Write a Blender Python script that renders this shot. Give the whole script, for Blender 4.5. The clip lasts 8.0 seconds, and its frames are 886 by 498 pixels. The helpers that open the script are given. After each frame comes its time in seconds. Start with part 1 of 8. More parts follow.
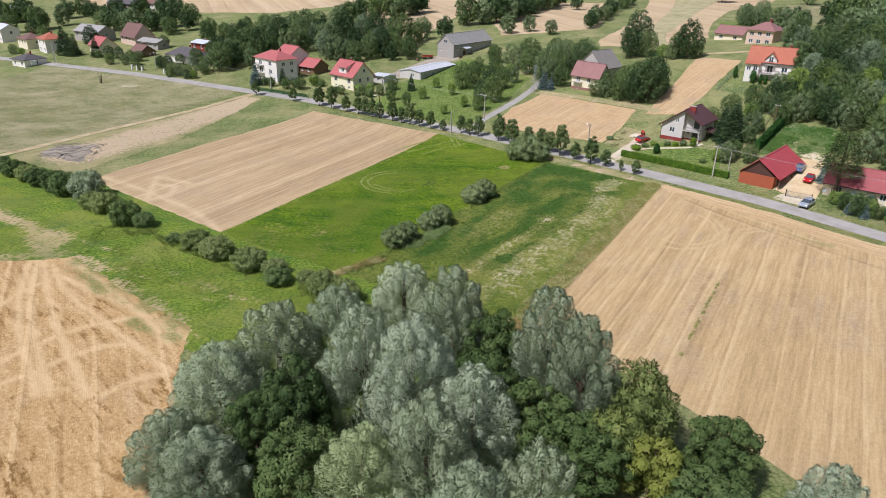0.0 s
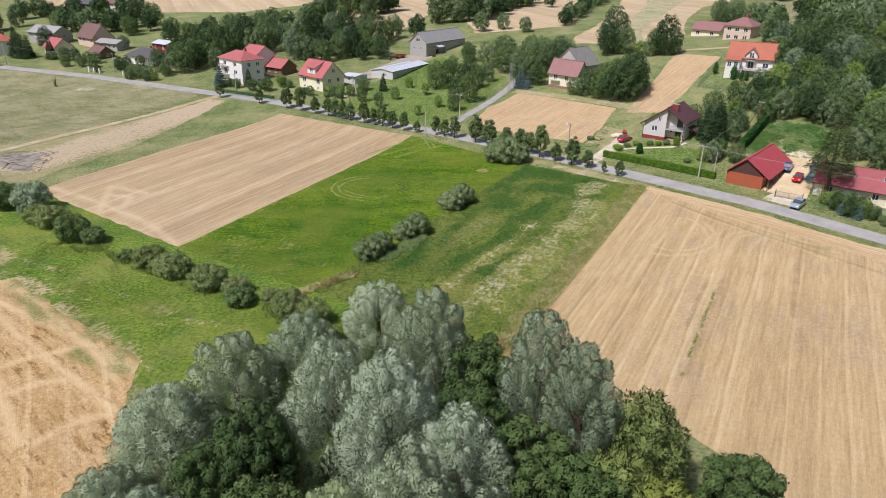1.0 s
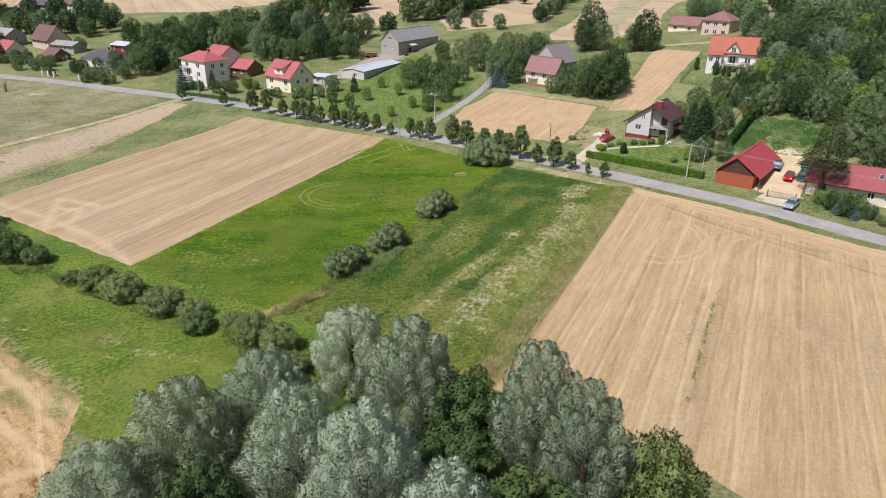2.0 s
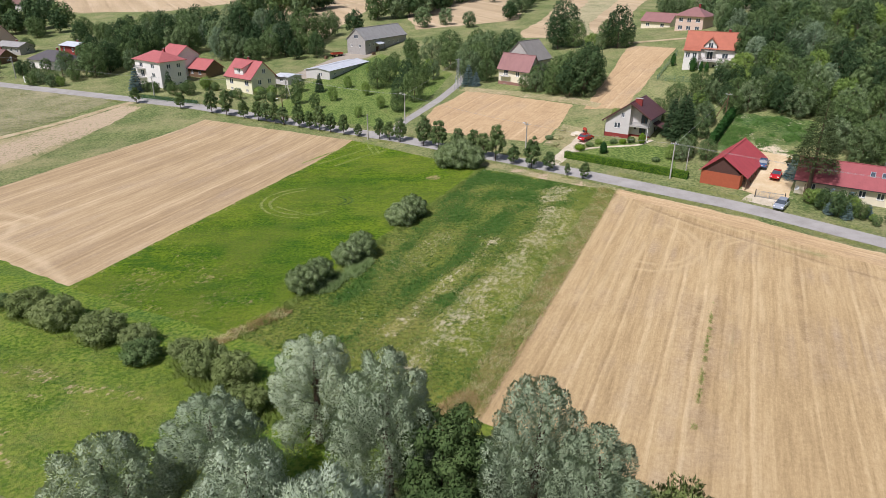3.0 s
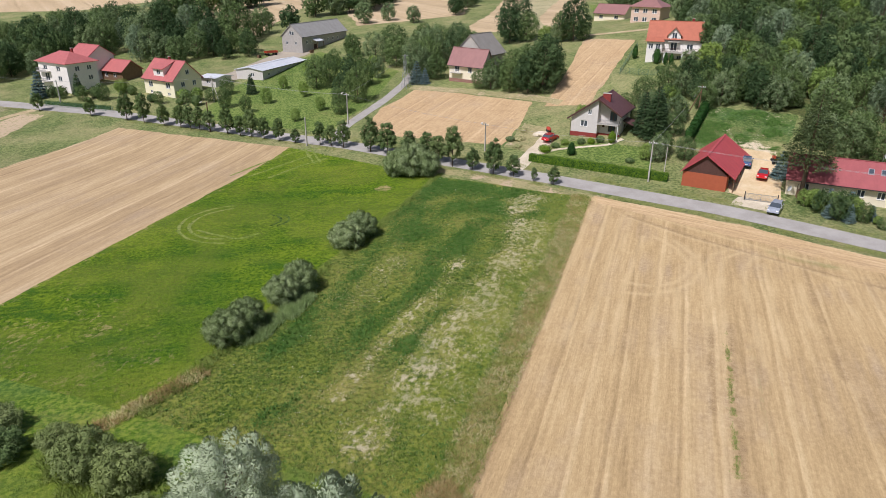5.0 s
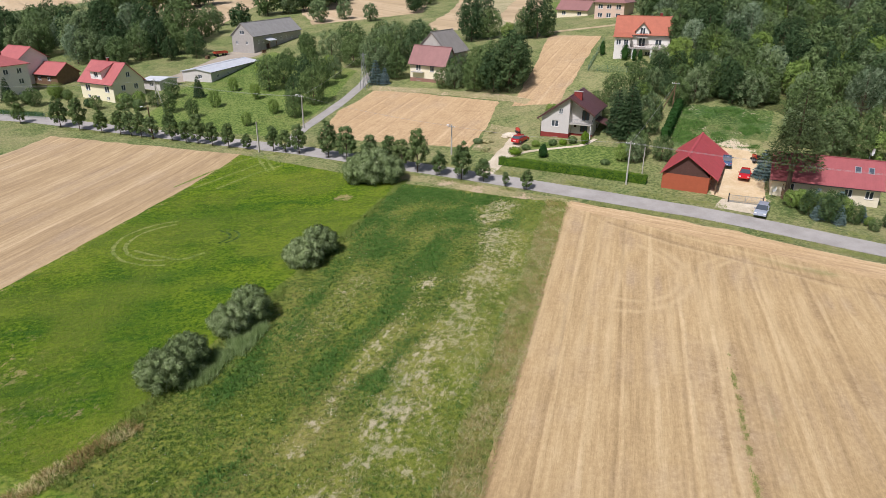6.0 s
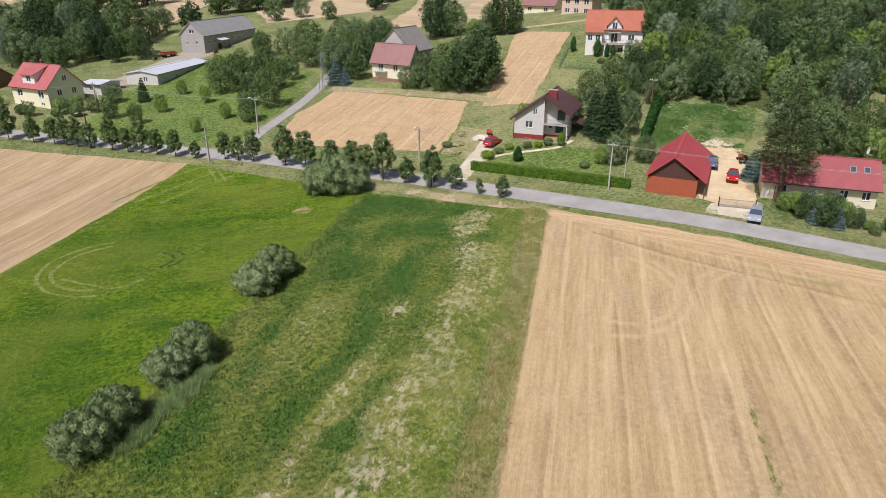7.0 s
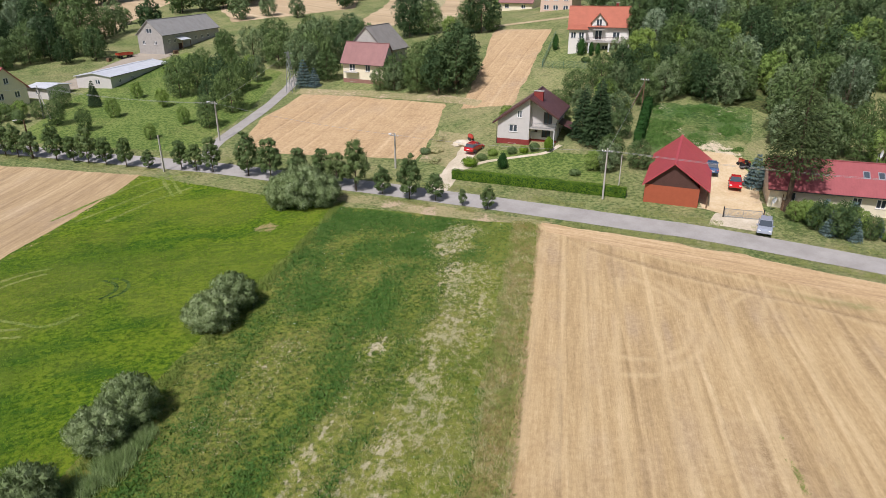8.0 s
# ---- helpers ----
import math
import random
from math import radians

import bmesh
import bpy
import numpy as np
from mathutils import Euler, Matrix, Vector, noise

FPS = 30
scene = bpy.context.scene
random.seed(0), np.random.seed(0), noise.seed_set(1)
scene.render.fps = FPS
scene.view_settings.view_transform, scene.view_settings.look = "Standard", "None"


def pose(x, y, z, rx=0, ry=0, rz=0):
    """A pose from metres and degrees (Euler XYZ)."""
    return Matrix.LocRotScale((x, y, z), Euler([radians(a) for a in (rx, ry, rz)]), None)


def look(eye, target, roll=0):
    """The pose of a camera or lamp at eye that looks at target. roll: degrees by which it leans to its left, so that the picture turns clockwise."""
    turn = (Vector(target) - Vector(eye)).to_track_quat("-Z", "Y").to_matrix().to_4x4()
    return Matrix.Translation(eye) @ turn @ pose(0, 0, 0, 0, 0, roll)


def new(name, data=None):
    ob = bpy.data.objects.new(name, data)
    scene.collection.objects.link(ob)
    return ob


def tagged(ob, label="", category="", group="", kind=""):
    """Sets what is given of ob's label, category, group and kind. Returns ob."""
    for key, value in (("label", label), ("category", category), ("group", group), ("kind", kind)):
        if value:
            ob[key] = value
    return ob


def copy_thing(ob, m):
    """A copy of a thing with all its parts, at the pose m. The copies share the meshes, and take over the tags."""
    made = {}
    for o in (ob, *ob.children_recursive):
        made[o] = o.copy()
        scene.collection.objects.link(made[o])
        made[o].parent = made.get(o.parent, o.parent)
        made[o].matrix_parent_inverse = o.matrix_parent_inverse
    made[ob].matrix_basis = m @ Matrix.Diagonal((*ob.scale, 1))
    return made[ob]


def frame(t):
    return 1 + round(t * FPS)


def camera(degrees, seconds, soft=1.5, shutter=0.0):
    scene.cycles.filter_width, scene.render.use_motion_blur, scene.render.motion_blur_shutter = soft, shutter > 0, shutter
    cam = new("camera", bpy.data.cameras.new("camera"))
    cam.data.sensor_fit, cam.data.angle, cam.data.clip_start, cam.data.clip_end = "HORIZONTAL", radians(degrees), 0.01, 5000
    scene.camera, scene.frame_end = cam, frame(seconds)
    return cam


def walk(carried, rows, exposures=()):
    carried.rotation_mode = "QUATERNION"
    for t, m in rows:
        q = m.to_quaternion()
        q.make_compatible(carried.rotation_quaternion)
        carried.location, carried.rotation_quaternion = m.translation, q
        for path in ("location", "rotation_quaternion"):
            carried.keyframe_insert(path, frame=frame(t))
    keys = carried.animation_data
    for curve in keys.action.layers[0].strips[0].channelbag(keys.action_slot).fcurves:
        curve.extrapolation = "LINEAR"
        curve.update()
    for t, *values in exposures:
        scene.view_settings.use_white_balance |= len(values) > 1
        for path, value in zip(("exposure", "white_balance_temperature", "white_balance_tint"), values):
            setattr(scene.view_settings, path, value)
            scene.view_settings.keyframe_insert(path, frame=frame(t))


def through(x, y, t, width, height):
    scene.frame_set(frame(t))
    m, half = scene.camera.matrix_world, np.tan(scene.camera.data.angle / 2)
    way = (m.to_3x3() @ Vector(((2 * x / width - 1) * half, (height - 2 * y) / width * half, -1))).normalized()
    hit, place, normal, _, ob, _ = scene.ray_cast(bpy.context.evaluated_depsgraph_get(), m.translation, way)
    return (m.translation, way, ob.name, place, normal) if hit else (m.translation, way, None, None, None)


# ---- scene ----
cam = camera(67.9, 8.0, 0.7)
PATH = [
    (0, (0.23, -3.583, 43.435), (0.215, -1.752, 42.632), 1.2),
    (0.5, (0.185, 0.246, 42.823), (0.202, 2.077, 42.019), 1.0),
    (1, (0.001, 4.0, 42.138), (0.059, 5.831, 41.335), 1.0),
    (1.5, (0.013, 7.931, 41.531), (0.104, 9.76, 40.727), 0.8),
    (3, (0.225, 19.668, 38.803), (0.44, 21.489, 38.004), 0.6),
    (3.5, (0.491, 23.678, 37.842), (0.745, 25.494, 37.045), 0.6),
    (4, (0.694, 27.622, 36.991), (0.985, 29.433, 36.194), 0.5),
    (4.5, (1.009, 31.553, 36.2), (1.331, 33.359, 35.403), 0.4),
    (6, (2.501, 43.891, 33.861), (2.976, 45.664, 33.067), 0.2),
    (6.5, (3.227, 48.155, 33.169), (3.752, 49.913, 32.373), 0.1),
    (7, (4.227, 52.57, 32.429), (4.8, 54.313, 31.634), 0.0),
    (7.5, (5.255, 57.05, 31.786), (5.872, 58.778, 30.99), -0.0),
    (8, (6.484, 61.417, 31.135), (7.127, 63.136, 30.34), -0.0),
]
walk(cam, [(t, look(eye, target, roll)) for t, eye, target, roll in PATH], [(0, 0.0, 6150, 14), (8, -0.03, 6350, 14)])

# ---- sky and sun ----
SUN_FROM = Vector((-0.63, -0.58, 1.2)).normalized()
world = bpy.data.worlds.new("sky")
scene.world = world
world.use_nodes = True
wn = world.node_tree
wn.nodes.clear()
sky = wn.nodes.new("ShaderNodeTexSky")
sky.sky_type = "NISHITA"
sky.sun_disc = False
sky.sun_elevation = math.asin(SUN_FROM.z)
sky.sun_rotation = math.atan2(SUN_FROM.x, SUN_FROM.y)
sky.air_density, sky.dust_density, sky.ozone_density = 1.0, 2.5, 1.0
bg = wn.nodes.new("ShaderNodeBackground")
bg.inputs["Strength"].default_value = 0.07
wout = wn.nodes.new("ShaderNodeOutputWorld")
wn.links.new(sky.outputs[0], bg.inputs[0])
wn.links.new(bg.outputs[0], wout.inputs[0])
sun_data = bpy.data.lights.new("sun", "SUN")
sun_data.energy, sun_data.angle, sun_data.color = 4.05, radians(3.0), (1.0, 0.955, 0.985)
sun = new("sun", sun_data)
sun.matrix_world = look(SUN_FROM * 300, (0, 0, 0))


# ---- materials ----
def srgb(r, g, b):
    def lin(c):
        return c / 12.92 if c < 0.04045 else ((c + 0.055) / 1.055) ** 2.4
    return (lin(r / 255), lin(g / 255), lin(b / 255), 1)


class Nodes:
    """A short way to write a material's nodes."""

    def __init__(self, name, rough=0.8, spec=0.3, metal=0.0):
        self.m = bpy.data.materials.new(name)
        self.m.use_nodes = True
        self.t = self.m.node_tree
        self.b = self.t.nodes["Principled BSDF"]
        self.b.inputs["Roughness"].default_value = rough
        self.b.inputs["Specular IOR Level"].default_value = spec
        self.b.inputs["Metallic"].default_value = metal

    def n(self, kind, **values):
        node = self.t.nodes.new("ShaderNode" + kind)
        for key, v in values.items():
            if key == "attribute_name":
                node.attribute_name = v
            else:
                name = key.replace("_", " ")
                if hasattr(v, "is_output"):
                    self.t.links.new(v, node.inputs[name])
                else:
                    node.inputs[name].default_value = v
        return node

    def place(self, turn=0.0, stretch=(1, 1, 1), local=False):
        if local:
            src = self.n("TexCoord").outputs["Object"]
        else:
            src = self.n("NewGeometry").outputs["Position"]
        mp = self.n("Mapping", Vector=src)
        first = self.n("Mapping", Vector=src)
        first.inputs["Rotation"].default_value = (0, 0, radians(turn))
        self.t.links.new(first.outputs[0], mp.inputs["Vector"])
        mp.inputs["Scale"].default_value = stretch
        return mp.outputs[0]

    def noise(self, scale, detail=4, rough=0.6, vec=None, distort=0.0):
        node = self.n("TexNoise", Scale=scale, Detail=detail, Roughness=rough, Distortion=distort)
        self.t.links.new(vec if vec is not None else self.place(), node.inputs["Vector"])
        return node.outputs["Fac"]

    def ramp(self, fac, *stops):
        node = self.t.nodes.new("ShaderNodeValToRGB")
        e = node.color_ramp.elements
        while len(e) < len(stops):
            e.new(0.5)
        for el, (pos, col) in zip(e, stops):
            el.position = pos
            el.color = col if hasattr(col, "__len__") else (col, col, col, 1)
        self.t.links.new(fac, node.inputs[0])
        return node.outputs[0]

    def mix(self, fac, a, b, mode="MIX"):
        node = self.t.nodes.new("ShaderNodeMix")
        node.data_type, node.blend_type = "RGBA", mode
        for v, s in ((fac, node.inputs["Factor"]), (a, node.inputs[6]), (b, node.inputs[7])):
            if hasattr(v, "is_output"):
                self.t.links.new(v, s)
            else:
                s.default_value = v
        return node.outputs[2]

    def math(self, op, a, b=0.0, clamp=False):
        node = self.t.nodes.new("ShaderNodeMath")
        node.operation, node.use_clamp = op, clamp
        for v, s in ((a, node.inputs[0]), (b, node.inputs[1])):
            if hasattr(v, "is_output"):
                self.t.links.new(v, s)
            else:
                s.default_value = v
        return node.outputs[0]

    def attr(self, name):
        return self.n("Attribute", attribute_name=name).outputs["Fac"]

    def color(self, c):
        if hasattr(c, "is_output"):
            self.t.links.new(c, self.b.inputs["Base Color"])
        else:
            self.b.inputs["Base Color"].default_value = c
        return self

    def bump(self, h, strength=0.5, dist=0.05):
        node = self.n("Bump", Height=h, Strength=strength, Distance=dist)
        self.t.links.new(node.outputs[0], self.b.inputs["Normal"])
        return self


def plain(name, col, rough=0.6, spec=0.3, metal=0.0, vary=0.12, scale=1.5, grain=12.0, bump=0.15):
    """A painted or mineral surface with stains at two scales and a fine grain."""
    k = Nodes(name, rough, spec, metal)
    p = k.place(local=True)
    f = k.mix(0.4, k.noise(scale, 5, 0.65, p), k.noise(grain, 3, 0.6, p))
    dark = tuple(c * (1 - vary * 1.6) for c in col[:3]) + (1,)
    lite = tuple(min(1, c * (1 + vary)) for c in col[:3]) + (1,)
    k.color(k.ramp(f, (0.3, dark), (0.7, lite)))
    k.bump(k.noise(grain * 2, 4, 0.6, p), bump, 0.01)
    return k.m


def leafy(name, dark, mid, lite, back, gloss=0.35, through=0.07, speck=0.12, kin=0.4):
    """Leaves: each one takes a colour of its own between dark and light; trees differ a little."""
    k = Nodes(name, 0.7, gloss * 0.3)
    geo = k.n("NewGeometry")
    rnd = geo.outputs["Random Per Island"]
    obj = k.n("ObjectInfo").outputs["Random"]
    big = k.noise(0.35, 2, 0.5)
    # Random tone per clump; its contrast partly imitates shade between leaf masses.
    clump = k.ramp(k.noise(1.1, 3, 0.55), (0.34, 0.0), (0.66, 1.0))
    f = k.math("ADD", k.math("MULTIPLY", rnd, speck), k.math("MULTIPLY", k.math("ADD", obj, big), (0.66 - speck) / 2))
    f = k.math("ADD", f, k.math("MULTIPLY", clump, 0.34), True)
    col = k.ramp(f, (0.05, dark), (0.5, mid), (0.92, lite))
    kindred = k.math("FRACT", k.math("MULTIPLY", obj, 7.3))
    col = k.mix(k.math("MULTIPLY", kindred, kin), col, (1.15, 1.08, 0.72, 1), "MULTIPLY")
    pale = k.math("GREATER_THAN", rnd, 0.94)
    col = k.mix(k.math("MULTIPLY", pale, 0.25), col, back)
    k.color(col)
    tr = k.t.nodes.new("ShaderNodeBsdfTranslucent")
    k.t.links.new(col, tr.inputs[0])
    ms = k.t.nodes.new("ShaderNodeMixShader")
    ms.inputs[0].default_value = through
    out = k.t.nodes["Material Output"]
    k.t.links.new(k.b.outputs[0], ms.inputs[1])
    k.t.links.new(tr.outputs[0], ms.inputs[2])
    k.t.links.new(ms.outputs[0], out.inputs[0])
    return k.m


def stubble(name, turn, dark, mid, lite, pitch=1.0, mess=0.0, lanes=0.18, rows=0.30):
    """Mown straw: drill rows, broad lanes and swath lines left by the harvester, chaff, grey thin places and soft blotches."""
    k = Nodes(name, 0.9, 0.12)
    long = k.place(turn, (1.0, 0.02, 1))
    mid_long = k.place(turn, (1.0, 0.06, 1))
    fine = k.place(turn, (1.0, 0.22, 1))
    sep = k.n("SeparateXYZ", Vector=k.place(turn))
    wander = k.noise(0.03, 2, 0.5)
    v = k.math("ADD", sep.outputs[0], k.math("MULTIPLY", wander, 1.6))
    swath = k.math("SINE", k.math("MULTIPLY", v, 6.2832 / (2.9 / pitch)))
    swath = k.math("MULTIPLY", k.ramp(swath, (0.80, 0.0), (0.97, 1.0)), k.ramp(k.noise(0.45, 3, 0.6, long), (0.40, 0.0), (0.58, 1.0)))
    wheel = k.math("SINE", k.math("ADD", k.math("MULTIPLY", v, 6.2832 / (2.9 / pitch)), 1.0))
    wheel = k.math("MULTIPLY", k.ramp(wheel, (0.84, 0.0), (0.99, 1.0)), k.ramp(k.noise(0.35, 3, 0.6, long), (0.44, 0.0), (0.60, 1.0)))
    lane = k.noise(0.42 * pitch, 3, 0.55, long, 0.1)
    drill = k.noise(2.6, 3, 0.6, mid_long)
    stalk = k.noise(8.0, 3, 0.65, fine)
    chaff = k.noise(2.2, 6, 0.75)
    grit = k.noise(9.0, 4, 0.8)
    blot = k.noise(0.05, 4, 0.6)
    f = k.math("ADD", k.math("MULTIPLY", lane, lanes), k.math("MULTIPLY", drill, rows))
    f = k.math("ADD", f, k.math("MULTIPLY", stalk, 0.18))
    f = k.math("ADD", f, k.math("MULTIPLY", chaff, 0.91 - lanes - rows - 0.18))
    f = k.math("ADD", f, k.math("MULTIPLY", grit, 0.07))
    f = k.math("ADD", f, k.math("MULTIPLY", blot, 0.10))
    f = k.math("ADD", f, k.math("MULTIPLY", swath, 0.065))
    f = k.math("SUBTRACT", f, k.math("MULTIPLY", wheel, 0.065))
    pale = k.attr("pale")
    col = k.ramp(f, (0.38, dark), (0.545, mid), (0.70, lite))
    soil = k.ramp(k.noise(0.06, 4, 0.65), (0.48, 0.0), (0.68, 1.0))
    thin = k.ramp(k.noise(0.6, 3, 0.6, long), (0.42, 0.1), (0.60, 1.0))
    col = k.mix(k.math("MULTIPLY", soil, k.math("MULTIPLY", thin, 0.6)), col, k.ramp(chaff, (0.4, srgb(156, 136, 112)), (0.62, srgb(188, 168, 140))))
    if mess:
        lodged = k.noise(1.3, 5, 0.70, k.place(-45.0, (1, 0.2, 1)), 0.3)
        zone = k.ramp(k.noise(0.07, 3, 0.6), (0.40, 0.35), (0.56, 1.0))
        col = k.mix(k.math("MULTIPLY", k.math("MULTIPLY", k.ramp(lodged, (0.54, 0.0), (0.60, 1.0)), zone), mess), col, k.ramp(chaff, (0.4, srgb(112, 84, 46)), (0.62, srgb(160, 126, 76))))
        col = k.mix(k.math("MULTIPLY", k.ramp(lodged, (0.36, 1.0), (0.46, 0.0)), mess * 0.4), col, lite)
    col = k.mix(k.math("MULTIPLY", pale, k.ramp(grit, (0.36, 0.4), (0.6, 0.85))), col, lite)
    col = k.mix(k.math("MULTIPLY", k.attr("worn"), k.ramp(chaff, (0.40, 0.75), (0.62, 0.25))), col, k.ramp(grit, (0.4, srgb(128, 106, 78)), (0.62, srgb(164, 140, 106))))
    weeds = k.math("MULTIPLY", k.ramp(k.noise(0.9, 4, 0.7, long), (0.66, 0.0), (0.74, 1.0)), k.ramp(chaff, (0.45, 0.0), (0.6, 0.7)))
    weeds = k.math("MAXIMUM", k.math("MULTIPLY", weeds, 0.4), k.math("MULTIPLY", k.attr("weedy"), k.ramp(chaff, (0.40, 0.15), (0.55, 0.9))))
    col = k.mix(weeds, col, k.ramp(grit, (0.4, srgb(96, 112, 58)), (0.62, srgb(136, 142, 84))))
    k.color(col)
    k.bump(k.math("ADD", k.math("ADD", k.math("MULTIPLY", drill, 0.5), k.math("MULTIPLY", swath, 0.3)), k.math("ADD", k.math("MULTIPLY", stalk, 0.5), k.math("MULTIPLY", grit, 0.4))), 0.7, 0.12)
    return k.m


LUSH = (srgb(52, 86, 40), srgb(86, 120, 62))


def turf(name, dark, mid, lite, dry, dry_at=0.62, turn=0.0, comb=0.25, soil=(208, 196, 166), rich=LUSH, strokes=0.0):
    """Grass sward: big soft patches, tufts, dry blades, and darker swathes pressed over by wind and wheels."""
    k = Nodes(name, 0.85, 0.2)
    along = k.place(turn, (1, comb, 1))
    a = k.noise(0.06, 4, 0.6)
    b = k.noise(0.45, 5, 0.75, along)
    c = k.noise(2.0, 5, 0.68)
    d = k.noise(9.0, 4, 0.8)
    f = k.math("ADD", k.math("MULTIPLY", a, 0.22), k.math("MULTIPLY", b, 0.28))
    f = k.math("ADD", f, k.math("MULTIPLY", c, 1.0))
    f = k.math("ADD", f, k.math("MULTIPLY", d, 0.12))
    f = k.math("SUBTRACT", f, 0.31)
    col = k.ramp(f, (0.41, dark), (0.50, mid), (0.59, lite))
    e = k.math("ADD", k.math("MULTIPLY", k.noise(0.09, 4, 0.6), 0.5), k.math("MULTIPLY", k.noise(2.6, 5, 0.75), 0.5))
    w = k.ramp(e, (dry_at - 0.10, 0.0), (dry_at + 0.12, 0.9))
    col = k.mix(w, col, dry)
    bare = k.attr("bare")
    worn = k.math("ADD", k.math("SUBTRACT", bare, 0.55), k.math("MULTIPLY", k.math("SUBTRACT", k.noise(1.6, 6, 0.8, k.place(turn, (1, 0.6, 1))), 0.5), 4.4))
    worn = k.math("MULTIPLY", worn, 3.0, True)
    worn = k.math("MULTIPLY", worn, k.ramp(bare, (0.03, 0.0), (0.15, 1.0)))
    col = k.mix(worn, col, k.ramp(d, (0.35, tuple(v * 0.72 for v in srgb(*soil)[:3]) + (1,)), (0.6, srgb(*soil))))
    lush = k.attr("lush")
    if strokes:
        sweep = k.noise(0.4, 5, 0.68, k.place(turn + 62, (1, 0.32, 1)), 0.8)
        col = k.mix(k.math("MULTIPLY", k.ramp(sweep, (0.50, 0.0), (0.64, 1.0)), strokes), col, k.ramp(d, (0.35, rich[0]), (0.65, rich[1])))
        col = k.mix(k.math("MULTIPLY", k.ramp(sweep, (0.36, 1.0), (0.47, 0.0)), strokes * 0.6), col, lite)
    col = k.mix(k.math("MULTIPLY", lush, 0.55), col, k.ramp(c, (0.3, rich[0]), (0.65, rich[1])))
    sunny = k.attr("sunny")
    col = k.mix(k.math("MULTIPLY", sunny, 0.42), col, k.ramp(d, (0.35, srgb(104, 118, 36)), (0.65, srgb(150, 154, 66))))
    k.color(col)
    k.bump(k.math("ADD", k.math("MULTIPLY", c, 0.7), k.math("MULTIPLY", d, 0.5)), 0.9, 0.25)
    return k.m


M = {}
M["stubble_right"] = stubble("straw_stubble_near", 30.3, srgb(146, 123, 88), srgb(187, 161, 117), srgb(214, 191, 147), 1.0, 0.0, 0.23, 0.27)
M["stubble_left"] = stubble("straw_stubble_grey", 27.1, srgb(144, 122, 92), srgb(182, 158, 120), srgb(212, 190, 152), 0.8, 0.0, 0.34, 0.28)
M["stubble_gold"] = stubble("straw_stubble_gold", 152.0, srgb(140, 110, 70), srgb(186, 153, 104), srgb(218, 191, 146), 0.8, 1.0, 0.12, 0.10)
# Straw of the distant fields; air haze is mixed into its paler, less yellow tones.
M["stubble_far"] = stubble("hazy_straw_stubble_far", -22.0, srgb(160, 140, 108), srgb(194, 172, 136), srgb(214, 196, 162), 0.3, 0.0, 0.40, 0.14)
M["pale_fallow"] = turf("pale_fallow", srgb(136, 136, 96), srgb(162, 158, 116), srgb(184, 178, 138), srgb(200, 184, 146), 0.52, -22, 0.1, strokes=0.3)
M["ground"] = turf("rough_grass", srgb(86, 102, 54), srgb(114, 127, 72), srgb(144, 150, 96), srgb(178, 166, 122), 0.56, strokes=0.3)
M["meadow"] = turf("meadow_grass", srgb(56, 88, 8), srgb(86, 117, 16), srgb(118, 141, 30), srgb(138, 141, 48), 0.61, 27, 0.35, (186, 166, 118), (srgb(38, 78, 12), srgb(66, 106, 24)), 0.75)
M["crop"] = turf("weedy_fallow", srgb(58, 82, 20), srgb(96, 116, 36), srgb(136, 145, 60), srgb(170, 158, 94), 0.56, 30, 0.45, (212, 200, 166), (srgb(42, 78, 24), srgb(76, 110, 42)), 0.3)
M["balk"] = turf("rank_verge_grass", srgb(82, 94, 34), srgb(118, 122, 52), srgb(148, 144, 74), srgb(176, 154, 104), 0.50, 30, 0.4, (184, 160, 116), strokes=0.3)
M["strip"] = turf("damp_grass", srgb(72, 104, 24), srgb(102, 130, 38), srgb(132, 150, 56), srgb(156, 151, 84), 0.58, 40, 0.35, (208, 184, 144), strokes=0.35)
M["drymeadow"] = turf("dry_meadow", srgb(104, 110, 68), srgb(132, 132, 90), srgb(156, 152, 112), srgb(184, 172, 138), 0.54, 60, 0.3, strokes=0.3)
M["lawn"] = turf("cut_lawn", srgb(76, 100, 42), srgb(104, 126, 58), srgb(131, 146, 78), srgb(159, 152, 98), 0.62)


def asphalt():
    k = Nodes("worn_asphalt", 0.9, 0.25)
    f = k.math("ADD", k.math("MULTIPLY", k.noise(0.35, 5, 0.65), 0.6), k.math("MULTIPLY", k.noise(9, 4, 0.7), 0.4))
    k.color(k.ramp(f, (0.35, srgb(150, 146, 138)), (0.65, srgb(178, 174, 166))))
    k.bump(k.noise(40, 3, 0.6), 0.3, 0.01)
    return k.m


def earth(name, a, b, c):
    k = Nodes(name, 0.95, 0.1)
    f = k.math("ADD", k.math("MULTIPLY", k.noise(0.3, 6, 0.7), 0.6), k.math("MULTIPLY", k.noise(4.5, 5, 0.75), 0.4))
    k.color(k.ramp(f, (0.36, a), (0.5, b), (0.64, c)))
    k.bump(k.noise(6, 5, 0.7), 0.6, 0.08)
    return k.m


M["road"] = asphalt()
M["track"] = earth("dirt_track", srgb(150, 132, 98), srgb(186, 168, 132), srgb(206, 192, 160))
M["gravel"] = earth("pale_gravel", srgb(180, 168, 142), srgb(206, 194, 168), srgb(222, 214, 194))
M["sand"] = earth("sandy_yard", srgb(190, 166, 124), srgb(212, 190, 150), srgb(224, 208, 174))
M["rubble"] = earth("grey_rubble", srgb(124, 118, 110), srgb(154, 146, 132), srgb(182, 170, 148))


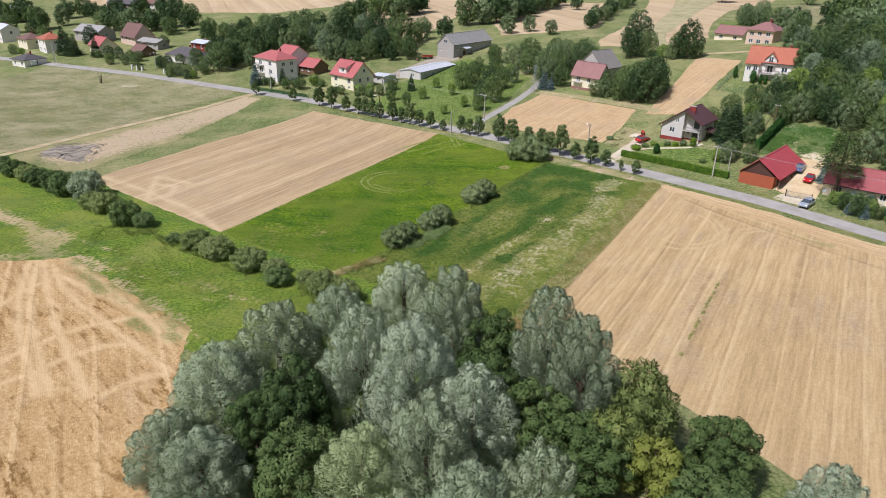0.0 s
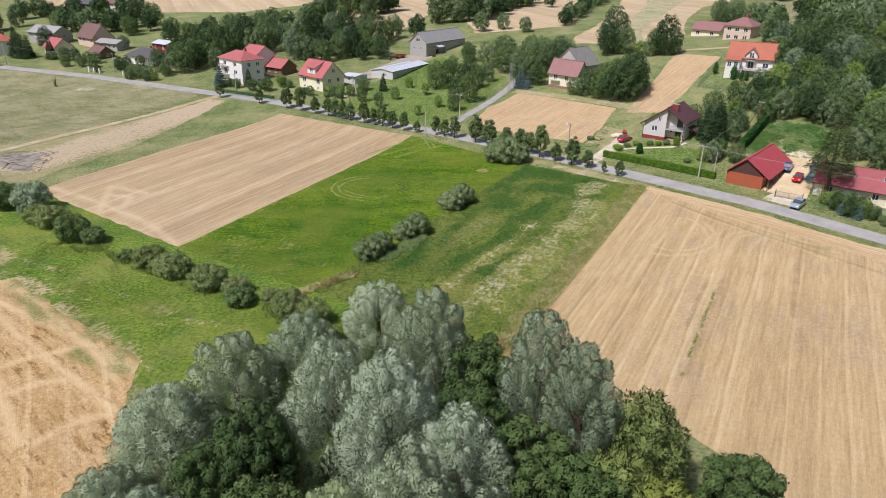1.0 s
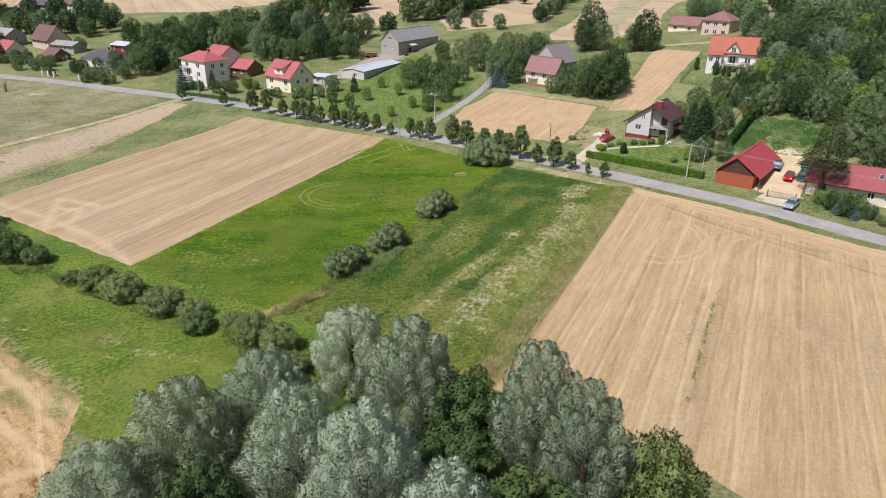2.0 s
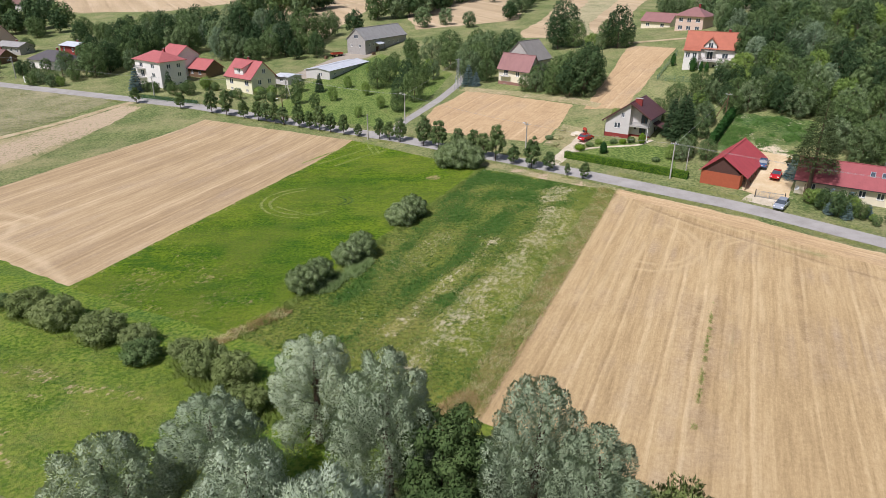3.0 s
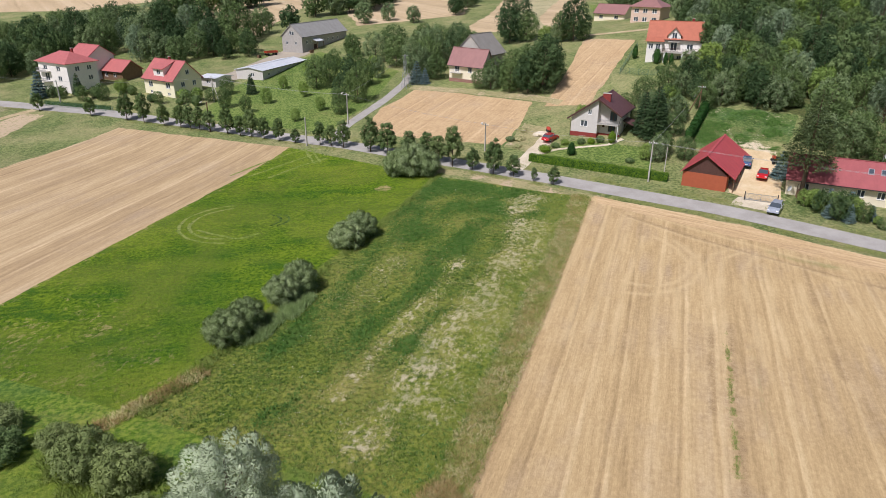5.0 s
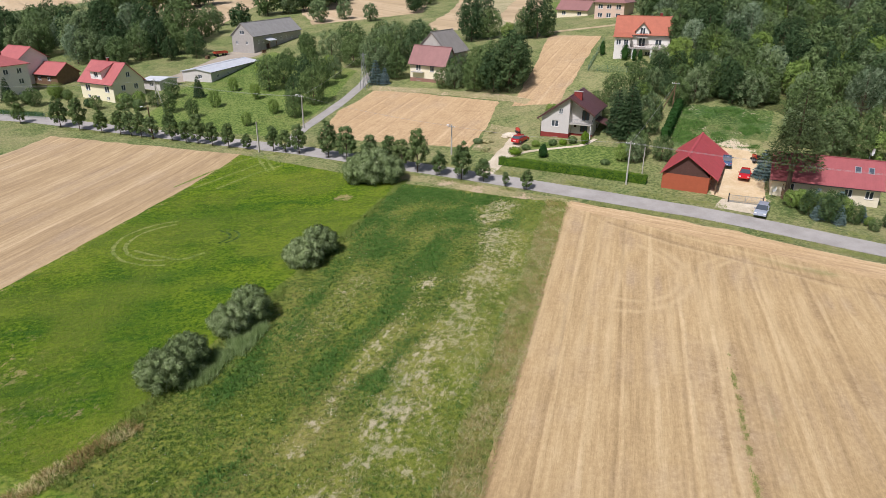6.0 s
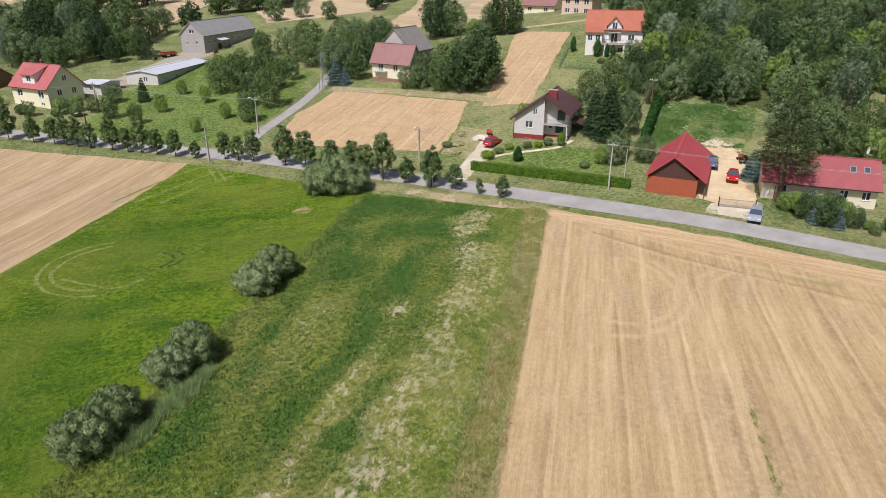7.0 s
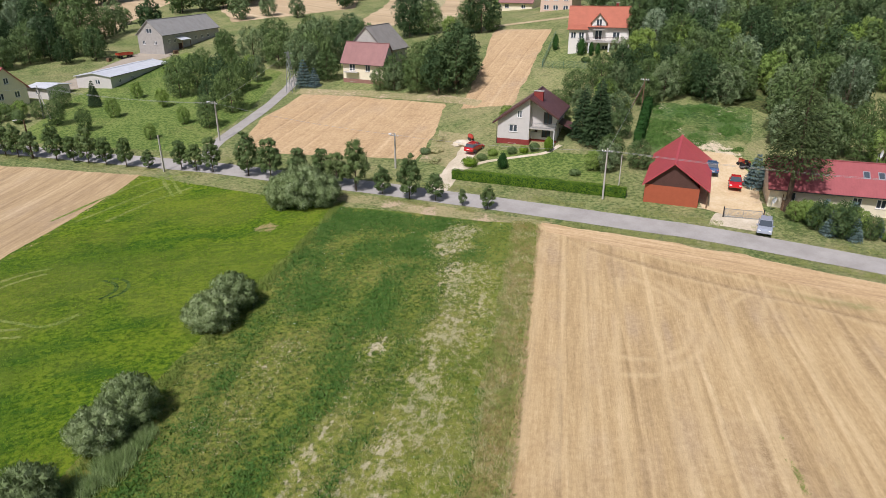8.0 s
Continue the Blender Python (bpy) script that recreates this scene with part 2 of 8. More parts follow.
def sheet_roof(name, col, pitch=3.2, axis=0, rough=0.45, vary=0.1, metal=0.0):
    """Roofing with ribs or tile courses, weathered in streaks."""
    k = Nodes(name, rough, 0.4, metal)
    p = k.place(local=True)
    sep = k.n("SeparateXYZ", Vector=p)
    rib = k.math("SINE", k.math("MULTIPLY", sep.outputs[axis], pitch * 6.2832))
    st = k.place(0, (1.0, 1.0, 0.3), True)
    f = k.math("ADD", k.math("MULTIPLY", k.noise(0.8, 5, 0.7, st), 0.6), k.math("MULTIPLY", k.noise(6, 4, 0.7, p), 0.4))
    dark = tuple(c * (1 - 2 * vary) for c in col[:3]) + (1,)
    lite = tuple(min(1, c * (1 + 1.4 * vary)) for c in col[:3]) + (1,)
    k.color(k.ramp(f, (0.3, dark), (0.7, lite)))
    k.bump(k.math("MULTIPLY", rib, 0.5), 0.35, 0.02)
    return k.m


M["roof_barn"] = sheet_roof("crimson_sheet_roof", srgb(186, 82, 86), 2.2, 1)
M["roof_red"] = sheet_roof("red_tile_roof", srgb(182, 106, 102), 3.0, 0)
M["roof_orange"] = sheet_roof("orange_tile_roof", srgb(180, 110, 86), 3.0, 0)
M["roof_maroon"] = sheet_roof("maroon_tile_roof", srgb(152, 112, 106), 3.0, 0)
M["roof_brown"] = sheet_roof("brown_tile_roof", srgb(96, 66, 66), 3.0, 1)
M["roof_wine"] = sheet_roof("wine_tile_roof", srgb(160, 88, 88), 3.0, 0)
M["roof_grey"] = sheet_roof("grey_fibre_cement_roof", srgb(160, 158, 152), 5.0, 1, 0.8, 0.12)
M["roof_slate"] = sheet_roof("dark_grey_roof", srgb(92, 88, 88), 4.0, 0, 0.7, 0.12)
M["roof_rust"] = sheet_roof("old_brown_tile_roof", srgb(122, 94, 86), 3.0, 0, 0.8, 0.12)
M["roof_white"] = sheet_roof("pale_sheet_roof", srgb(206, 210, 212), 2.0, 0, 0.5, 0.1)
M["white_wall"] = plain("white_render", srgb(232, 228, 218), 0.85, vary=0.05)
M["cream_wall"] = plain("cream_render", srgb(234, 224, 196), 0.85, vary=0.06)
M["yellow_wall"] = plain("pale_yellow_render", srgb(236, 230, 196), 0.85, vary=0.05)
M["grey_wall"] = plain("light_grey_render", srgb(206, 202, 194), 0.85, vary=0.06)
M["block_wall"] = plain("bare_grey_blockwork", srgb(172, 168, 160), 0.9, vary=0.14, grain=6)
M["peach_wall"] = plain("peach_render", srgb(216, 190, 170), 0.85, vary=0.06)
M["brick"] = plain("dark_red_brick", srgb(140, 62, 56), 0.85, vary=0.15, grain=8)
M["brick_pale"] = plain("faded_brick_base", srgb(150, 114, 100), 0.85, vary=0.12, grain=8)
M["roof_ash"] = sheet_roof("ash_grey_roof", srgb(142, 138, 130), 4.0, 0, 0.8, 0.12)
M["orange_panel"] = plain("orange_brown_cladding", srgb(168, 90, 62), 0.7, vary=0.1)
M["brown_boards"] = plain("dark_brown_boards", srgb(88, 62, 54), 0.8, vary=0.15)
M["wood"] = plain("weathered_wood", srgb(122, 98, 74), 0.85, vary=0.2, grain=10)
M["concrete"] = plain("grey_concrete", srgb(186, 182, 172), 0.9, vary=0.1)
M["white_paint"] = plain("white_paint", srgb(238, 238, 234), 0.5, vary=0.03)
M["dark_metal"] = plain("dark_metal", srgb(70, 70, 70), 0.5, 0.5, 0.6, vary=0.1)
M["galv"] = plain("galvanised_steel", srgb(168, 172, 174), 0.45, 0.5, 0.7, vary=0.08)
M["bark"] = plain("tree_bark", srgb(98, 84, 68), 0.95, vary=0.3, scale=3, grain=14, bump=0.6)
M["tyre"] = plain("black_rubber", srgb(36, 36, 38), 0.85, vary=0.1)
M["cable"] = plain("grey_cable", srgb(160, 160, 158), 0.6, vary=0.05)
M["green_mesh"] = plain("green_wire_fence", srgb(92, 122, 100), 0.6, vary=0.1)


def paint(name, col):
    k = Nodes(name, 0.25, 0.5)
    k.b.inputs["Coat Weight"].default_value = 0.6
    p = k.place(local=True)
    k.color(k.ramp(k.noise(3, 4, 0.6, p), (0.3, tuple(c * 0.9 for c in col[:3]) + (1,)), (0.7, col)))
    return k.m


def glass():
    k = Nodes("window_glass", 0.05, 0.6)
    k.color(srgb(74, 82, 88))
    k.b.inputs["Coat Weight"].default_value = 0.7
    k.bump(k.noise(1.5, 2, 0.5, k.place(local=True)), 0.04, 0.02)
    return k.m


M["glass"] = glass()
M["car_red"], M["car_silver"], M["car_blue"] = paint("red_car_paint", srgb(196, 34, 38)), paint("silver_car_paint", srgb(164, 172, 182)), paint("blue_car_paint", srgb(70, 96, 130))
M["tractor_red"] = paint("faded_red_paint", srgb(178, 70, 50))

M["willow"] = leafy("silver_willow_leaves", srgb(112, 129, 98), srgb(158, 173, 141), srgb(197, 209, 184), srgb(206, 216, 194), 0.4, 0.2, 0.08, 0.22)
M["willow_far"] = leafy("grey_willow_leaves", srgb(83, 105, 76), srgb(121, 141, 108), srgb(156, 173, 142), srgb(174, 187, 161), 0.35, 0.14, 0.3, 0.12)
M["willow_green"] = leafy("grey_green_willow_leaves", srgb(112, 128, 84), srgb(152, 168, 122), srgb(184, 197, 154), srgb(192, 204, 168), 0.35, 0.2, 0.1, 0.3)
M["green"] = leafy("green_leaves", srgb(48, 67, 38), srgb(90, 112, 66), srgb(132, 151, 100), srgb(142, 159, 114), kin=0.35)
M["dark_green"] = leafy("dark_green_leaves", srgb(34, 52, 32), srgb(64, 87, 53), srgb(102, 122, 83), srgb(117, 136, 98), kin=0.3)
M["light_green"] = leafy("light_green_leaves", srgb(82, 108, 49), srgb(120, 145, 72), srgb(150, 172, 97), srgb(165, 182, 118))
M["yellow_green"] = leafy("yellow_green_leaves", srgb(86, 101, 40), srgb(121, 130, 58), srgb(146, 151, 81), srgb(157, 160, 101), kin=0.3)
M["grey_green"] = leafy("grey_green_leaves", srgb(62, 80, 50), srgb(107, 127, 86), srgb(148, 164, 122), srgb(164, 178, 138), kin=0.3)
M["spruce"] = leafy("dark_spruce_needles", srgb(44, 62, 42), srgb(68, 90, 60), srgb(94, 114, 80), srgb(106, 124, 92), 0.2, 0.1)
M["pine"] = leafy("olive_pine_needles", srgb(54, 67, 41), srgb(79, 94, 59), srgb(104, 115, 79), srgb(117, 126, 94), 0.2, 0.1)
M["blue_spruce"] = leafy("blue_spruce_needles", srgb(66, 88, 88), srgb(98, 120, 120), srgb(132, 152, 150), srgb(150, 166, 164), 0.2, 0.08)
M["hedge"] = leafy("hedge_leaves", srgb(66, 96, 28), srgb(102, 132, 40), srgb(132, 156, 58), srgb(142, 162, 76))
M["thuja"] = leafy("thuja_leaves", srgb(34, 64, 30), srgb(54, 90, 44), srgb(76, 112, 60), srgb(90, 122, 76), 0.2, 0.1)
M["straw_tuft"] = leafy("dry_pale_stems", srgb(164, 154, 110), srgb(194, 184, 138), srgb(212, 204, 164), srgb(220, 214, 184), 0.1, 0.15)
M["rust_weed"] = leafy("brown_dead_stems", srgb(128, 112, 70), srgb(160, 138, 94), srgb(186, 164, 120), srgb(200, 182, 142), 0.1, 0.12, 0.3)
M["weed"] = leafy("weed_leaves", srgb(54, 92, 38), srgb(80, 116, 52), srgb(108, 138, 72), srgb(124, 150, 90), 0.3, 0.2)
M["reed"] = leafy("grey_green_reed", srgb(112, 138, 82), srgb(146, 170, 110), srgb(180, 198, 146), srgb(196, 208, 170), 0.2, 0.4, 0.4, 0.2)
M["grass_tuft"] = leafy("grass_blades", srgb(92, 116, 50), srgb(118, 138, 68), srgb(146, 158, 90), srgb(164, 166, 108), 0.15, 0.2)
M["flower"] = plain("white_blossom", srgb(232, 232, 222), 0.7, vary=0.03)
M["shrub"] = leafy("silver_shrub_leaves", srgb(88, 108, 62), srgb(136, 154, 104), srgb(180, 194, 150), srgb(194, 204, 170), 0.35, 0.2, 0.3, 0.15)
M["meadow_blade"] = leafy("meadow_blades", srgb(78, 112, 24), srgb(104, 136, 38), srgb(130, 156, 56), srgb(142, 161, 72), 0.15, 0.3)
M["stubble_plot"] = stubble("straw_stubble_plot", 40.0, srgb(154, 128, 94), srgb(192, 164, 124), srgb(214, 190, 150), 0.9, 0.16, 0.14, 0.16)
M["stubble_headland"] = stubble("straw_stubble_headland", 136.0, srgb(160, 132, 96), srgb(198, 170, 128), srgb(224, 202, 164), 1.2)
M["meadow_track"] = turf("pressed_grass", srgb(92, 118, 44), srgb(120, 141, 60), srgb(144, 157, 80), srgb(160, 157, 98), 0.55)
# Rank mottled grass; the partial shade behind the barn is in its darker colour.
M["paddock"] = turf("part_shade_rank_grass", srgb(60, 84, 38), srgb(86, 108, 54), srgb(114, 132, 74), srgb(140, 138, 88), 0.57, strokes=0.4)
M["lime"] = leafy("young_lime_leaves", srgb(65, 86, 47), srgb(94, 115, 69), srgb(122, 138, 93), srgb(136, 146, 107))
M["verge_tuft"] = leafy("rough_verge_blades", srgb(116, 130, 70), srgb(146, 154, 92), srgb(176, 176, 118), srgb(194, 188, 142), 0.15, 0.2)
M["yard"] = plain("trodden_yard_grit", srgb(168, 158, 140), 0.95, vary=0.12, scale=0.5, grain=5)
M["dirtgrass"] = turf("worn_dirt_grass", srgb(92, 106, 58), srgb(118, 130, 78), srgb(150, 150, 100), srgb(184, 168, 126), 0.48, soil=(206, 184, 152))
M["rut"] = turf("dark_rut_grass", srgb(46, 70, 26), srgb(66, 92, 36), srgb(92, 116, 52), srgb(112, 116, 66), 0.6)
M["yardgrass"] = turf("sandy_yard_grass", srgb(86, 106, 54), srgb(112, 128, 72), srgb(138, 148, 92), srgb(172, 162, 116), 0.56, soil=(226, 210, 178))
M["hedgerow"] = leafy("hedgerow_leaves", srgb(92, 108, 58), srgb(126, 140, 86), srgb(156, 168, 114), srgb(168, 178, 130), 0.3, 0.14, 0.2, 0.3)
M["alder"] = leafy("alder_leaves", srgb(50, 72, 40), srgb(80, 101, 58), srgb(110, 127, 80), srgb(126, 140, 98), kin=0.3)
# Leaf litter, with the shade under the trees put into its dark colour.
M["litter"] = turf("shade_toned_litter", srgb(58, 70, 36), srgb(80, 90, 48), srgb(104, 108, 62), srgb(122, 112, 76), 0.56, strokes=0.3)
M["olive"] = leafy("olive_green_leaves", srgb(82, 98, 50), srgb(122, 136, 76), srgb(156, 164, 106), srgb(168, 174, 124), kin=0.3)


# ---- building tools ----
def softplus(v, w):
    return w * np.logaddexp(0, v / w)


def height(x, y):
    """The lie of the land: a flat valley floor that climbs to the far side, with a wooded hill."""
    u = 0.439 * x + 0.8985 * y
    return -0.53 + 0.101 * (softplus(u - 147.8, 6) - 0.65 * softplus(u - 330, 25)) + 12.8 * np.exp(-((x - 137.4) ** 2 + (y - 199) ** 2) / (2 * 52.4 ** 2))


def spot(x, y, up=0.0):
    return Vector((x, y, float(height(x, y)) + up))


def hash2(i, j, seed):
    v = np.sin(i * 127.1 + j * 311.7 + seed * 74.7) * 43758.5453
    return v - np.floor(v)


def value_noise(x, y, size, seed=0):
    x, y = np.asarray(x, float) / size, np.asarray(y, float) / size
    i, j = np.floor(x), np.floor(y)
    u, v = x - i, y - j
    u, v = u * u * (3 - 2 * u), v * v * (3 - 2 * v)
    a, b, c, d = hash2(i, j, seed), hash2(i + 1, j, seed), hash2(i, j + 1, seed), hash2(i + 1, j + 1, seed)
    return a + (b - a) * u + (c - a) * v + (a - b - c + d) * u * v


def fbm(x, y, size, seed=0, octaves=4):
    total, amp, norm = 0, 1.0, 0
    for o in range(octaves):
        total = total + amp * value_noise(x, y, size / 2 ** o, seed + o * 7)
        norm += amp
        amp *= 0.55
    return total / norm


def quads(name, verts, faces, mat, smooth=False, normals=None):
    me = bpy.data.meshes.new(name)
    verts, faces = np.asarray(verts, np.float32), np.asarray(faces, np.int32)
    n, k = faces.shape
    me.vertices.add(len(verts))
    me.vertices.foreach_set("co", verts.ravel())
    me.loops.add(n * k)
    me.loops.foreach_set("vertex_index", faces.ravel())
    me.polygons.add(n)
    me.polygons.foreach_set("loop_start", np.arange(0, n * k, k, dtype=np.int32))
    if smooth:
        me.polygons.foreach_set("use_smooth", np.ones(n, bool))
    me.update(calc_edges=True)
    if normals is not None:
        me.normals_split_custom_set_from_vertices(np.asarray(normals, float).tolist())
    me.materials.append(mat)
    return me


def mesh_of(name, bm, mat):
    me = bpy.data.meshes.new(name)
    bmesh.ops.recalc_face_normals(bm, faces=bm.faces)
    bm.to_mesh(me)
    bm.free()
    me.materials.append(mat)
    return me


def thing(name, place, turn=0.0, label="", category="", group="", kind=""):
    ob = new(name)
    ob.matrix_basis = pose(place[0], place[1], place[2], 0, 0, turn)
    return tagged(ob, label, category, group, kind)


def part(name, data, mat, parent, label="", at=None):
    """One mesh object under a thing or a part; data is a bmesh or a mesh."""
    me = mesh_of(name, data, mat) if isinstance(data, bmesh.types.BMesh) else data
    ob = new(name, me)
    ob.parent = parent
    if at is not None:
        ob.matrix_basis = at
    return tagged(ob, label)


def box(bm, x0, x1, y0, y1, z0, z1, bevel=0.0):
    vs = [bm.verts.new(p) for p in ((x0, y0, z0), (x1, y0, z0), (x1, y1, z0), (x0, y1, z0), (x0, y0, z1), (x1, y0, z1), (x1, y1, z1), (x0, y1, z1))]
    fs = [bm.faces.new([vs[i] for i in f]) for f in ((3, 2, 1, 0), (4, 5, 6, 7), (0, 1, 5, 4), (1, 2, 6, 5), (2, 3, 7, 6), (3, 0, 4, 7))]
    if bevel:
        bmesh.ops.bevel(bm, geom=list({e for f in fs for e in f.edges}), offset=bevel, segments=2, affect="EDGES", profile=0.5)
    return bm


def boxes(*rows, bevel=0.0):
    bm = bmesh.new()
    for r in rows:
        box(bm, *r, bevel=bevel)
    return bm


def slab(bm, pts, down):
    """A plate with the given upper outline, its underside lower by down (a vector)."""
    top = [bm.verts.new(p) for p in pts]
    low = [bm.verts.new(Vector(p) + Vector(down)) for p in pts]
    bm.faces.new(top)
    bm.faces.new(low[::-1])
    n = len(pts)
    for i in range(n):
        bm.faces.new((top[i], low[i], low[(i + 1) % n], top[(i + 1) % n]))
    return bm


def tube(bm, pts, radii, sides=7):
    """A tapered round limb through the points."""
    rings = []
    for i, p in enumerate(pts):
        p = Vector(p)
        d = (Vector(pts[min(i + 1, len(pts) - 1)]) - Vector(pts[max(i - 1, 0)])).normalized()
        u = d.orthogonal().normalized()
        v = d.cross(u)
        rings.append([bm.verts.new(p + (u * math.cos(a) + v * math.sin(a)) * radii[i]) for a in (2 * math.pi * j / sides for j in range(sides))])
    for a, b in zip(rings, rings[1:]):
        for j in range(sides):
            bm.faces.new((a[j], a[(j + 1) % sides], b[(j + 1) % sides], b[j]))
    bm.faces.new(rings[0][::-1])
    bm.faces.new(rings[-1])
    return bm


def polyline(pts, s):
    """The point at share s of a line of points, by length."""
    pts = np.asarray(pts, float)
    seg = np.hypot(*(pts[1:] - pts[:-1]).T)
    cum = np.r_[0, np.cumsum(seg)] / seg.sum()
    return np.stack([np.interp(s, cum, pts[:, 0]), np.interp(s, cum, pts[:, 1])], -1)


def loft(name, left, right, mat, up, step=1.5, ragged=0.3, label="", masks=None, category="field"):
    """A sheet on the ground between two border lines, with ragged borders and a slightly uneven surface."""
    la = np.hypot(*np.diff(np.asarray(left, float), axis=0).T).sum()
    wid = max(np.hypot(*(np.asarray(left[0], float) - right[0])), np.hypot(*(np.asarray(left[-1], float) - right[-1])))
    n, m = max(2, int(la / step)), max(2, int(wid / step))
    s, w = np.linspace(0, 1, n + 1), np.linspace(0, 1, m + 1)
    a, b = polyline(left, s), polyline(right, s)
    p = a[:, None] * (1 - w[None, :, None]) + b[:, None] * w[None, :, None]
    x, y = p[..., 0].copy(), p[..., 1].copy()
    x += ragged * 2 * (fbm(p[..., 0], p[..., 1], 3.0, 3) - 0.5)
    y += ragged * 2 * (fbm(p[..., 0], p[..., 1], 3.0, 11) - 0.5)
    z = height(x, y) + up * 0.5
    verts = np.stack([x, y, z], -1).reshape(-1, 3)
    i = np.arange((n + 1) * (m + 1)).reshape(n + 1, m + 1)
    faces = np.stack([i[:-1, :-1], i[1:, :-1], i[1:, 1:], i[:-1, 1:]], -1).reshape(-1, 4)
    nrm = np.cross(verts[faces[0, 1]] - verts[faces[0, 0]], verts[faces[0, 2]] - verts[faces[0, 0]])
    if nrm[2] < 0:
        faces = faces[:, ::-1]
    me = quads(name, verts, faces, mat, True)
    for key, fn in (masks or {}).items():
        layer = me.attributes.new(key, "FLOAT", "POINT")
        layer.data.foreach_set("value", np.clip(fn(verts[:, 0], verts[:, 1]), 0, 1).astype(np.float32))
    return tagged(new(name, me), label, category, kind="structure")


def ribbon(name, pts, width, mat, up, label="", step=1.0, closed_fade=0.0, ragged=0.1, category="track"):
    """A strip along a smooth line on the ground."""
    pts = np.asarray(pts, float)
    n = max(4, int(np.hypot(*np.diff(pts, axis=0).T).sum() / step))
    c = polyline(pts, np.linspace(0, 1, n + 1))
    for _ in range(3):
        c[1:-1] = (c[:-2] + 2 * c[1:-1] + c[2:]) / 4
    d = np.gradient(c, axis=0)
    d /= np.linalg.norm(d, axis=1)[:, None]
    nrm = np.stack([-d[:, 1], d[:, 0]], -1)
    cols = max(1, int(width / 1.2))
    rows = []
    for j in range(cols + 1):
        off = width * (j / cols - 0.5)
        edge = ragged if j in (0, cols) else 0
        wob = edge * 2 * (fbm(c[:, 0], c[:, 1], 2.0, 5 + j) - 0.5)
        q = c + nrm * (off + wob)[:, None]
        rows.append(np.c_[q, height(q[:, 0], q[:, 1]) + up * 0.5])
    verts = np.stack(rows, 1).reshape(-1, 3)
    i = np.arange((n + 1) * (cols + 1)).reshape(n + 1, cols + 1)
    faces = np.stack([i[:-1, :-1], i[:-1, 1:], i[1:, 1:], i[1:, :-1]], -1).reshape(-1, 4)[:, ::-1]
    v = verts[faces[0]]
    if np.cross(v[1] - v[0], v[2] - v[0])[2] < 0:
        faces = faces[:, ::-1]
    return tagged(new(name, quads(name, verts, faces, mat, True)), label, category, kind="structure")


def unit(v):
    return v / np.maximum(np.linalg.norm(v, axis=-1, keepdims=True), 1e-6)


def leaves(p, along, face, length, width, rng, curl=0.15):
    """Pointed leaves growing from p along a direction, their upper sides turned towards face. Returns vertices and faces."""
    n = len(p)
    d = unit(along)
    side = unit(np.cross(d, face + 1e-4))
    ln = (length * (0.65 + 0.7 * rng.random(n)))[:, None]
    wd = (width * (0.65 + 0.7 * rng.random(n)))[:, None]
    skew = (rng.random(n)[:, None] - 0.5) * wd * 0.6
    v = np.stack([p - side * wd * 0.5, p + side * wd * 0.5 + d * ln * 0.15, p + d * ln + side * skew], 1)
    flip = (np.cross(v[:, 1] - v[:, 0], v[:, 2] - v[:, 0]) * face).sum(1) < 0
    v[flip] = v[flip][:, [1, 0, 2]]
    return v.reshape(-1, 3), np.arange(3 * n).reshape(n, 3)


def on_lobes(lobes, share, rng, shell=0.18, low=-0.55, knobs=0.42, beat=5.5):
    """Points spread over the outsides of many rounded clumps (x, y, z, radius, squash), with outward directions."""
    lobes = np.asarray(lobes, float)
    area = lobes[:, 3] ** 2
    count = np.maximum(3, (share * area / area.sum()).astype(int))
    k = np.repeat(np.arange(len(lobes)), count)
    d = unit(rng.normal(size=(len(k), 3)))
    d[:, 2] = np.where(d[:, 2] < low, -d[:, 2] * 0.5, d[:, 2])
    d = unit(d)
    ph = rng.random((len(lobes), 3))[k] * 6.28
    bump = 0.5 + 0.5 * np.sin(beat * d[:, 0] + ph[:, 0]) * np.sin(beat * d[:, 1] + ph[:, 1]) + 0.35 * np.sin(9 * d[:, 2] + ph[:, 2]) * np.sin(8 * d[:, 0] + ph[:, 1])
    r = lobes[k, 3] * (1 - shell * rng.random(len(k)) ** 1.6) * (1.08 - knobs * np.clip(bump, 0, 1))
    p = lobes[k, :3] + d * (r[:, None] * np.stack([np.ones(len(k)), np.ones(len(k)), lobes[k, 4]], -1))
    keep = np.ones(len(k), bool)
    for j, (x, y, z, rad, sq) in enumerate(lobes):
        q = (p - (x, y, z)) / (1, 1, sq)
        keep &= (k == j) | ((q ** 2).sum(1) > (0.72 * rad) ** 2)
    return p[keep], d[keep]


def crown_lobes(h, radius, base, count, rng, lobe=0.36, top=1.0, squash=1.0):
    """Clumps that fill an egg-shaped crown from base to h."""
    out = [(0, 0, (h + base) / 2, radius * 0.55, (h - base) / radius * 0.55)]
    for i in range(count):
        s = (i + 0.5) / count
        zc = 1 - 2 * s ** 0.9
        a = i * 2.399963 + rng.normal() * 0.3
        rr = max(0, 1 - zc * zc) ** (0.3 if zc < 0 else 0.5) * (1 if zc < 0 else top)
        k = 0.74 + 0.2 * rng.random()
        rl = radius * lobe * (0.6 + 0.75 * rng.random())
        out.append((radius * rr * k * math.cos(a), radius * rr * k * math.sin(a), (h + base) / 2 + zc * (h - base) / 2 * k, rl, squash * (0.85 + 0.4 * rng.random())))
    return out


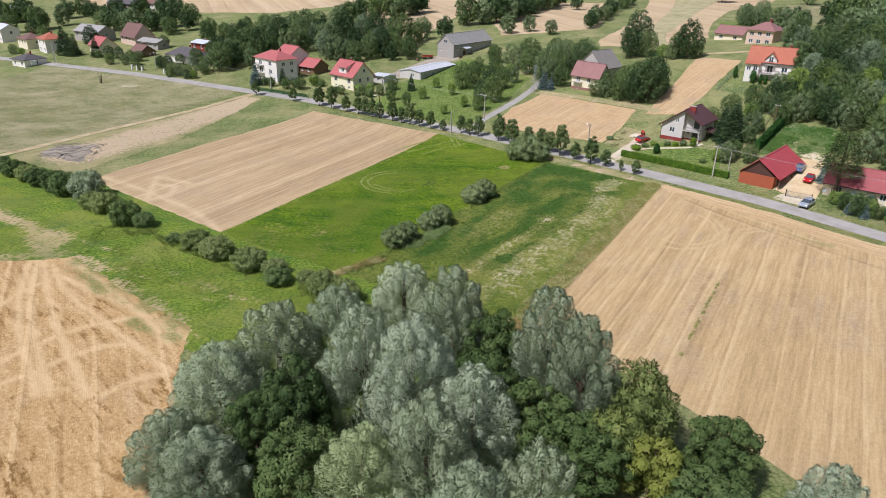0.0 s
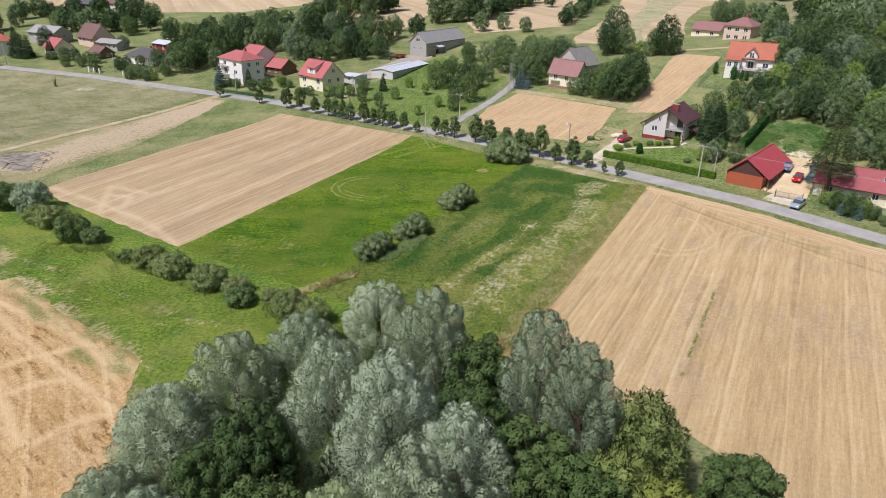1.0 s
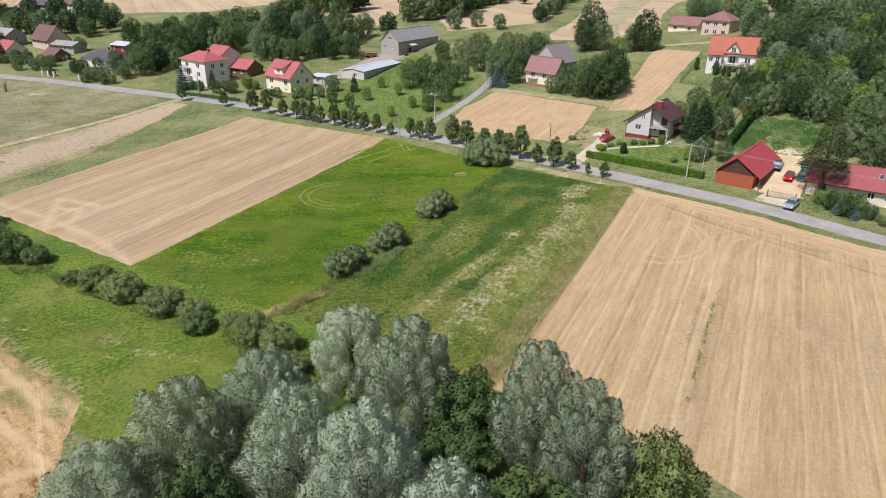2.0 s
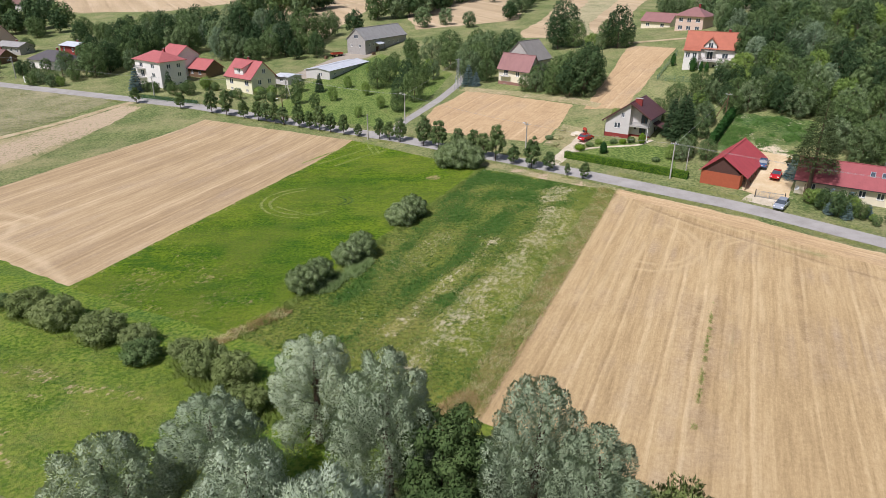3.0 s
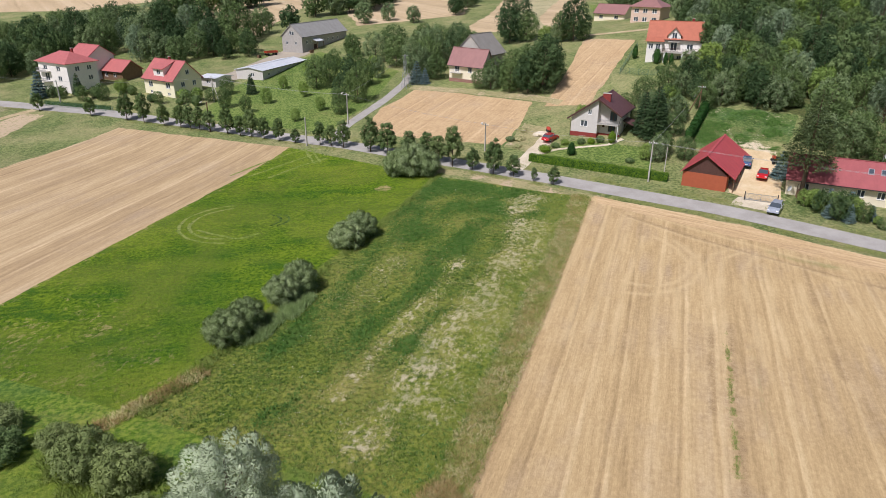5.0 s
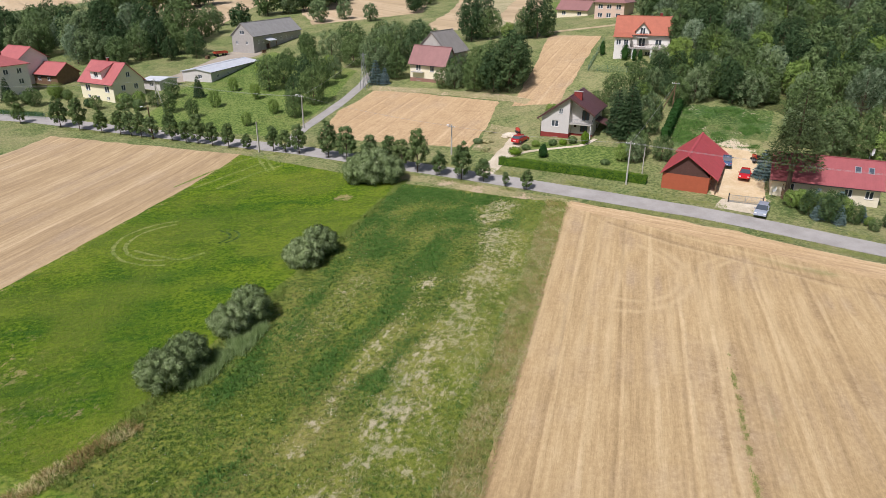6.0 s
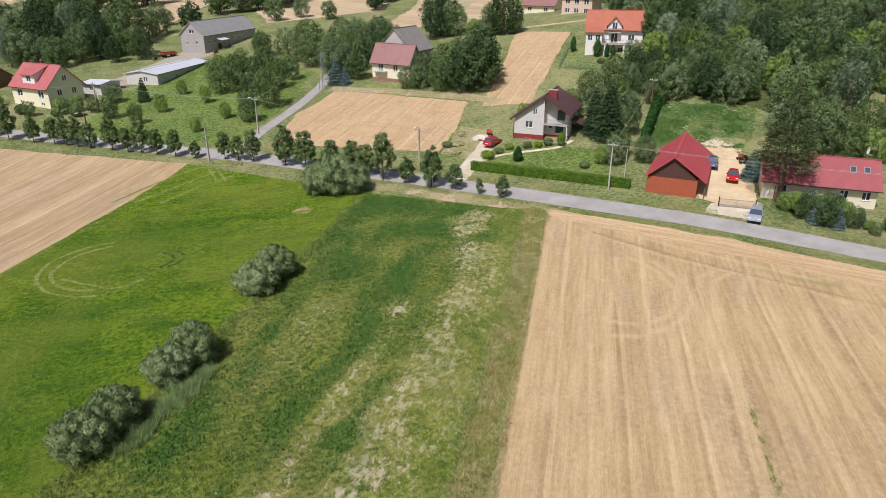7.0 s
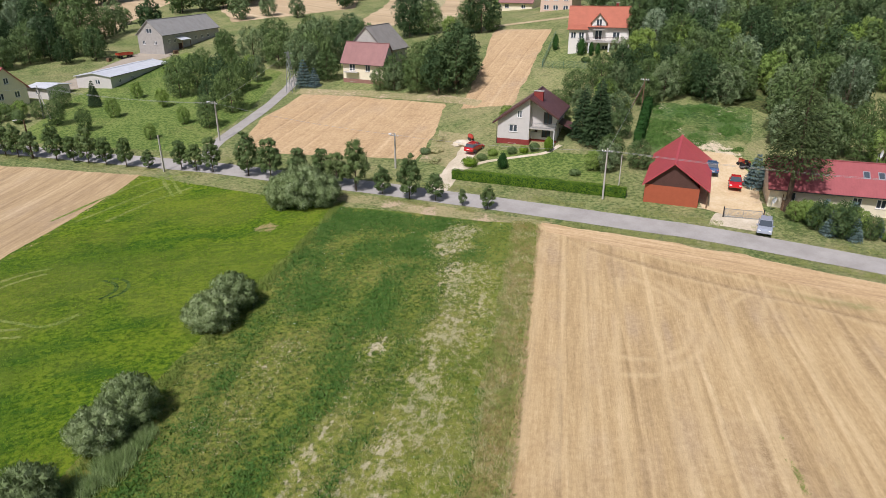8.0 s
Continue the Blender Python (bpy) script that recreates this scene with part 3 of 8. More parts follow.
def tree_mesh(kind, h, radius, base, count, n, size, mat, seed, ratio=0.6, lobe=0.36, top=1.0, feather=0.0, squash=1.0, droop=0.0, knobs=0.42, beat=5.5, deep=0.0, wind=0.1):
    """Crown of single leaves on many clumps, with coarser leaves deep inside that close it."""
    rng = np.random.default_rng(seed)
    deep = deep or size
    lobes = crown_lobes(h, radius, base, count, rng, lobe, top, squash)
    p, d = on_lobes(lobes, n, rng, 0.12, knobs=knobs, beat=beat)
    m = len(p)
    jit = rng.normal(size=(m, 3))
    if feather:
        along = unit(d * feather + np.array([wind, -0.4 * wind, 0.0]) + np.array([0, 0, 1.0]) * (d[:, 2:] * 0.9 * (droop < 0.5) - droop) + 0.42 * jit)
        face = unit(d + np.array([0, 0, 0.25]) + 0.3 * rng.normal(size=(m, 3)))
    else:
        along = unit(np.cross(d, jit) + 0.35 * d + np.array([0, 0, -0.15]))
        face = unit(d + np.array([0, 0, 0.2]) + 0.3 * rng.normal(size=(m, 3)))
    v1, f1 = leaves(p, along, face, size, size * ratio, rng)
    inner = [(x, y, z, r * 0.70, s) for x, y, z, r, s in lobes]
    q, e = on_lobes(inner, n // 6, rng, 0.3)
    v2, f2 = leaves(q, np.cross(e, rng.normal(size=q.shape)), e + 0.3 * rng.normal(size=q.shape), deep * 1.5, deep * max(0.8, ratio * 1.6), rng)
    nrm = np.r_[unit(d + 0.28 * face + 0.06 * rng.normal(size=d.shape) + np.array([0, 0, 0.15])), unit(e)]
    return quads(kind, np.r_[v1, v2], np.r_[f1, f2 + len(v1)], mat, False, np.repeat(nrm, 3, axis=0)), lobes


def plume_axes(h, radius, rng, count):
    """Upright plumes that make up a willow's crown: foot, tip and girth of each, and a skirt of lower ones."""
    out = []
    upper = int(count * 0.6)
    for i in range(count):
        a = i * 2.399963 + rng.normal() * 0.25
        if i < upper:
            rr = math.sqrt((i + 0.5) / upper)
            top = h * (1 - 0.40 * rr ** 2.4) * (0.92 + 0.1 * rng.random())
        else:
            rr = 0.9 + 0.14 * rng.random()
            top = h * (0.22 + 0.42 * (i - upper + rng.random()) / (count - upper))
        ln = h * (0.25 + 0.13 * rng.random())
        lean = 0.45 * rr + 0.1 * rng.random()
        d = unit(np.array([lean * math.cos(a), lean * math.sin(a), 1.0]))
        tip = np.array([radius * rr * 0.9 * math.cos(a), radius * rr * 0.9 * math.sin(a), top])
        foot = tip - d * min(ln, top * 0.97)
        out.append((foot, tip, radius * (0.17 + 0.13 * rng.random())))
    return out


def girth(s):
    return 1.9 * np.sqrt(s) * np.maximum(0, 1 - s) ** 0.55


def willow_mesh(h, radius, count, n, size, mat, seed, wind=0.3, ratio=0.30):
    """Crown of narrow leaves on leaning plumes, ragged at the tips, with dark clefts between the plumes."""
    rng = np.random.default_rng(seed)
    axes = plume_axes(h, radius, rng, count)
    foot, tip = np.array([a[0] for a in axes]), np.array([a[1] for a in axes])
    fat = np.array([a[2] for a in axes])
    ln = np.linalg.norm(tip - foot, axis=1)
    way = (tip - foot) / ln[:, None]

    phase = rng.random((count, 3)) * 6.28

    def spread(total, inner, shell):
        area = fat * ln
        k = np.repeat(np.arange(count), np.maximum(6, (total * area / area.sum()).astype(int)))
        m = len(k)
        s = 0.03 + 0.95 * rng.random(m) ** 0.75
        a = rng.random(m) * 2 * np.pi
        u = unit(np.cross(way, np.array([0.31, 0.95, 0.02])))
        v = np.cross(way, u)
        rad = u[k] * np.cos(a)[:, None] + v[k] * np.sin(a)[:, None]
        ph = phase[k]
        lump = 0.5 + 0.5 * np.sin(3 * a + ph[:, 0] + 5 * s) * np.sin(11 * s + ph[:, 1] + 2 * np.sin(a + ph[:, 2])) + 0.3 * np.sin(7 * a + ph[:, 2]) * np.sin(23 * s + ph[:, 0])
        r = inner * fat[k] * girth(s) * (1.12 - 0.46 * np.clip(lump, 0, 1)) * (1 - shell * rng.random(m) ** 1.8)
        p = foot[k] + way[k] * (ln[k] * s)[:, None] + rad * r[:, None]
        nor = unit(rad + way[k] * ((s - 0.38) * 1.5)[:, None])
        keep = p[:, 2] > 0.1
        for j in range(count):
            q = p - foot[j]
            sj = (q @ way[j]) / ln[j]
            off = np.linalg.norm(q - way[j] * (sj * ln[j])[:, None], axis=1)
            keep &= (k == j) | (off > 0.66 * inner * fat[j] * girth(np.clip(sj, 0, 1)))
        return p[keep], nor[keep], s[keep], way[k][keep]

    p, nor, s, w = spread(n, 1.0, 0.13)
    m = len(p)
    along = unit(0.40 * nor + w * ((s - 0.33) * 1.3)[:, None] + np.array([wind, -0.3 * wind, -0.12]) + 0.26 * rng.normal(size=(m, 3)))
    face = unit(nor + np.array([0, 0, 0.3]) + 0.2 * rng.normal(size=(m, 3)))
    v1, f1 = leaves(p, along, face, size, size * ratio, rng)
    q, e, s2, w2 = spread(n // 6, 0.6, 0.3)
    v2, f2 = leaves(q, np.cross(e, rng.normal(size=q.shape)), e + 0.3 * rng.normal(size=q.shape), size * 1.2, size * 0.6, rng)
    nrm = np.r_[unit(nor + 0.25 * face + 0.06 * rng.normal(size=nor.shape) + np.array([0, 0, 0.12])), unit(e)]
    lobes = [(0, 0, h / 2, radius, 1)] + [(*(foot[j] * 0.6 + tip[j] * 0.4), fat[j], 1.5) for j in range(count)]
    return quads("crown", np.r_[v1, v2], np.r_[f1, f2 + len(v1)], mat, False, np.repeat(nrm, 3, axis=0)), lobes


def make_willow(h, radius, count, n, size, mat, seed, label, trunk=0.3):
    ob = thing("willow_tree", (0, 0, -500), 0, label, "tree")
    me, lobes = willow_mesh(h, radius, count, n, size, mat, seed)
    part("trunk", trunk_mesh(h, lobes, trunk, seed), M["bark"], ob, "bark-covered trunk")
    part("crown", me, mat, ob)
    return ob


def trunk_mesh(h, lobes, radius, seed, spread=0.7, limbs=7):
    rng = random.Random(seed)
    bm = bmesh.new()
    lean = (rng.uniform(-0.03, 0.03) * h, rng.uniform(-0.03, 0.03) * h)
    tube(bm, [(0, 0, -0.4), (lean[0] * 0.3, lean[1] * 0.3, h * 0.3), (lean[0] * 0.7, lean[1] * 0.7, h * 0.6), (lean[0], lean[1], h * 0.85)], [radius * 1.3, radius, radius * 0.65, radius * 0.2], 8)
    for x, y, z, r, s in rng.sample(list(lobes[1:]), min(limbs, len(lobes) - 1)):
        z0 = max(h * 0.15, min(z - 0.3 * h * rng.random(), h * 0.6))
        tube(bm, [(lean[0] * z0 / h, lean[1] * z0 / h, z0), (x * 0.5, y * 0.5, z0 + (z - z0) * 0.6), (x * spread, y * spread, z)], [radius * 0.5, radius * 0.35, radius * 0.12], 5)
    return bm


def make_tree(name, h, radius, base, count, n, size, mat, seed, label, category="tree", trunk=0.16, **more):
    """A tree at the origin, to be copied: trunk with limbs, and crown."""
    ob = thing(name, (0, 0, -500), 0, label, category)
    me, lobes = tree_mesh("crown", h, radius, base, count, n, size, mat, seed, **more)
    part("trunk", trunk_mesh(h, lobes, trunk, seed), M["bark"], ob, "bark-covered trunk")
    part("crown", me, mat, ob)
    return ob


def plant(proto, x, y, scale=1.0, turn=0.0, tall=1.0, label="", group="", sink=0.0):
    m = pose(x, y, float(height(x, y)) - sink, 0, 0, turn) @ Matrix.Diagonal((scale, scale, scale * tall, 1))
    ob = copy_thing(proto, m)
    return tagged(ob, label, group=group)


def discard(*protos):
    """Removes the patterns once their copies stand."""
    for proto in protos:
        for o in (*proto.children_recursive, proto):
            bpy.data.objects.remove(o)


# ---- the land ----
def ground_sheet():
    xs = np.r_[np.linspace(-2600, -420, 20), np.arange(-400, 400, 4.0), np.linspace(420, 2600, 20)]
    ys = np.r_[np.linspace(-1200, -100, 12), np.arange(-80, 560, 4.0), np.linspace(600, 4200, 24)]
    x, y = np.meshgrid(xs, ys)
    z = height(x, y) - 0.006
    verts = np.stack([x, y, z], -1).reshape(-1, 3)
    i = np.arange(x.size).reshape(x.shape)
    faces = np.stack([i[:-1, :-1], i[:-1, 1:], i[1:, 1:], i[1:, :-1]], -1).reshape(-1, 4)
    tagged(new("ground", quads("ground", verts, faces, M["ground"], True)), "rough green and dry grassland rolling up to distant fields", "ground", kind="structure")


ground_sheet()

ROAD = [(-330, 345), (-240, 305), (-161, 268), (-119.5, 249), (-75.6, 225), (-47, 209.3), (-18, 189), (8, 170.2), (29.5, 151.2), (42.4, 139.2), (50, 131.8), (63, 119.2), (76.3, 103.4), (110, 66), (190, -20)]
BUSH_LINE = [(22.8, 147), (2.3, 115.5), (-15.2, 86.3)]


def near_line(x, y, ax, ay, bx, by):
    """Distance from the segment a-b, and the share along it."""
    dx, dy = bx - ax, by - ay
    s = np.clip(((x - ax) * dx + (y - ay) * dy) / (dx * dx + dy * dy), 0, 1)
    return np.hypot(x - ax - s * dx, y - ay - s * dy), s


BARE_LINES = (([(35.5, 132.5), (32.2, 127.8)], 2.8, 1.10), ([(31.1, 121.9), (27.1, 113.7), (24.4, 109.1), (21.8, 105.3), (18.2, 99.5), (14.2, 94.1), (4, 79)], 2.5, 1.00), ([(33.4, 121.8), (30.1, 112.5), (26.9, 107.6), (20.7, 98.6), (19.4, 96.4), (10, 82)], 2.1, 0.72), ([(19.0, 111.2), (17.0, 108.2), (14.6, 103.9), (12.4, 100.6), (10.5, 98.1), (2, 86)], 1.4, 0.80), ([(10.7, 113.2), (7.5, 107.1), (5.1, 102.5)], 2.4, 0.40))
LUSH_LINES = (([(19, 138), (23, 142), (32, 136.5)], 5.4, 1.13), ([(28, 131), (18, 131)], 4.6, 0.92), ([(25.4, 125.1), (21.6, 119.4), (18.3, 114.5), (15.2, 109.9), (9, 99.5)], 2.0, 0.92), ([(15.5, 127), (8.6, 117.3), (5.9, 112.0), (3.7, 106.6), (0.9, 102.5), (-4, 94)], 2.0, 1.02), ([(15, 124), (12.5, 118)], 2.2, 0.82), ([(11.1, 102.8), (7.8, 99.9), (2, 91), (-4, 84)], 1.8, 0.82), ([(13.5, 98.3), (9, 92.5)], 2.0, 0.92), ([(35.4, 126.4), (33.5, 124.5)], 2.2, 0.71))


def streaks(lines, width, seed, fray=0.9):
    """A mask that follows lines on the ground, frayed and broken."""
    def mask(x, y):
        d = np.min([near_line(x, y, *p, *q)[0] for pts in lines for p, q in zip(pts, pts[1:])], axis=0)
        n = fbm(x, y, 2.4, seed, 3)
        return np.clip(np.exp(-(d / width) ** 2) * (1 + fray * 2 * (n - 0.5)), 0, 1)
    return mask


def along_lines(x, y, rows):
    total = 0
    for pts, width, much in rows:
        d = np.min([near_line(x, y, *p, *q)[0] for p, q in zip(pts, pts[1:])], axis=0)
        total = np.maximum(total, much * np.exp(-(d / width) ** 2))
    return total


def crop_bare(x, y):
    """Pale dry specks, thickest along a few streaks."""
    n = fbm(x, y, 3.0, 21, 3)
    return np.clip(along_lines(x, y, BARE_LINES) * (0.32 + 0.6 * n) + 0.45 * (n - 0.55), 0, 0.7)


def crop_lush(x, y):
    across = 0.863 * x - 0.505 * y
    n = fbm(across * 2.2, 0.505 * x + 0.863 * y, 7.0, 33, 4)
    return np.clip((n - 0.57) * 2.0 + along_lines(x, y, LUSH_LINES) * (0.55 + 0.7 * fbm(x, y, 1.8, 39, 4)), 0, 1)


def crop_sunny(x, y):
    """Yellower weeds towards the stubble and between the clover bands."""
    d, s = near_line(x, y, 41.5, 130, 6, 69)
    return np.clip(0.9 * np.exp(-(d / 5) ** 2) + 2.2 * (fbm(x, y, 6.0, 47, 3) - 0.52), 0, 0.9)


def meadow_lush(x, y):
    mid = np.exp(-(((x + 12) / 13) ** 2 + ((y - 115) / 11) ** 2))
    return np.clip((fbm(x, y, 14, 41, 4) - 0.52) * 4.0 + 1.0 * mid * (0.4 + fbm(x, y, 5, 43, 3)) + 0.5 * np.exp(-(((x + 3) / 4) ** 2 + ((y - 125) / 4) ** 2)), 0, 0.9)


def meadow_sunny(x, y):
    d, s = near_line(x, y, 21, 147, -16.5, 87)
    n = fbm(x, y, 9, 44, 4)
    return np.clip(1.5 * streaks(MEADOW_TRACKS, 0.6, 183, 0.8)(x, y) + 0.8 * np.exp(-(d / 3.0) ** 2) * (0.4 + n) + (n - 0.45) * 4.0 + 0.9 * np.exp(-(near_line(x, y, -38, 101.5, -15, 87.5)[0] / 13) ** 2) * (n + 0.3) + 0.7 * np.exp(-(((x - 4) / 14) ** 2 + ((y - 148) / 14) ** 2)), 0, 0.95)


def arc(cx, cy, r, a0, a1, n=24, squash=1.0, turn=0.0):
    out = []
    for a in np.linspace(radians(a0), radians(a1), n):
        u, v = r * math.cos(a), r * squash * math.sin(a)
        out.append((cx + u * math.cos(turn) - v * math.sin(turn), cy + u * math.sin(turn) + v * math.cos(turn)))
    return out


MEADOW_TRACKS = [[(-13.8, 156.3), (-8.3, 163.3), (-2.3, 168.6), (5.2, 169.9)], [(-10.6, 155.0), (-4.8, 160.8), (1.3, 165.9)], [(-6.8, 153.5), (-1.4, 159.4), (4.2, 163.1)], [(-0.3, 170.0), (0.6, 165.1), (1.7, 160.2)], [(1.1, 169.9), (2.1, 164.4), (2.7, 160.8)], [(-16, 130), (-14.1, 128.5), (-9.9, 125.1), (-7.0, 127.0)], arc(-11.0, 132.0, 6.4, 95, 262, 9), arc(-11.0, 132.0, 7.9, 92, 266, 9)]


def meadow_bare(x, y):
    n = fbm(x, y, 2.0, 51, 4)
    p = 2.6 * np.exp(-((x - 12.8) ** 2 + (y - 143.2) ** 2) / 1.6) + 0.75 * np.exp(-((x + 22) ** 2 + (y - 102) ** 2) / 8) + 0.8 * np.exp(-((x - 5) ** 2 + (y - 165.5) ** 2) / 5)
    d, s = near_line(x, y, -38, 101.5, -15, 87.5)
    low = np.exp(-(d / 14) ** 2) * np.clip(2.2 * (fbm(x, y, 6, 53, 4) - 0.3), 0, 0.5)
    edge = 0.45 * np.exp(-(near_line(x, y, -3.3, 171.7, -39.4, 101.3)[0] / 0.8) ** 2)
    return np.clip(np.maximum(p * (0.5 + n) - 0.25, np.maximum(low, edge)), 0, 1)


def dry_bare(x, y):
    n = fbm(x, y, 7, 71, 4)
    p = 1.2 * np.exp(-(((x + 114) / 7) ** 2 + ((y - 231) / 3) ** 2)) + 0.5 * np.exp(-(((x + 125) / 18) ** 2 + ((y - 215) / 9) ** 2))
    return np.clip((p + n - 0.95) * 2.2, 0, 0.8)


# wheel tracks and weedy lines in the fields
NEAR_LOOPS = [[(44.4, 115.5), (41.2, 111.1), (41.8, 109.6)], [(47.7, 113.7), (48.7, 109.3), (47.9, 105.2), (46.2, 102.3), (43.4, 100.4), (40.7, 100.0), (38.7, 101.0), (37.4, 102.3)], [(49.7, 111.9), (49.8, 106.8), (47.9, 102.3), (45.4, 100.0), (42.4, 98.7), (39.0, 98.2), (36.5, 99.3)], [(55.8, 107.7), (52.2, 106.6), (48.9, 103.3), (46.8, 98.8), (42.9, 92.0), (39.3, 86.1)], [(56.6, 106.5), (53.3, 105.4), (50.1, 101.5), (46.1, 94.9), (41.7, 87.2), (39.8, 83.5)], [(58.1, 105.5), (53.9, 102.1), (50.2, 96.3), (47.2, 90.4), (44.0, 84.4), (42.9, 82.4)]]
NEAR_ROWS = [[(57.2, 102.7), (51.7, 93.4), (46.3, 83.5)], [(58.0, 97.0), (54.8, 92.1), (52.3, 87.9)], [(47.6, 111.0), (37.9, 94.9), (33.1, 86.1)], [(43.0, 99.0), (39.1, 92.5), (36.2, 87.3)], [(46.2, 114.3), (36.4, 99.8), (29.2, 87.5)], [(46.3, 121.3), (33.2, 99.4), (28.4, 91.8)], [(46.4, 125.7), (31.1, 100.2), (25.7, 90.9)], [(42.4, 124.0), (28.7, 101.1), (24.2, 93.4)], [(45.0, 129.9), (46.8, 122.1), (51.5, 113.1), (56.7, 106.1), (60.9, 100.9), (63.1, 96.4)], [(48.5, 124.8), (54.3, 114.8), (59.9, 106.9), (66.1, 98.8)]]
NEAR_WORN = [[(44.3, 90.2), (36.2, 76.6), (29.8, 65.9)], [(42.0, 90.4), (34.0, 77.0)], [(47.5, 121.5), (52.6, 112.8), (57.8, 105.4), (64.0, 97.5), (75, 84)], [(44.5, 128.5), (40.5, 124.0), (33.5, 112.0)], [(61.0, 100.0), (55.0, 90.0), (49.0, 79.0)], [(60.5, 111.5), (69.0, 101.0), (82, 86)]]
NEAR_WEEDS = [[(43.5, 89.9), (35.4, 76.3), (29.0, 65.5)], [(60.1, 105.6), (62.0, 102.7), (65.2, 99.9)]]
GOLD_TRACKS = [[(-64.6, 92.8), (-63.1, 88.0), (-59.9, 80.6), (-55.8, 73.3), (-50.6, 65.6), (-45.3, 58.4), (-42.5, 54.6)], [(-66.0, 92.7), (-63.6, 85.7), (-59.9, 77.7), (-54.3, 68.4), (-49.1, 61.4), (-43.8, 54.6)], [(-60.3, 87.0), (-55.9, 80.8), (-49.4, 74.5), (-42.9, 69.0), (-36.7, 64.1), (-31.5, 59.6)], [(-62.4, 91.7), (-54.0, 85.1), (-45.7, 77.5), (-38.8, 70.8), (-33.9, 65.6)], [(-31.9, 59.0), (-34.2, 58.3), (-35.7, 57.0), (-36.8, 54.9)], [(-51.8, 60.7), (-50.1, 64.2), (-48.0, 67.2), (-45.3, 69.7), (-41.2, 71.5)], [(-60.2, 74.0), (-59.9, 77.7), (-58.6, 80.7)], [(-62.4, 88.1), (-56.6, 78.8), (-49.6, 68.7), (-43.5, 61.0), (-38.4, 54.8)], [(-56.6, 82.9), (-47.8, 77.4), (-41.9, 74.0), (-34.0, 67.9), (-31.9, 66.5)], [(-49.1, 56.4), (-47.1, 58.3), (-44.9, 61.6), (-41.5, 64.6), (-38.5, 65.4)]]
GOLD_WEEDS = [[(-57.4, 86.1), (-51.0, 81.1), (-48.3, 78.3)], [(-40.8, 70.7), (-37.1, 67.7)], [(-35.1, 67.8), (-33.4, 66.4)], [(-50.5, 80.1), (-43.6, 74.8)]]
STRIP_TRACKS = [[(-61.6, 96.9), (-51.0, 91.1), (-40.6, 84.8), (-32.4, 80.1), (-25.3, 75.8)], [(-59.5, 91.8), (-49.9, 86.5), (-41.2, 81.6), (-33.6, 77.2), (-27.0, 73.9)], [(-39.8, 84.6), (-35.8, 82.3), (-30.7, 78.5), (-25.2, 77.4), (-22.5, 75.7)], [(-38.6, 82.0), (-33.7, 79.7), (-29.3, 77.5)]]
STRIP_EDGE = [(-59.3, 90.6), (-53.6, 86.3), (-45.7, 79.4), (-38.6, 73.3), (-32.4, 67.9)]
GREY_TRACKS = [[(-74.1, 130.8), (-59.9, 121.4), (-47.4, 111.4), (-39.5, 101.8)], [(-70.4, 124.7), (-59.4, 115.8), (-50.2, 109.5), (-41.9, 102.3)], [(-60.1, 120.4), (-61.4, 126.4), (-56.5, 125.7), (-55.5, 119.8)], [(-58.9, 117.7), (-62.9, 131.7), (-54.7, 127.9)]]


loft("stubble_field_near", [(44.9, 131.1), (61.7, 114.2), (71.2, 102.5), (100.6, 69.5), (175, -18)], [(8.5, 69.7), (18, 62.5), (26.5, 55.5), (33, 45.5), (80, -40)], M["stubble_right"], 0.05, 0.42, 0.16, "harvested field of pale golden straw stubble in rows", {"pale": lambda x, y: 0.6 * streaks(NEAR_LOOPS + NEAR_ROWS, 0.32, 141, 0.7)(x, y), "worn": streaks(NEAR_WORN, 0.35, 143, 1.2), "weedy": lambda x, y: np.maximum(streaks([[(44.9, 131.2), (25.5, 98.6), (8.3, 69.6)]], 0.7, 147, 1.8)(x, y), 0.6 * streaks(NEAR_WEEDS[1:], 0.6, 149, 1.2)(x, y))})
loft("stubble_field_grey", [(-3.0, 171.8), (-23.6, 132.4), (-39.3, 101.4)], [(-41.7, 196.2), (-60.8, 162.6), (-76, 129)], M["stubble_left"], 0.05, 0.9, 0.5, "harvested field of greyish straw stubble beside the meadow", {"pale": streaks(GREY_TRACKS, 0.7, 171)})
loft("stubble_field_gold", [(-59, 90.0), (-48.5, 81.6), (-33.2, 69.5), (-29.3, 55), (-25.5, 40), (-22, 5)], [(-82, 84), (-100, 75), (-112, 60), (-124, 45), (-132, 30), (-150, 0)], M["stubble_gold"], 0.05, 0.6, 0.9, "golden stubble field with wheel tracks beside the willows", {"pale": streaks(GOLD_TRACKS, 0.55, 151, 0.6), "weedy": lambda x, y: np.maximum(streaks(GOLD_WEEDS, 0.8, 157, 2.4)(x, y), streaks([STRIP_EDGE], 1.6, 159, 2.2)(x, y))})
loft("meadow", [(-3.3, 171.7), (-23.8, 132.3), (-39.4, 101.3)], BUSH_LINE, M["meadow"], 0.055, 0.6, 0.3, "lush bright green mown meadow", {"lush": meadow_lush, "bare": meadow_bare, "sunny": meadow_sunny})
loft("fallow_field", BUSH_LINE, [(45.3, 130.8), (27.2, 100.1), (9.1, 69.5)], M["crop"], 0.06, 0.5, 0.3, "weedy green fallow field with pale dry patches", {"lush": crop_lush, "bare": crop_bare, "sunny": crop_sunny})

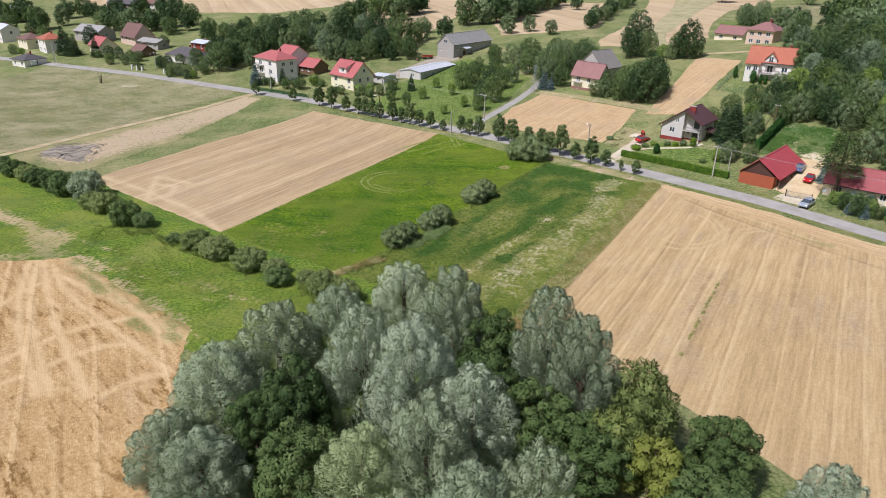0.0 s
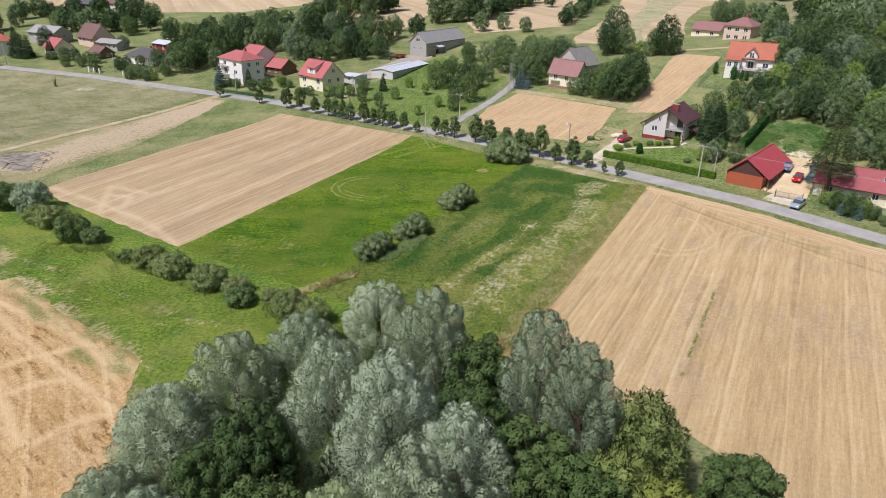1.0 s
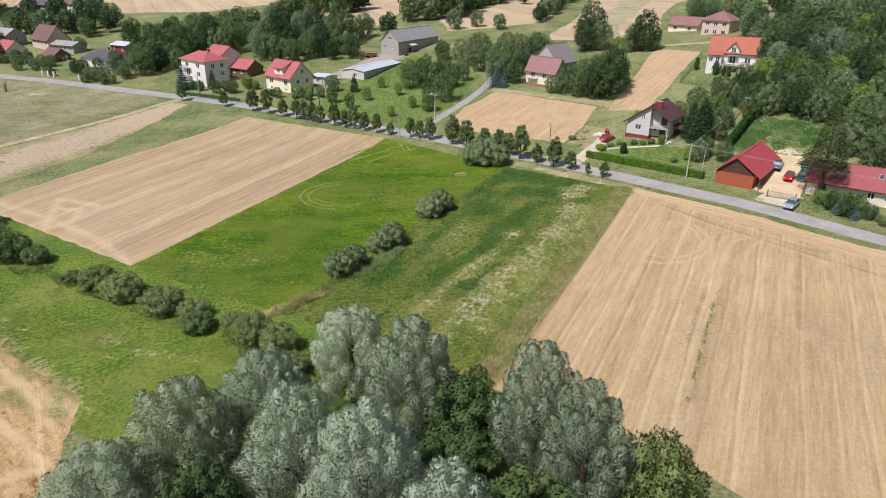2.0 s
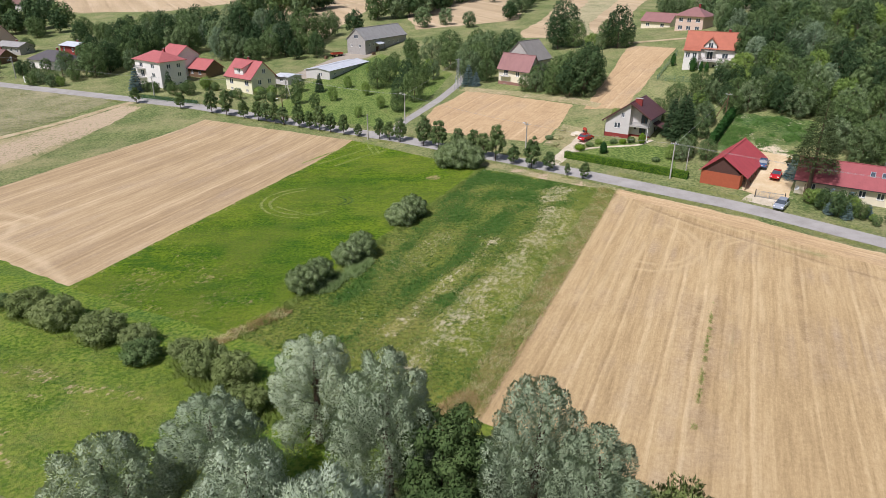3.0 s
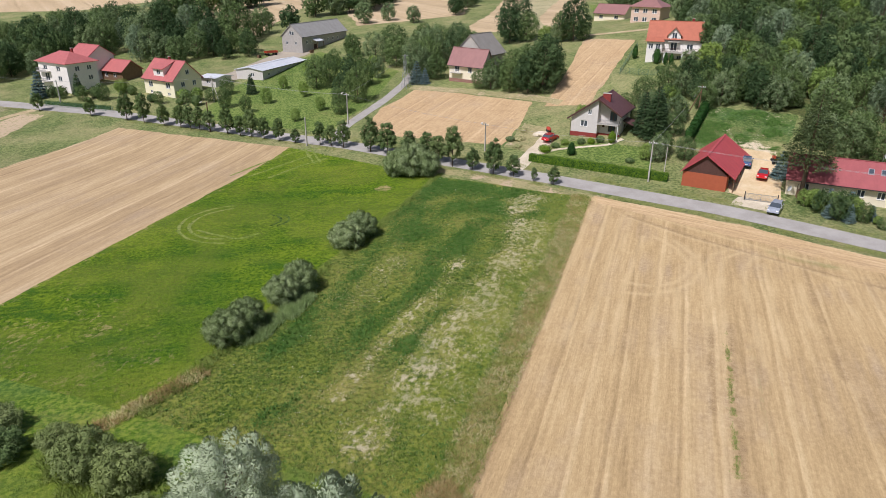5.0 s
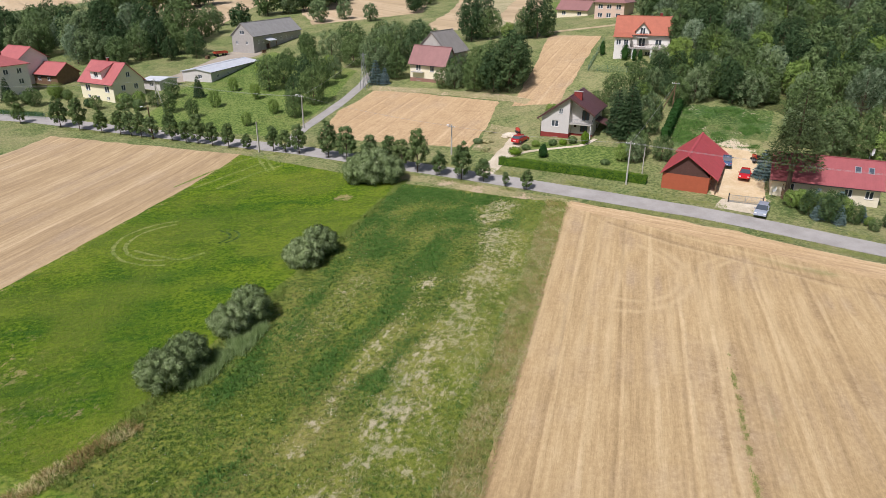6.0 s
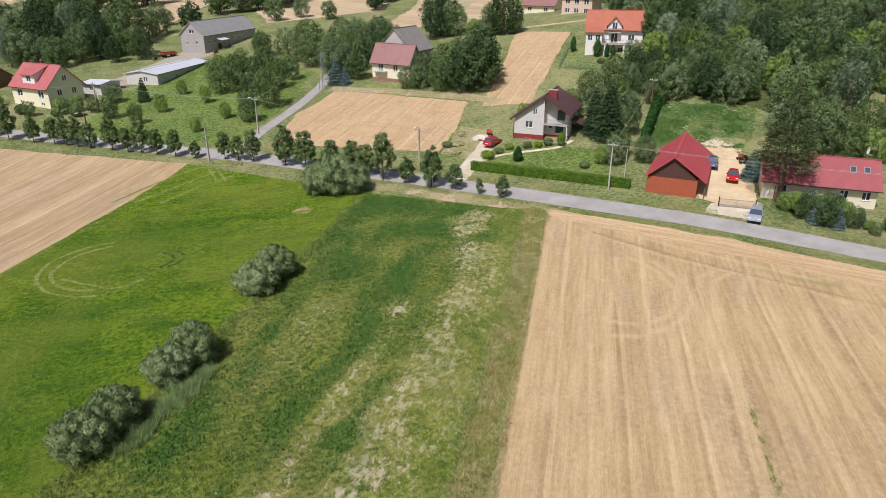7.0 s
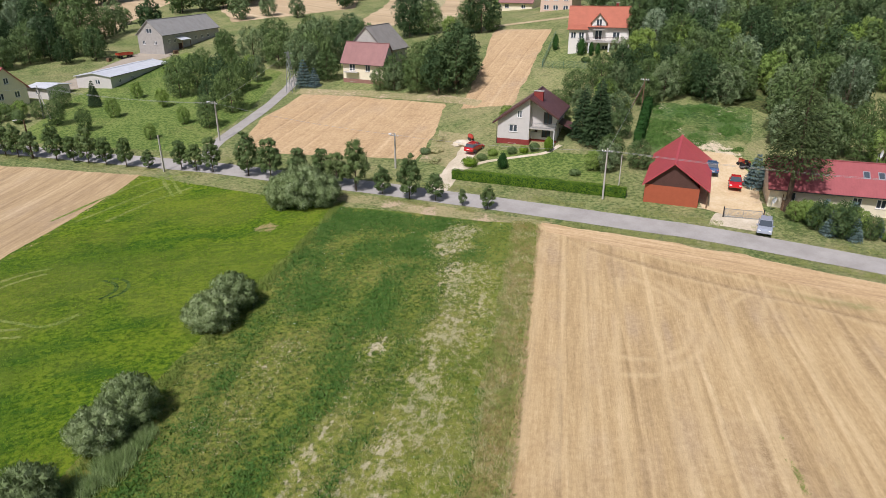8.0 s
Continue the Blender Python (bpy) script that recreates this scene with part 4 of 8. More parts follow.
loft("field_balk", [(42.9, 132.3), (25.1, 101.4), (7.0, 70.8)], [(45.1, 131.0), (27.3, 100.1), (9.2, 69.5)], M["balk"], 0.085, 0.4, 0.5, "rank yellow-green grass balk between fallow and stubble", {"bare": lambda x, y: np.clip(0.7 * (fbm(x, y, 3.5, 63, 4) - 0.45), 0, 0.25), "lush": lambda x, y: np.clip(3 * (fbm(x, y, 4.0, 65, 3) - 0.52), 0, 0.8)}, "verge")
loft("ditch_bank", [(-112, 152), (-76, 131.5), (-38.5, 103.5), (-13.5, 88.5), (14, 73)], [(-111, 134), (-66, 103), (-42, 89), (-20, 76.5), (8, 63)], M["strip"], 0.02, 0.8, 0.5, "rough grass bank along the ditch", {"sunny": lambda x, y: np.clip((fbm(x, y, 5, 67, 4) - 0.42) * 2.5, 0, 0.7), "lush": lambda x, y: np.clip((fbm(x, y, 4, 69, 4) - 0.5) * 4, 0, 0.8)}, "verge")


def strip_bare(x, y):
    return np.maximum(0.55 * streaks(STRIP_TRACKS, 0.5, 161, 1.6)(x, y), 0.85 * streaks([STRIP_EDGE, [(-95, 80), (-82, 84.6), (-66, 89.5), (-59, 91)]], 2.0, 163, 1.6)(x, y))


STRIP_MASKS = {"sunny": lambda x, y: np.clip((fbm(x, y, 8, 167, 4) - 0.4) * 3, 0, 0.8), "lush": lambda x, y: np.clip((fbm(x, y, 6, 169, 4) - 0.55) * 4, 0, 0.7)}
loft("grass_strip", [(-110, 137), (-66, 106), (-42, 92), (-20, 79.5), (8, 66)], [(-95, 90), (-62, 88), (-50, 79.5), (-36, 67), (-10, 52)], M["strip"], 0.035, 0.8, 0.5, "bright damp grass along the ditch", {"bare": strip_bare, **STRIP_MASKS})
loft("dry_meadow", [(-162, 265), (-119, 246), (-72, 221)], [(-185, 165), (-150, 130), (-105.5, 148)], M["drymeadow"], 0.045, 1.5, 0.6, "dry yellowing meadow beside the village road", {"bare": dry_bare})
loft("harvested_plot", [(11.5, 176.8), (18, 192), (29, 205)], [(38.5, 159), (46, 170), (51.5, 181)], M["stubble_plot"], 0.05, 1.5, 0.6, "small harvested straw plot beside the side lane")
loft("harvested_strip", [(53, 176.5), (66, 197), (83, 227)], [(62, 172.5), (75, 190), (91.5, 212)], M["stubble_plot"], 0.05, 1.5, 0.5, "narrow harvested straw strip running uphill")
loft("distant_field_west", [(-240, 440), (-140, 392), (-100, 386)], [(-260, 560), (-110, 470), (-30, 440)], M["stubble_far"], 0.08, 6, 2, "distant harvested tan field beyond the village")
loft("distant_field_north", [(-24, 292), (-14, 300), (-8, 330), (20, 420), (40, 520)], [(-36, 296), (-38, 340), (-60, 420), (-110, 440), (-190, 520)], M["stubble_far"], 0.08, 5, 1.5, "distant harvested field behind the shelter belt")
loft("distant_field_middle", [(22, 305), (20, 340), (42, 430)], [(66, 316), (76, 345), (96, 430)], M["stubble_far"], 0.085, 5, 1.5, "distant tan harvested field among trees")
HILL_LINES = [[(59, 271), (61, 285), (77, 313), (105, 384), (125, 446), (150, 620)], [(70, 264), (75, 285), (92, 318), (120, 384), (142, 446), (175, 620)], [(82, 258), (90, 290), (107, 325), (136, 384), (168, 446), (220, 620)], [(101, 270), (112, 300), (125, 332), (153, 386), (200, 440), (300, 620)]]
for a, b, mt, lab in zip(HILL_LINES, HILL_LINES[1:], ("stubble_far", "pale_fallow", "stubble_far"), ("distant strip of pale stubble on the hillside", "distant strip of faded greenish fallow on the hillside", "distant harvested hillside field in pale straw")):
    loft("distant_field_hill", a, b, M[mt], 0.09, 4, 1.0, lab)
loft("distant_pasture", [(104, 268), (118, 305), (128, 332)], [(128, 262), (142, 296), (152, 330)], M["lawn"], 0.085, 3, 1.0, "green pasture behind the hilltop houses")
ribbon("field_lane", [(-30, 350), (-13, 381), (21, 445), (60, 520)], 3.0, M["track"], 0.12, "pale dirt lane between distant fields", 3, 0, 0.6)
loft("wood_floor", [(86, 168), (112, 228), (150, 290)], [(97, 147), (160, 152), (215, 215)], M["litter"], 0.03, 3, 1.5, "rough undergrowth and leaf litter below the wood, coloured dark for tree shade", category="ground")
loft("distant_field_east", [(150, 330), (200, 420)], [(215, 320), (330, 420)], M["drymeadow"], 0.1, 6, 1.5, "distant dry pasture on the hill")
loft("orchard_grass", [(-26, 199), (-18, 226), (6, 262)], [(5, 179), (17, 200), (27, 226)], M["lawn"], 0.045, 2, 0.5, "mown orchard grass between house and lane")
loft("garden_lawn", [(43.5, 150.6), (51, 156.4)], [(59.5, 137.5), (64, 147)], M["lawn"], 0.05, 1.0, 0.3, "clipped garden lawn behind the hedge")
loft("barn_paddock", [(70.5, 144.5), (83, 160)], [(84.5, 136.5), (96, 149)], M["paddock"], 0.05, 0.9, 1.8, "overgrown mottled grass behind the barn, partial shade in its colour", {"lush": lambda x, y: np.clip((fbm(x, y, 5, 191, 4) - 0.45) * 4, 0, 1), "bare": lambda x, y: np.clip((fbm(x, y, 4, 193, 4) - 0.5) * 2.5, 0, 0.5)})
loft("dirt_strip", [(-67.5, 214.5), (-82, 189), (-93, 168), (-103.5, 144)], [(-62, 212), (-67, 188), (-71, 162), (-82, 132)], M["dirtgrass"], 0.05, 0.9, 0.8, "churned bare soil beside the farm track", {"bare": lambda x, y: np.clip(1.3 * np.exp(-(near_line(x, y, -66.5, 207, -88, 147)[0] / 8.0) ** 4) * (0.45 + 0.8 * fbm(x, y, 5, 81, 4)), 0, 1)}, "bare soil")

loft("barn_yard", [(-27, 232), (-15, 252), (-6, 268)], [(-18, 233.5), (-9, 245), (4, 262)], M["yard"], 0.055, 1.5, 1.0, "trodden gritty yard between shed and barn", category="yard")
loft("plot_bank", [(26.5, 205.5), (38, 196), (51, 182.5), (56, 176)], [(28.5, 208.5), (40, 199), (53.5, 185), (58, 178)], M["dirtgrass"], 0.06, 0.9, 0.6, "earthy straw-coloured bank above the harvested plot", {"bare": lambda x, y: np.clip(0.35 + 1.4 * (fbm(x, y, 3, 101, 4) - 0.45), 0, 1)}, "bank")
loft("drive_side", [(38.5, 158.0), (46, 169)], [(42.0, 153.5), (50, 164)], M["dirtgrass"], 0.056, 0.8, 0.6, "weedy bare ground beside the drive", {"bare": lambda x, y: np.clip(2.6 * (fbm(x, y, 4, 111, 4) - 0.5), 0, 1)}, "bare soil")
loft("south_verge", [(20, 155.5), (30, 146.6), (40, 137.0), (47.5, 129.8)], [(22, 150.5), (29, 143.5), (37.5, 135.0), (45.0, 130.4)], M["dirtgrass"], 0.066, 0.6, 0.4, "dry road verge with bare sandy patches", {"bare": lambda x, y: np.clip(4.0 * (fbm(x, y, 3.2, 121, 4) - 0.55) + 1.3 * (np.exp(-((x - 30.4) ** 2 + (y - 145.4) ** 2) / 6) + np.exp(-((x - 34.1) ** 2 + (y - 140.4) ** 2) / 3) + np.exp(-((x - 39.9) ** 2 + (y - 133.8) ** 2) / 4)), 0, 1)}, "verge")
ribbon("road", ROAD, 4.2, M["road"], 0.09, "worn pale grey asphalt country road", 2.0, 0, 0.12, "road")
ribbon("side_lane", [(6.5, 173), (8.2, 181.3), (14.3, 190.4), (20.4, 199.8), (26.4, 211.2), (31, 223), (38, 238)], 2.5, M["road"], 0.085, "narrow grey side lane past the orchard", 1.5, 0, 0.15, "road")
ribbon("farm_track", [(-66, 217), (-70, 213.5), (-84, 189.8), (-95, 168), (-105.5, 144.5), (-128, 100)], 2.4, M["track"], 0.075, "pale dirt farm track with worn wheel ruts", 1.5, 0, 0.4)
ribbon("hill_lane", [(84, 232), (100, 222), (125, 205)], 2.6, M["track"], 0.085, "narrow lane behind the orange-roofed house", 1.5, 0, 0.2)
ribbon("house_drive", [(36.8, 145.8), (40, 149.6), (44.6, 155), (49, 160.5)], 3.0, M["gravel"], 0.08, "pale gravel drive to the grey house", 1.0, 0, 0.4)
ribbon("garden_path", [(43.8, 152.0), (47.5, 153), (52.5, 152.2), (57.5, 151.2), (61, 152.8)], 0.8, M["gravel"], 0.09, "curved pale garden path", 0.6, 0, 0.05, "path")
loft("sand_yard", [(65.5, 127.0), (72.5, 137.5), (79, 146)], [(73.0, 119.0), (80.0, 128.5), (86.5, 140)], M["yardgrass"], 0.07, 0.7, 0.3, "sandy yard beside the red barn fading into grass", {"bare": lambda x, y: np.clip(1.9 - near_line(x, y, 69.5, 123.3, 79.5, 139.5)[0] / 3.0 + 1.2 * (fbm(x, y, 3.0, 131, 4) - 0.5), 0, 1)}, "yard")
loft("yard_sand", [(66.6, 125.4), (73.6, 136.6), (77.5, 142.5)], [(71.8, 119.8), (78.8, 129.4), (82.5, 137.5)], M["sand"], 0.095, 0.8, 1.0, "pale sandy wheel-worn middle of the yard", category="yard")
loft("gate_apron", [(64.6, 121.6), (67.6, 124.0)], [(69.4, 116.6), (72.4, 120.2)], M["gravel"], 0.075, 0.8, 0.3, "gravel apron between the gate and the road", category="yard")


def path_bare(x, y):
    pts = [(-112, 122), (-88, 111.5), (-74, 103), (-67, 97), (-63.5, 91), (-61, 84)]
    d = np.min([near_line(x, y, *a, *b)[0] for a, b in zip(pts, pts[1:])], axis=0)
    spot_d = np.hypot((x + 66.2) / 1.2, y - 96.8)
    n = fbm(x, y, 2.5, 91, 4)
    return np.clip(np.maximum((1.15 * np.exp(-(d / 2.0) ** 2) + 1.8 * np.exp(-(spot_d / 3.0) ** 2)) * (0.6 + 0.8 * n), strip_bare(x, y)), 0, 1)


loft("field_crossing", [(-112, 133), (-82, 117), (-56, 101)], [(-104, 97), (-71, 88.6), (-57.5, 91.5)], M["strip"], 0.056, 0.7, 0.5, "grass worn bare where field paths cross", {"bare": path_bare, **STRIP_MASKS}, "track")
loft("rubble_patch", [(-96, 155), (-98, 149), (-95, 145)], [(-88, 156), (-86, 148), (-85, 142)], M["rubble"], 0.07, 0.8, 2.2, "grey stony rubble beside the farm track", category="rubble")

loft("stubble_headland", [(45.9, 130.6), (61.8, 114.1), (71.3, 102.4), (100.6, 69.6)], [(45.0, 127.6), (57.8, 112.0), (67.0, 100.0), (96, 66.6)], M["stubble_headland"], 0.068, 0.8, 0.7, "pale straw headland mown along the road")


for pts in (arc(-5.3, 132.0, 2.5, -75, 75), arc(-6.4, 132.0, 2.4, -70, 70)):
    ribbon("wheel_rut", pts, 0.4, M["rut"], 0.074, "dark curved wheel rut in the meadow", 0.5, 0, 0.1)
for pts in MEADOW_TRACKS:
    ribbon("wheel_track", pts, 0.45, M["meadow_track"], 0.072, "pressed wheel mark in the meadow grass", 0.6, 0, 0.25)


# ---- buildings ----
def wall(parent, name, p0, p1, top, holes, mat, thick=0.3, foot=-1.2, label="", frame_mat=None):
    """An upright wall from p0 to p1 (inside to the left), cut through for its openings; top gives its height along it.
    holes: (from, to, sill, head, kind), kind 'w' window, 'd' door, 'o' open."""
    p0, p1 = Vector((*p0, 0)), Vector((*p1, 0))
    ln = (p1 - p0).length
    d = (p1 - p0) / ln
    inn = Vector((-d.y, d.x, 0))
    cuts = sorted({0.0, ln, *(c for h in holes for c in h[:2]), *(k for k in top[1] if 0 < k < ln)})
    bm = bmesh.new()

    def cell(a, b, za, zb, zc, zd):
        vs = [bm.verts.new(p0 + d * s + inn * t + Vector((0, 0, z))) for s, z in ((a, za), (b, zb), (b, zd), (a, zc)) for t in (0, thick)]
        for f in ((0, 2, 4, 6), (7, 5, 3, 1), (0, 1, 3, 2), (2, 3, 5, 4), (4, 5, 7, 6), (6, 7, 1, 0)):
            bm.faces.new([vs[i] for i in f])

    for a, b in zip(cuts, cuts[1:]):
        z = foot
        for h in sorted((h for h in holes if h[0] <= a + 1e-6 and h[1] >= b - 1e-6), key=lambda h: h[2]):
            if h[2] > z + 1e-3:
                cell(a, b, z, z, h[2], h[2])
            z = h[3]
        cell(a, b, z, z, top[0](a), top[0](b))
    bmesh.ops.remove_doubles(bm, verts=bm.verts, dist=0.0005)
    ob = part(name, bm, mat, parent, label)
    ang = math.atan2(d.y, d.x)
    for a, b, z0, z1, kind in holes:
        at = Matrix.Translation(p0 + d * a) @ Matrix.Rotation(ang, 4, "Z")
        w, h = b - a, z1 - z0
        if kind == "w":
            win = part("window", boxes((0, 0.09, 0.06, 0.14, z0, z1), (w - 0.09, w, 0.06, 0.14, z0, z1), (0.09, w - 0.09, 0.06, 0.14, z0, z0 + 0.09), (0.09, w - 0.09, 0.06, 0.14, z1 - 0.09, z1), (w / 2 - 0.06, w / 2 + 0.06, 0.06, 0.14, z0 + 0.09, z1 - 0.09)), frame_mat or M["white_paint"], parent, "", at)
            part("pane", boxes((0.03, w - 0.03, 0.095, 0.105, z0 + 0.03, z1 - 0.03)), M["glass"], win)
            part("sill", boxes((-0.06, w + 0.06, -0.07, 0.1, z0 - 0.05, z0 - 0.003)), M["concrete"], win)
        elif kind == "d":
            door = part("door", boxes((0.0, w, 0.08, 0.15, z0, z1)), M["brown_boards"], parent, "", at)
            part("handle", boxes((w - 0.16, w - 0.06, 0.03, 0.078, z0 + 1.0, z0 + 1.04)), M["galv"], door)
    return ob


def level(z):
    return (lambda s: z, ())


def gable_top(eave_a, eave_b, peak, at):
    """Wall top that climbs from eave_a to a peak at `at` and falls to eave_b at the wall's length, given in at[1]."""
    pos, ln = at
    return (lambda s: eave_a + (peak - eave_a) * s / pos if s <= pos else peak + (eave_b - peak) * (s - pos) / (ln - pos), (pos,))


def roof_gable(parent, w, d, eave, ridge, axis, mat, over=0.5, over_g=0.35, rp=0.5, eave2=None, thick=0.14, label=""):
    """Two roof slopes; axis 'x': the ridge runs along the front, 'y': the gable faces the front."""
    e1, e2 = eave, eave if eave2 is None else eave2
    span = d if axis == "x" else w
    ln = w if axis == "x" else d
    pos = span * rp
    z1 = e1 - (ridge - e1) * over / pos
    z2 = e2 - (ridge - e2) * over / (span - pos)
    out = []
    for a, za, nm in ((-over, z1, "roof"), (span + over, z2, "roof")):
        pts = [(a, -over_g, za), (pos, -over_g, ridge), (pos, ln + over_g, ridge), (a, ln + over_g, za)]
        if axis == "x":
            pts = [(q[1], q[0], q[2]) for q in pts]
        pts = [(x, y, z + thick) for x, y, z in pts]
        n = (Vector(pts[1]) - Vector(pts[0])).cross(Vector(pts[3]) - Vector(pts[0]))
        if n.z < 0:
            pts = pts[::-1]
        out.append(part(nm, slab(bmesh.new(), pts, (0, 0, -thick)), mat, parent, label))
    r = boxes((pos - 0.12, pos + 0.12, -over_g, ln + over_g, ridge + thick - 0.03, ridge + thick + 0.07)) if axis == "y" else boxes((-over_g, ln + over_g, pos - 0.12, pos + 0.12, ridge + thick - 0.03, ridge + thick + 0.07))
    part("ridge_cap", r, mat, parent)
    for a, z in ((-over - 0.1, z1), (span + over, z2)):
        g = (a, a + 0.1, -over_g, ln + over_g, z, z + 0.1)
        part("gutter", boxes(g if axis == "y" else (g[2], g[3], g[0], g[1], g[4], g[5])), M["dark_metal"], parent)
    return out


def roof_hip(parent, w, d, eave, ridge, mat, over=0.5, thick=0.14, label=""):
    x0, x1, y0, y1 = -over, w + over, -over, d + over
    s = (y1 - y0) / 2
    a, b = (x0 + s, (y0 + y1) / 2, ridge), (x1 - s, (y0 + y1) / 2, ridge)
    if a[0] > b[0]:
        a = b = ((x0 + x1) / 2, (y0 + y1) / 2, ridge)
    c = [(x0, y0, eave), (x1, y0, eave), (x1, y1, eave), (x0, y1, eave)]
    for pts in ([c[0], c[1], b, a], [c[1], c[2], b], [c[2], c[3], a, b], [c[3], c[0], a]):
        pts = [p for i, p in enumerate(pts) if p != pts[i - 1]]
        part("roof", slab(bmesh.new(), pts, (0, 0, -thick)), mat, parent, label)
    part("eaves", boxes((x0 + 0.05, x1 - 0.05, y0 + 0.05, y1 - 0.05, eave - thick - 0.02, eave - thick + 0.02)), M["white_paint"], parent)


def chimney(parent, x, y, z0, z1, mat, w=0.6, d=0.45):
    c = part("chimney", boxes((x - w / 2, x + w / 2, y - d / 2, y + d / 2, z0, z1)), mat, parent)
    part("chimney_cap", boxes((x - w / 2 - 0.06, x + w / 2 + 0.06, y - d / 2 - 0.06, y + d / 2 + 0.06, z1, z1 + 0.08)), M["concrete"], c)


def plinth(parent, w, d, h, mat):
    for nm, r in (("plinth", (-0.05, w + 0.05, -0.05, -0.003, -1.2, h)), ("plinth", (-0.05, w + 0.05, d + 0.003, d + 0.05, -1.2, h)), ("plinth", (-0.05, -0.003, -0.003, d + 0.003, -1.2, h)), ("plinth", (w + 0.003, w + 0.05, -0.003, d + 0.003, -1.2, h))):
        part(nm, boxes(r), mat, parent, "coloured base course")


def railing(parent, x0, x1, y, z, mat, h=0.9, gap=0.16, sides=0.0):
    r = part("railing", boxes((x0, x1, y, y + 0.05, z + h - 0.05, z + h), (x0, x1, y, y + 0.05, z + 0.08, z + 0.12)), mat, parent)
    n = max(2, int((x1 - x0) / gap))
    bm = bmesh.new()
    for i in range(n + 1):
        x = x0 + (x1 - x0 - 0.03) * i / n
        box(bm, x, x + 0.03, y + 0.01, y + 0.04, z + 0.12, z + h - 0.05)
    part("bars", bm, mat, r)
    if sides:
        for x in (x0, x1 - 0.05):
            part("side_rail", boxes((x, x + 0.05, y + 0.05, y + sides, z + h - 0.05, z + h), (x, x + 0.05, y + 0.05, y + sides, z + 0.08, z + 0.12)), mat, r)
    return r


def house(name, at, turn, w, d, eave, ridge, axis, walls, roof, label, windows=None, hip=False, rp=0.5, eave2=None, base=None, over=0.5, chim=(), category="house", up=0.0, roofs=True):
    """A house with its front-left corner at `at`: four walls with openings, roof, chimneys."""
    ob = thing(name, (at[0], at[1], float(height(at[0], at[1])) + up), turn, label, category)
    win = {"f": (), "r": (), "b": (), "l": (), **(windows or {})}
    if hip:
        tops = {k: level(eave - 0.1) for k in "frbl"}
    elif axis == "y":
        e2 = eave if eave2 is None else eave2
        tops = {"f": gable_top(eave, e2, ridge, (w * rp, w)), "b": gable_top(e2, eave, ridge, (w * (1 - rp), w)), "l": level(eave), "r": level(e2)}
    else:
        tops = {"f": level(eave), "b": level(eave), "r": gable_top(eave, eave, ridge, (d * rp, d)), "l": gable_top(eave, eave, ridge, (d * (1 - rp), d))}
    t = 0.3
    runs = {"f": ((0, 0), (w, 0)), "b": ((w, d), (0, d)), "r": ((w, t + 0.002), (w, d - t - 0.002)), "l": ((0, d - t - 0.002), (0, t + 0.002))}
    for k in "fbrl":
        top = tops[k]
        if k in "rl":
            fn, cuts = top
            top = (lambda s, fn=fn: fn(s + t), tuple(c - t for c in cuts))
        wall(ob, "wall", *runs[k], top, win[k], walls, t)
    part("floor", boxes((0.31, w - 0.31, 0.31, d - 0.31, -0.2, 0.0)), M["concrete"], ob)
    if roofs:
        if hip:
            roof_hip(ob, w, d, eave, ridge, roof, over)
        else:
            roof_gable(ob, w, d, eave, ridge, axis, roof, over, rp=rp, eave2=eave2)
    if base:
        plinth(ob, w, d, base[0], base[1])
    for c in chim:
        chimney(ob, *c)
    return ob


def row_of(xs, z0, z1, w=1.2):
    return tuple((x - w / 2, x + w / 2, z0, z1, "w") for x in xs)


# the grey house behind the hedge, with a long roof slope and a balcony
gh = thing("house", (52.5, 158.8, float(height(52.5, 158.8)) - 0.05), -39.3, "light grey rendered house with brown roof and dark red base", "house")
GW, GD, GS = 9.4, 9.6, 5.25
wall(gh, "wall", (0, 0), (GS, 0), (lambda s: 4.0 + 0.72 * s, ()), ((1.9, 3.3, 2.1, 3.3, "w"), (1.9, 3.2, 0.25, 0.85, "w"), (3.2, 4.0, 4.5, 5.6, "w")), M["grey_wall"])
wall(gh, "wall", (GS - 0.3, 1.6), (GW, 1.6), (lambda s: 7.78 - 0.62 * max(0, s - 0.3), ()), ((0.9, 1.4, 2.0, 2.6, "w"), (2.1, 3.5, 1.2, 2.5, "w"), (2.3, 3.7, 3.3, 5.3, "w")), M["grey_wall"], frame_mat=M["brown_boards"])
wall(gh, "wall", (GS, 0.302), (GS, 1.598), (lambda s: 7.6, ()), (), M["grey_wall"])
wall(gh, "wall", (GW, 1.902), (GW, GD - 0.302), (lambda s: 5.15, ()), ((3.0, 4.0, 0.2, 2.2, "d"), (2.0, 3.0, 3.3, 4.5, "w")), M["white_wall"])
wall(gh, "wall", (GW, GD), (0, GD), gable_top(5.2, 4.0, 7.78, (GW - GS, GW)), (), M["grey_wall"])
wall(gh, "wall", (0, GD - 0.302), (0, 0.302), (lambda s: 4.0, ()), ((3, 4.4, 2.0, 3.2, "w"),), M["grey_wall"])
part("floor", boxes((0.31, GW - 0.31, 1.95, GD - 0.31, -0.2, 0.0)), M["concrete"], gh)
roof_gable(gh, GW, GD, 4.0, 7.8, "y", M["roof_brown"], 0.7, 0.6, GS / GW, 5.2, 0.16, "brown tiled roof")
part("fascia", slab(bmesh.new(), [(-0.7, -0.62, 3.55), (GS, -0.62, 7.85), (GS, -0.62, 7.6), (-0.7, -0.62, 3.3)], (0, 0.05, 0)), M["brown_boards"], gh)
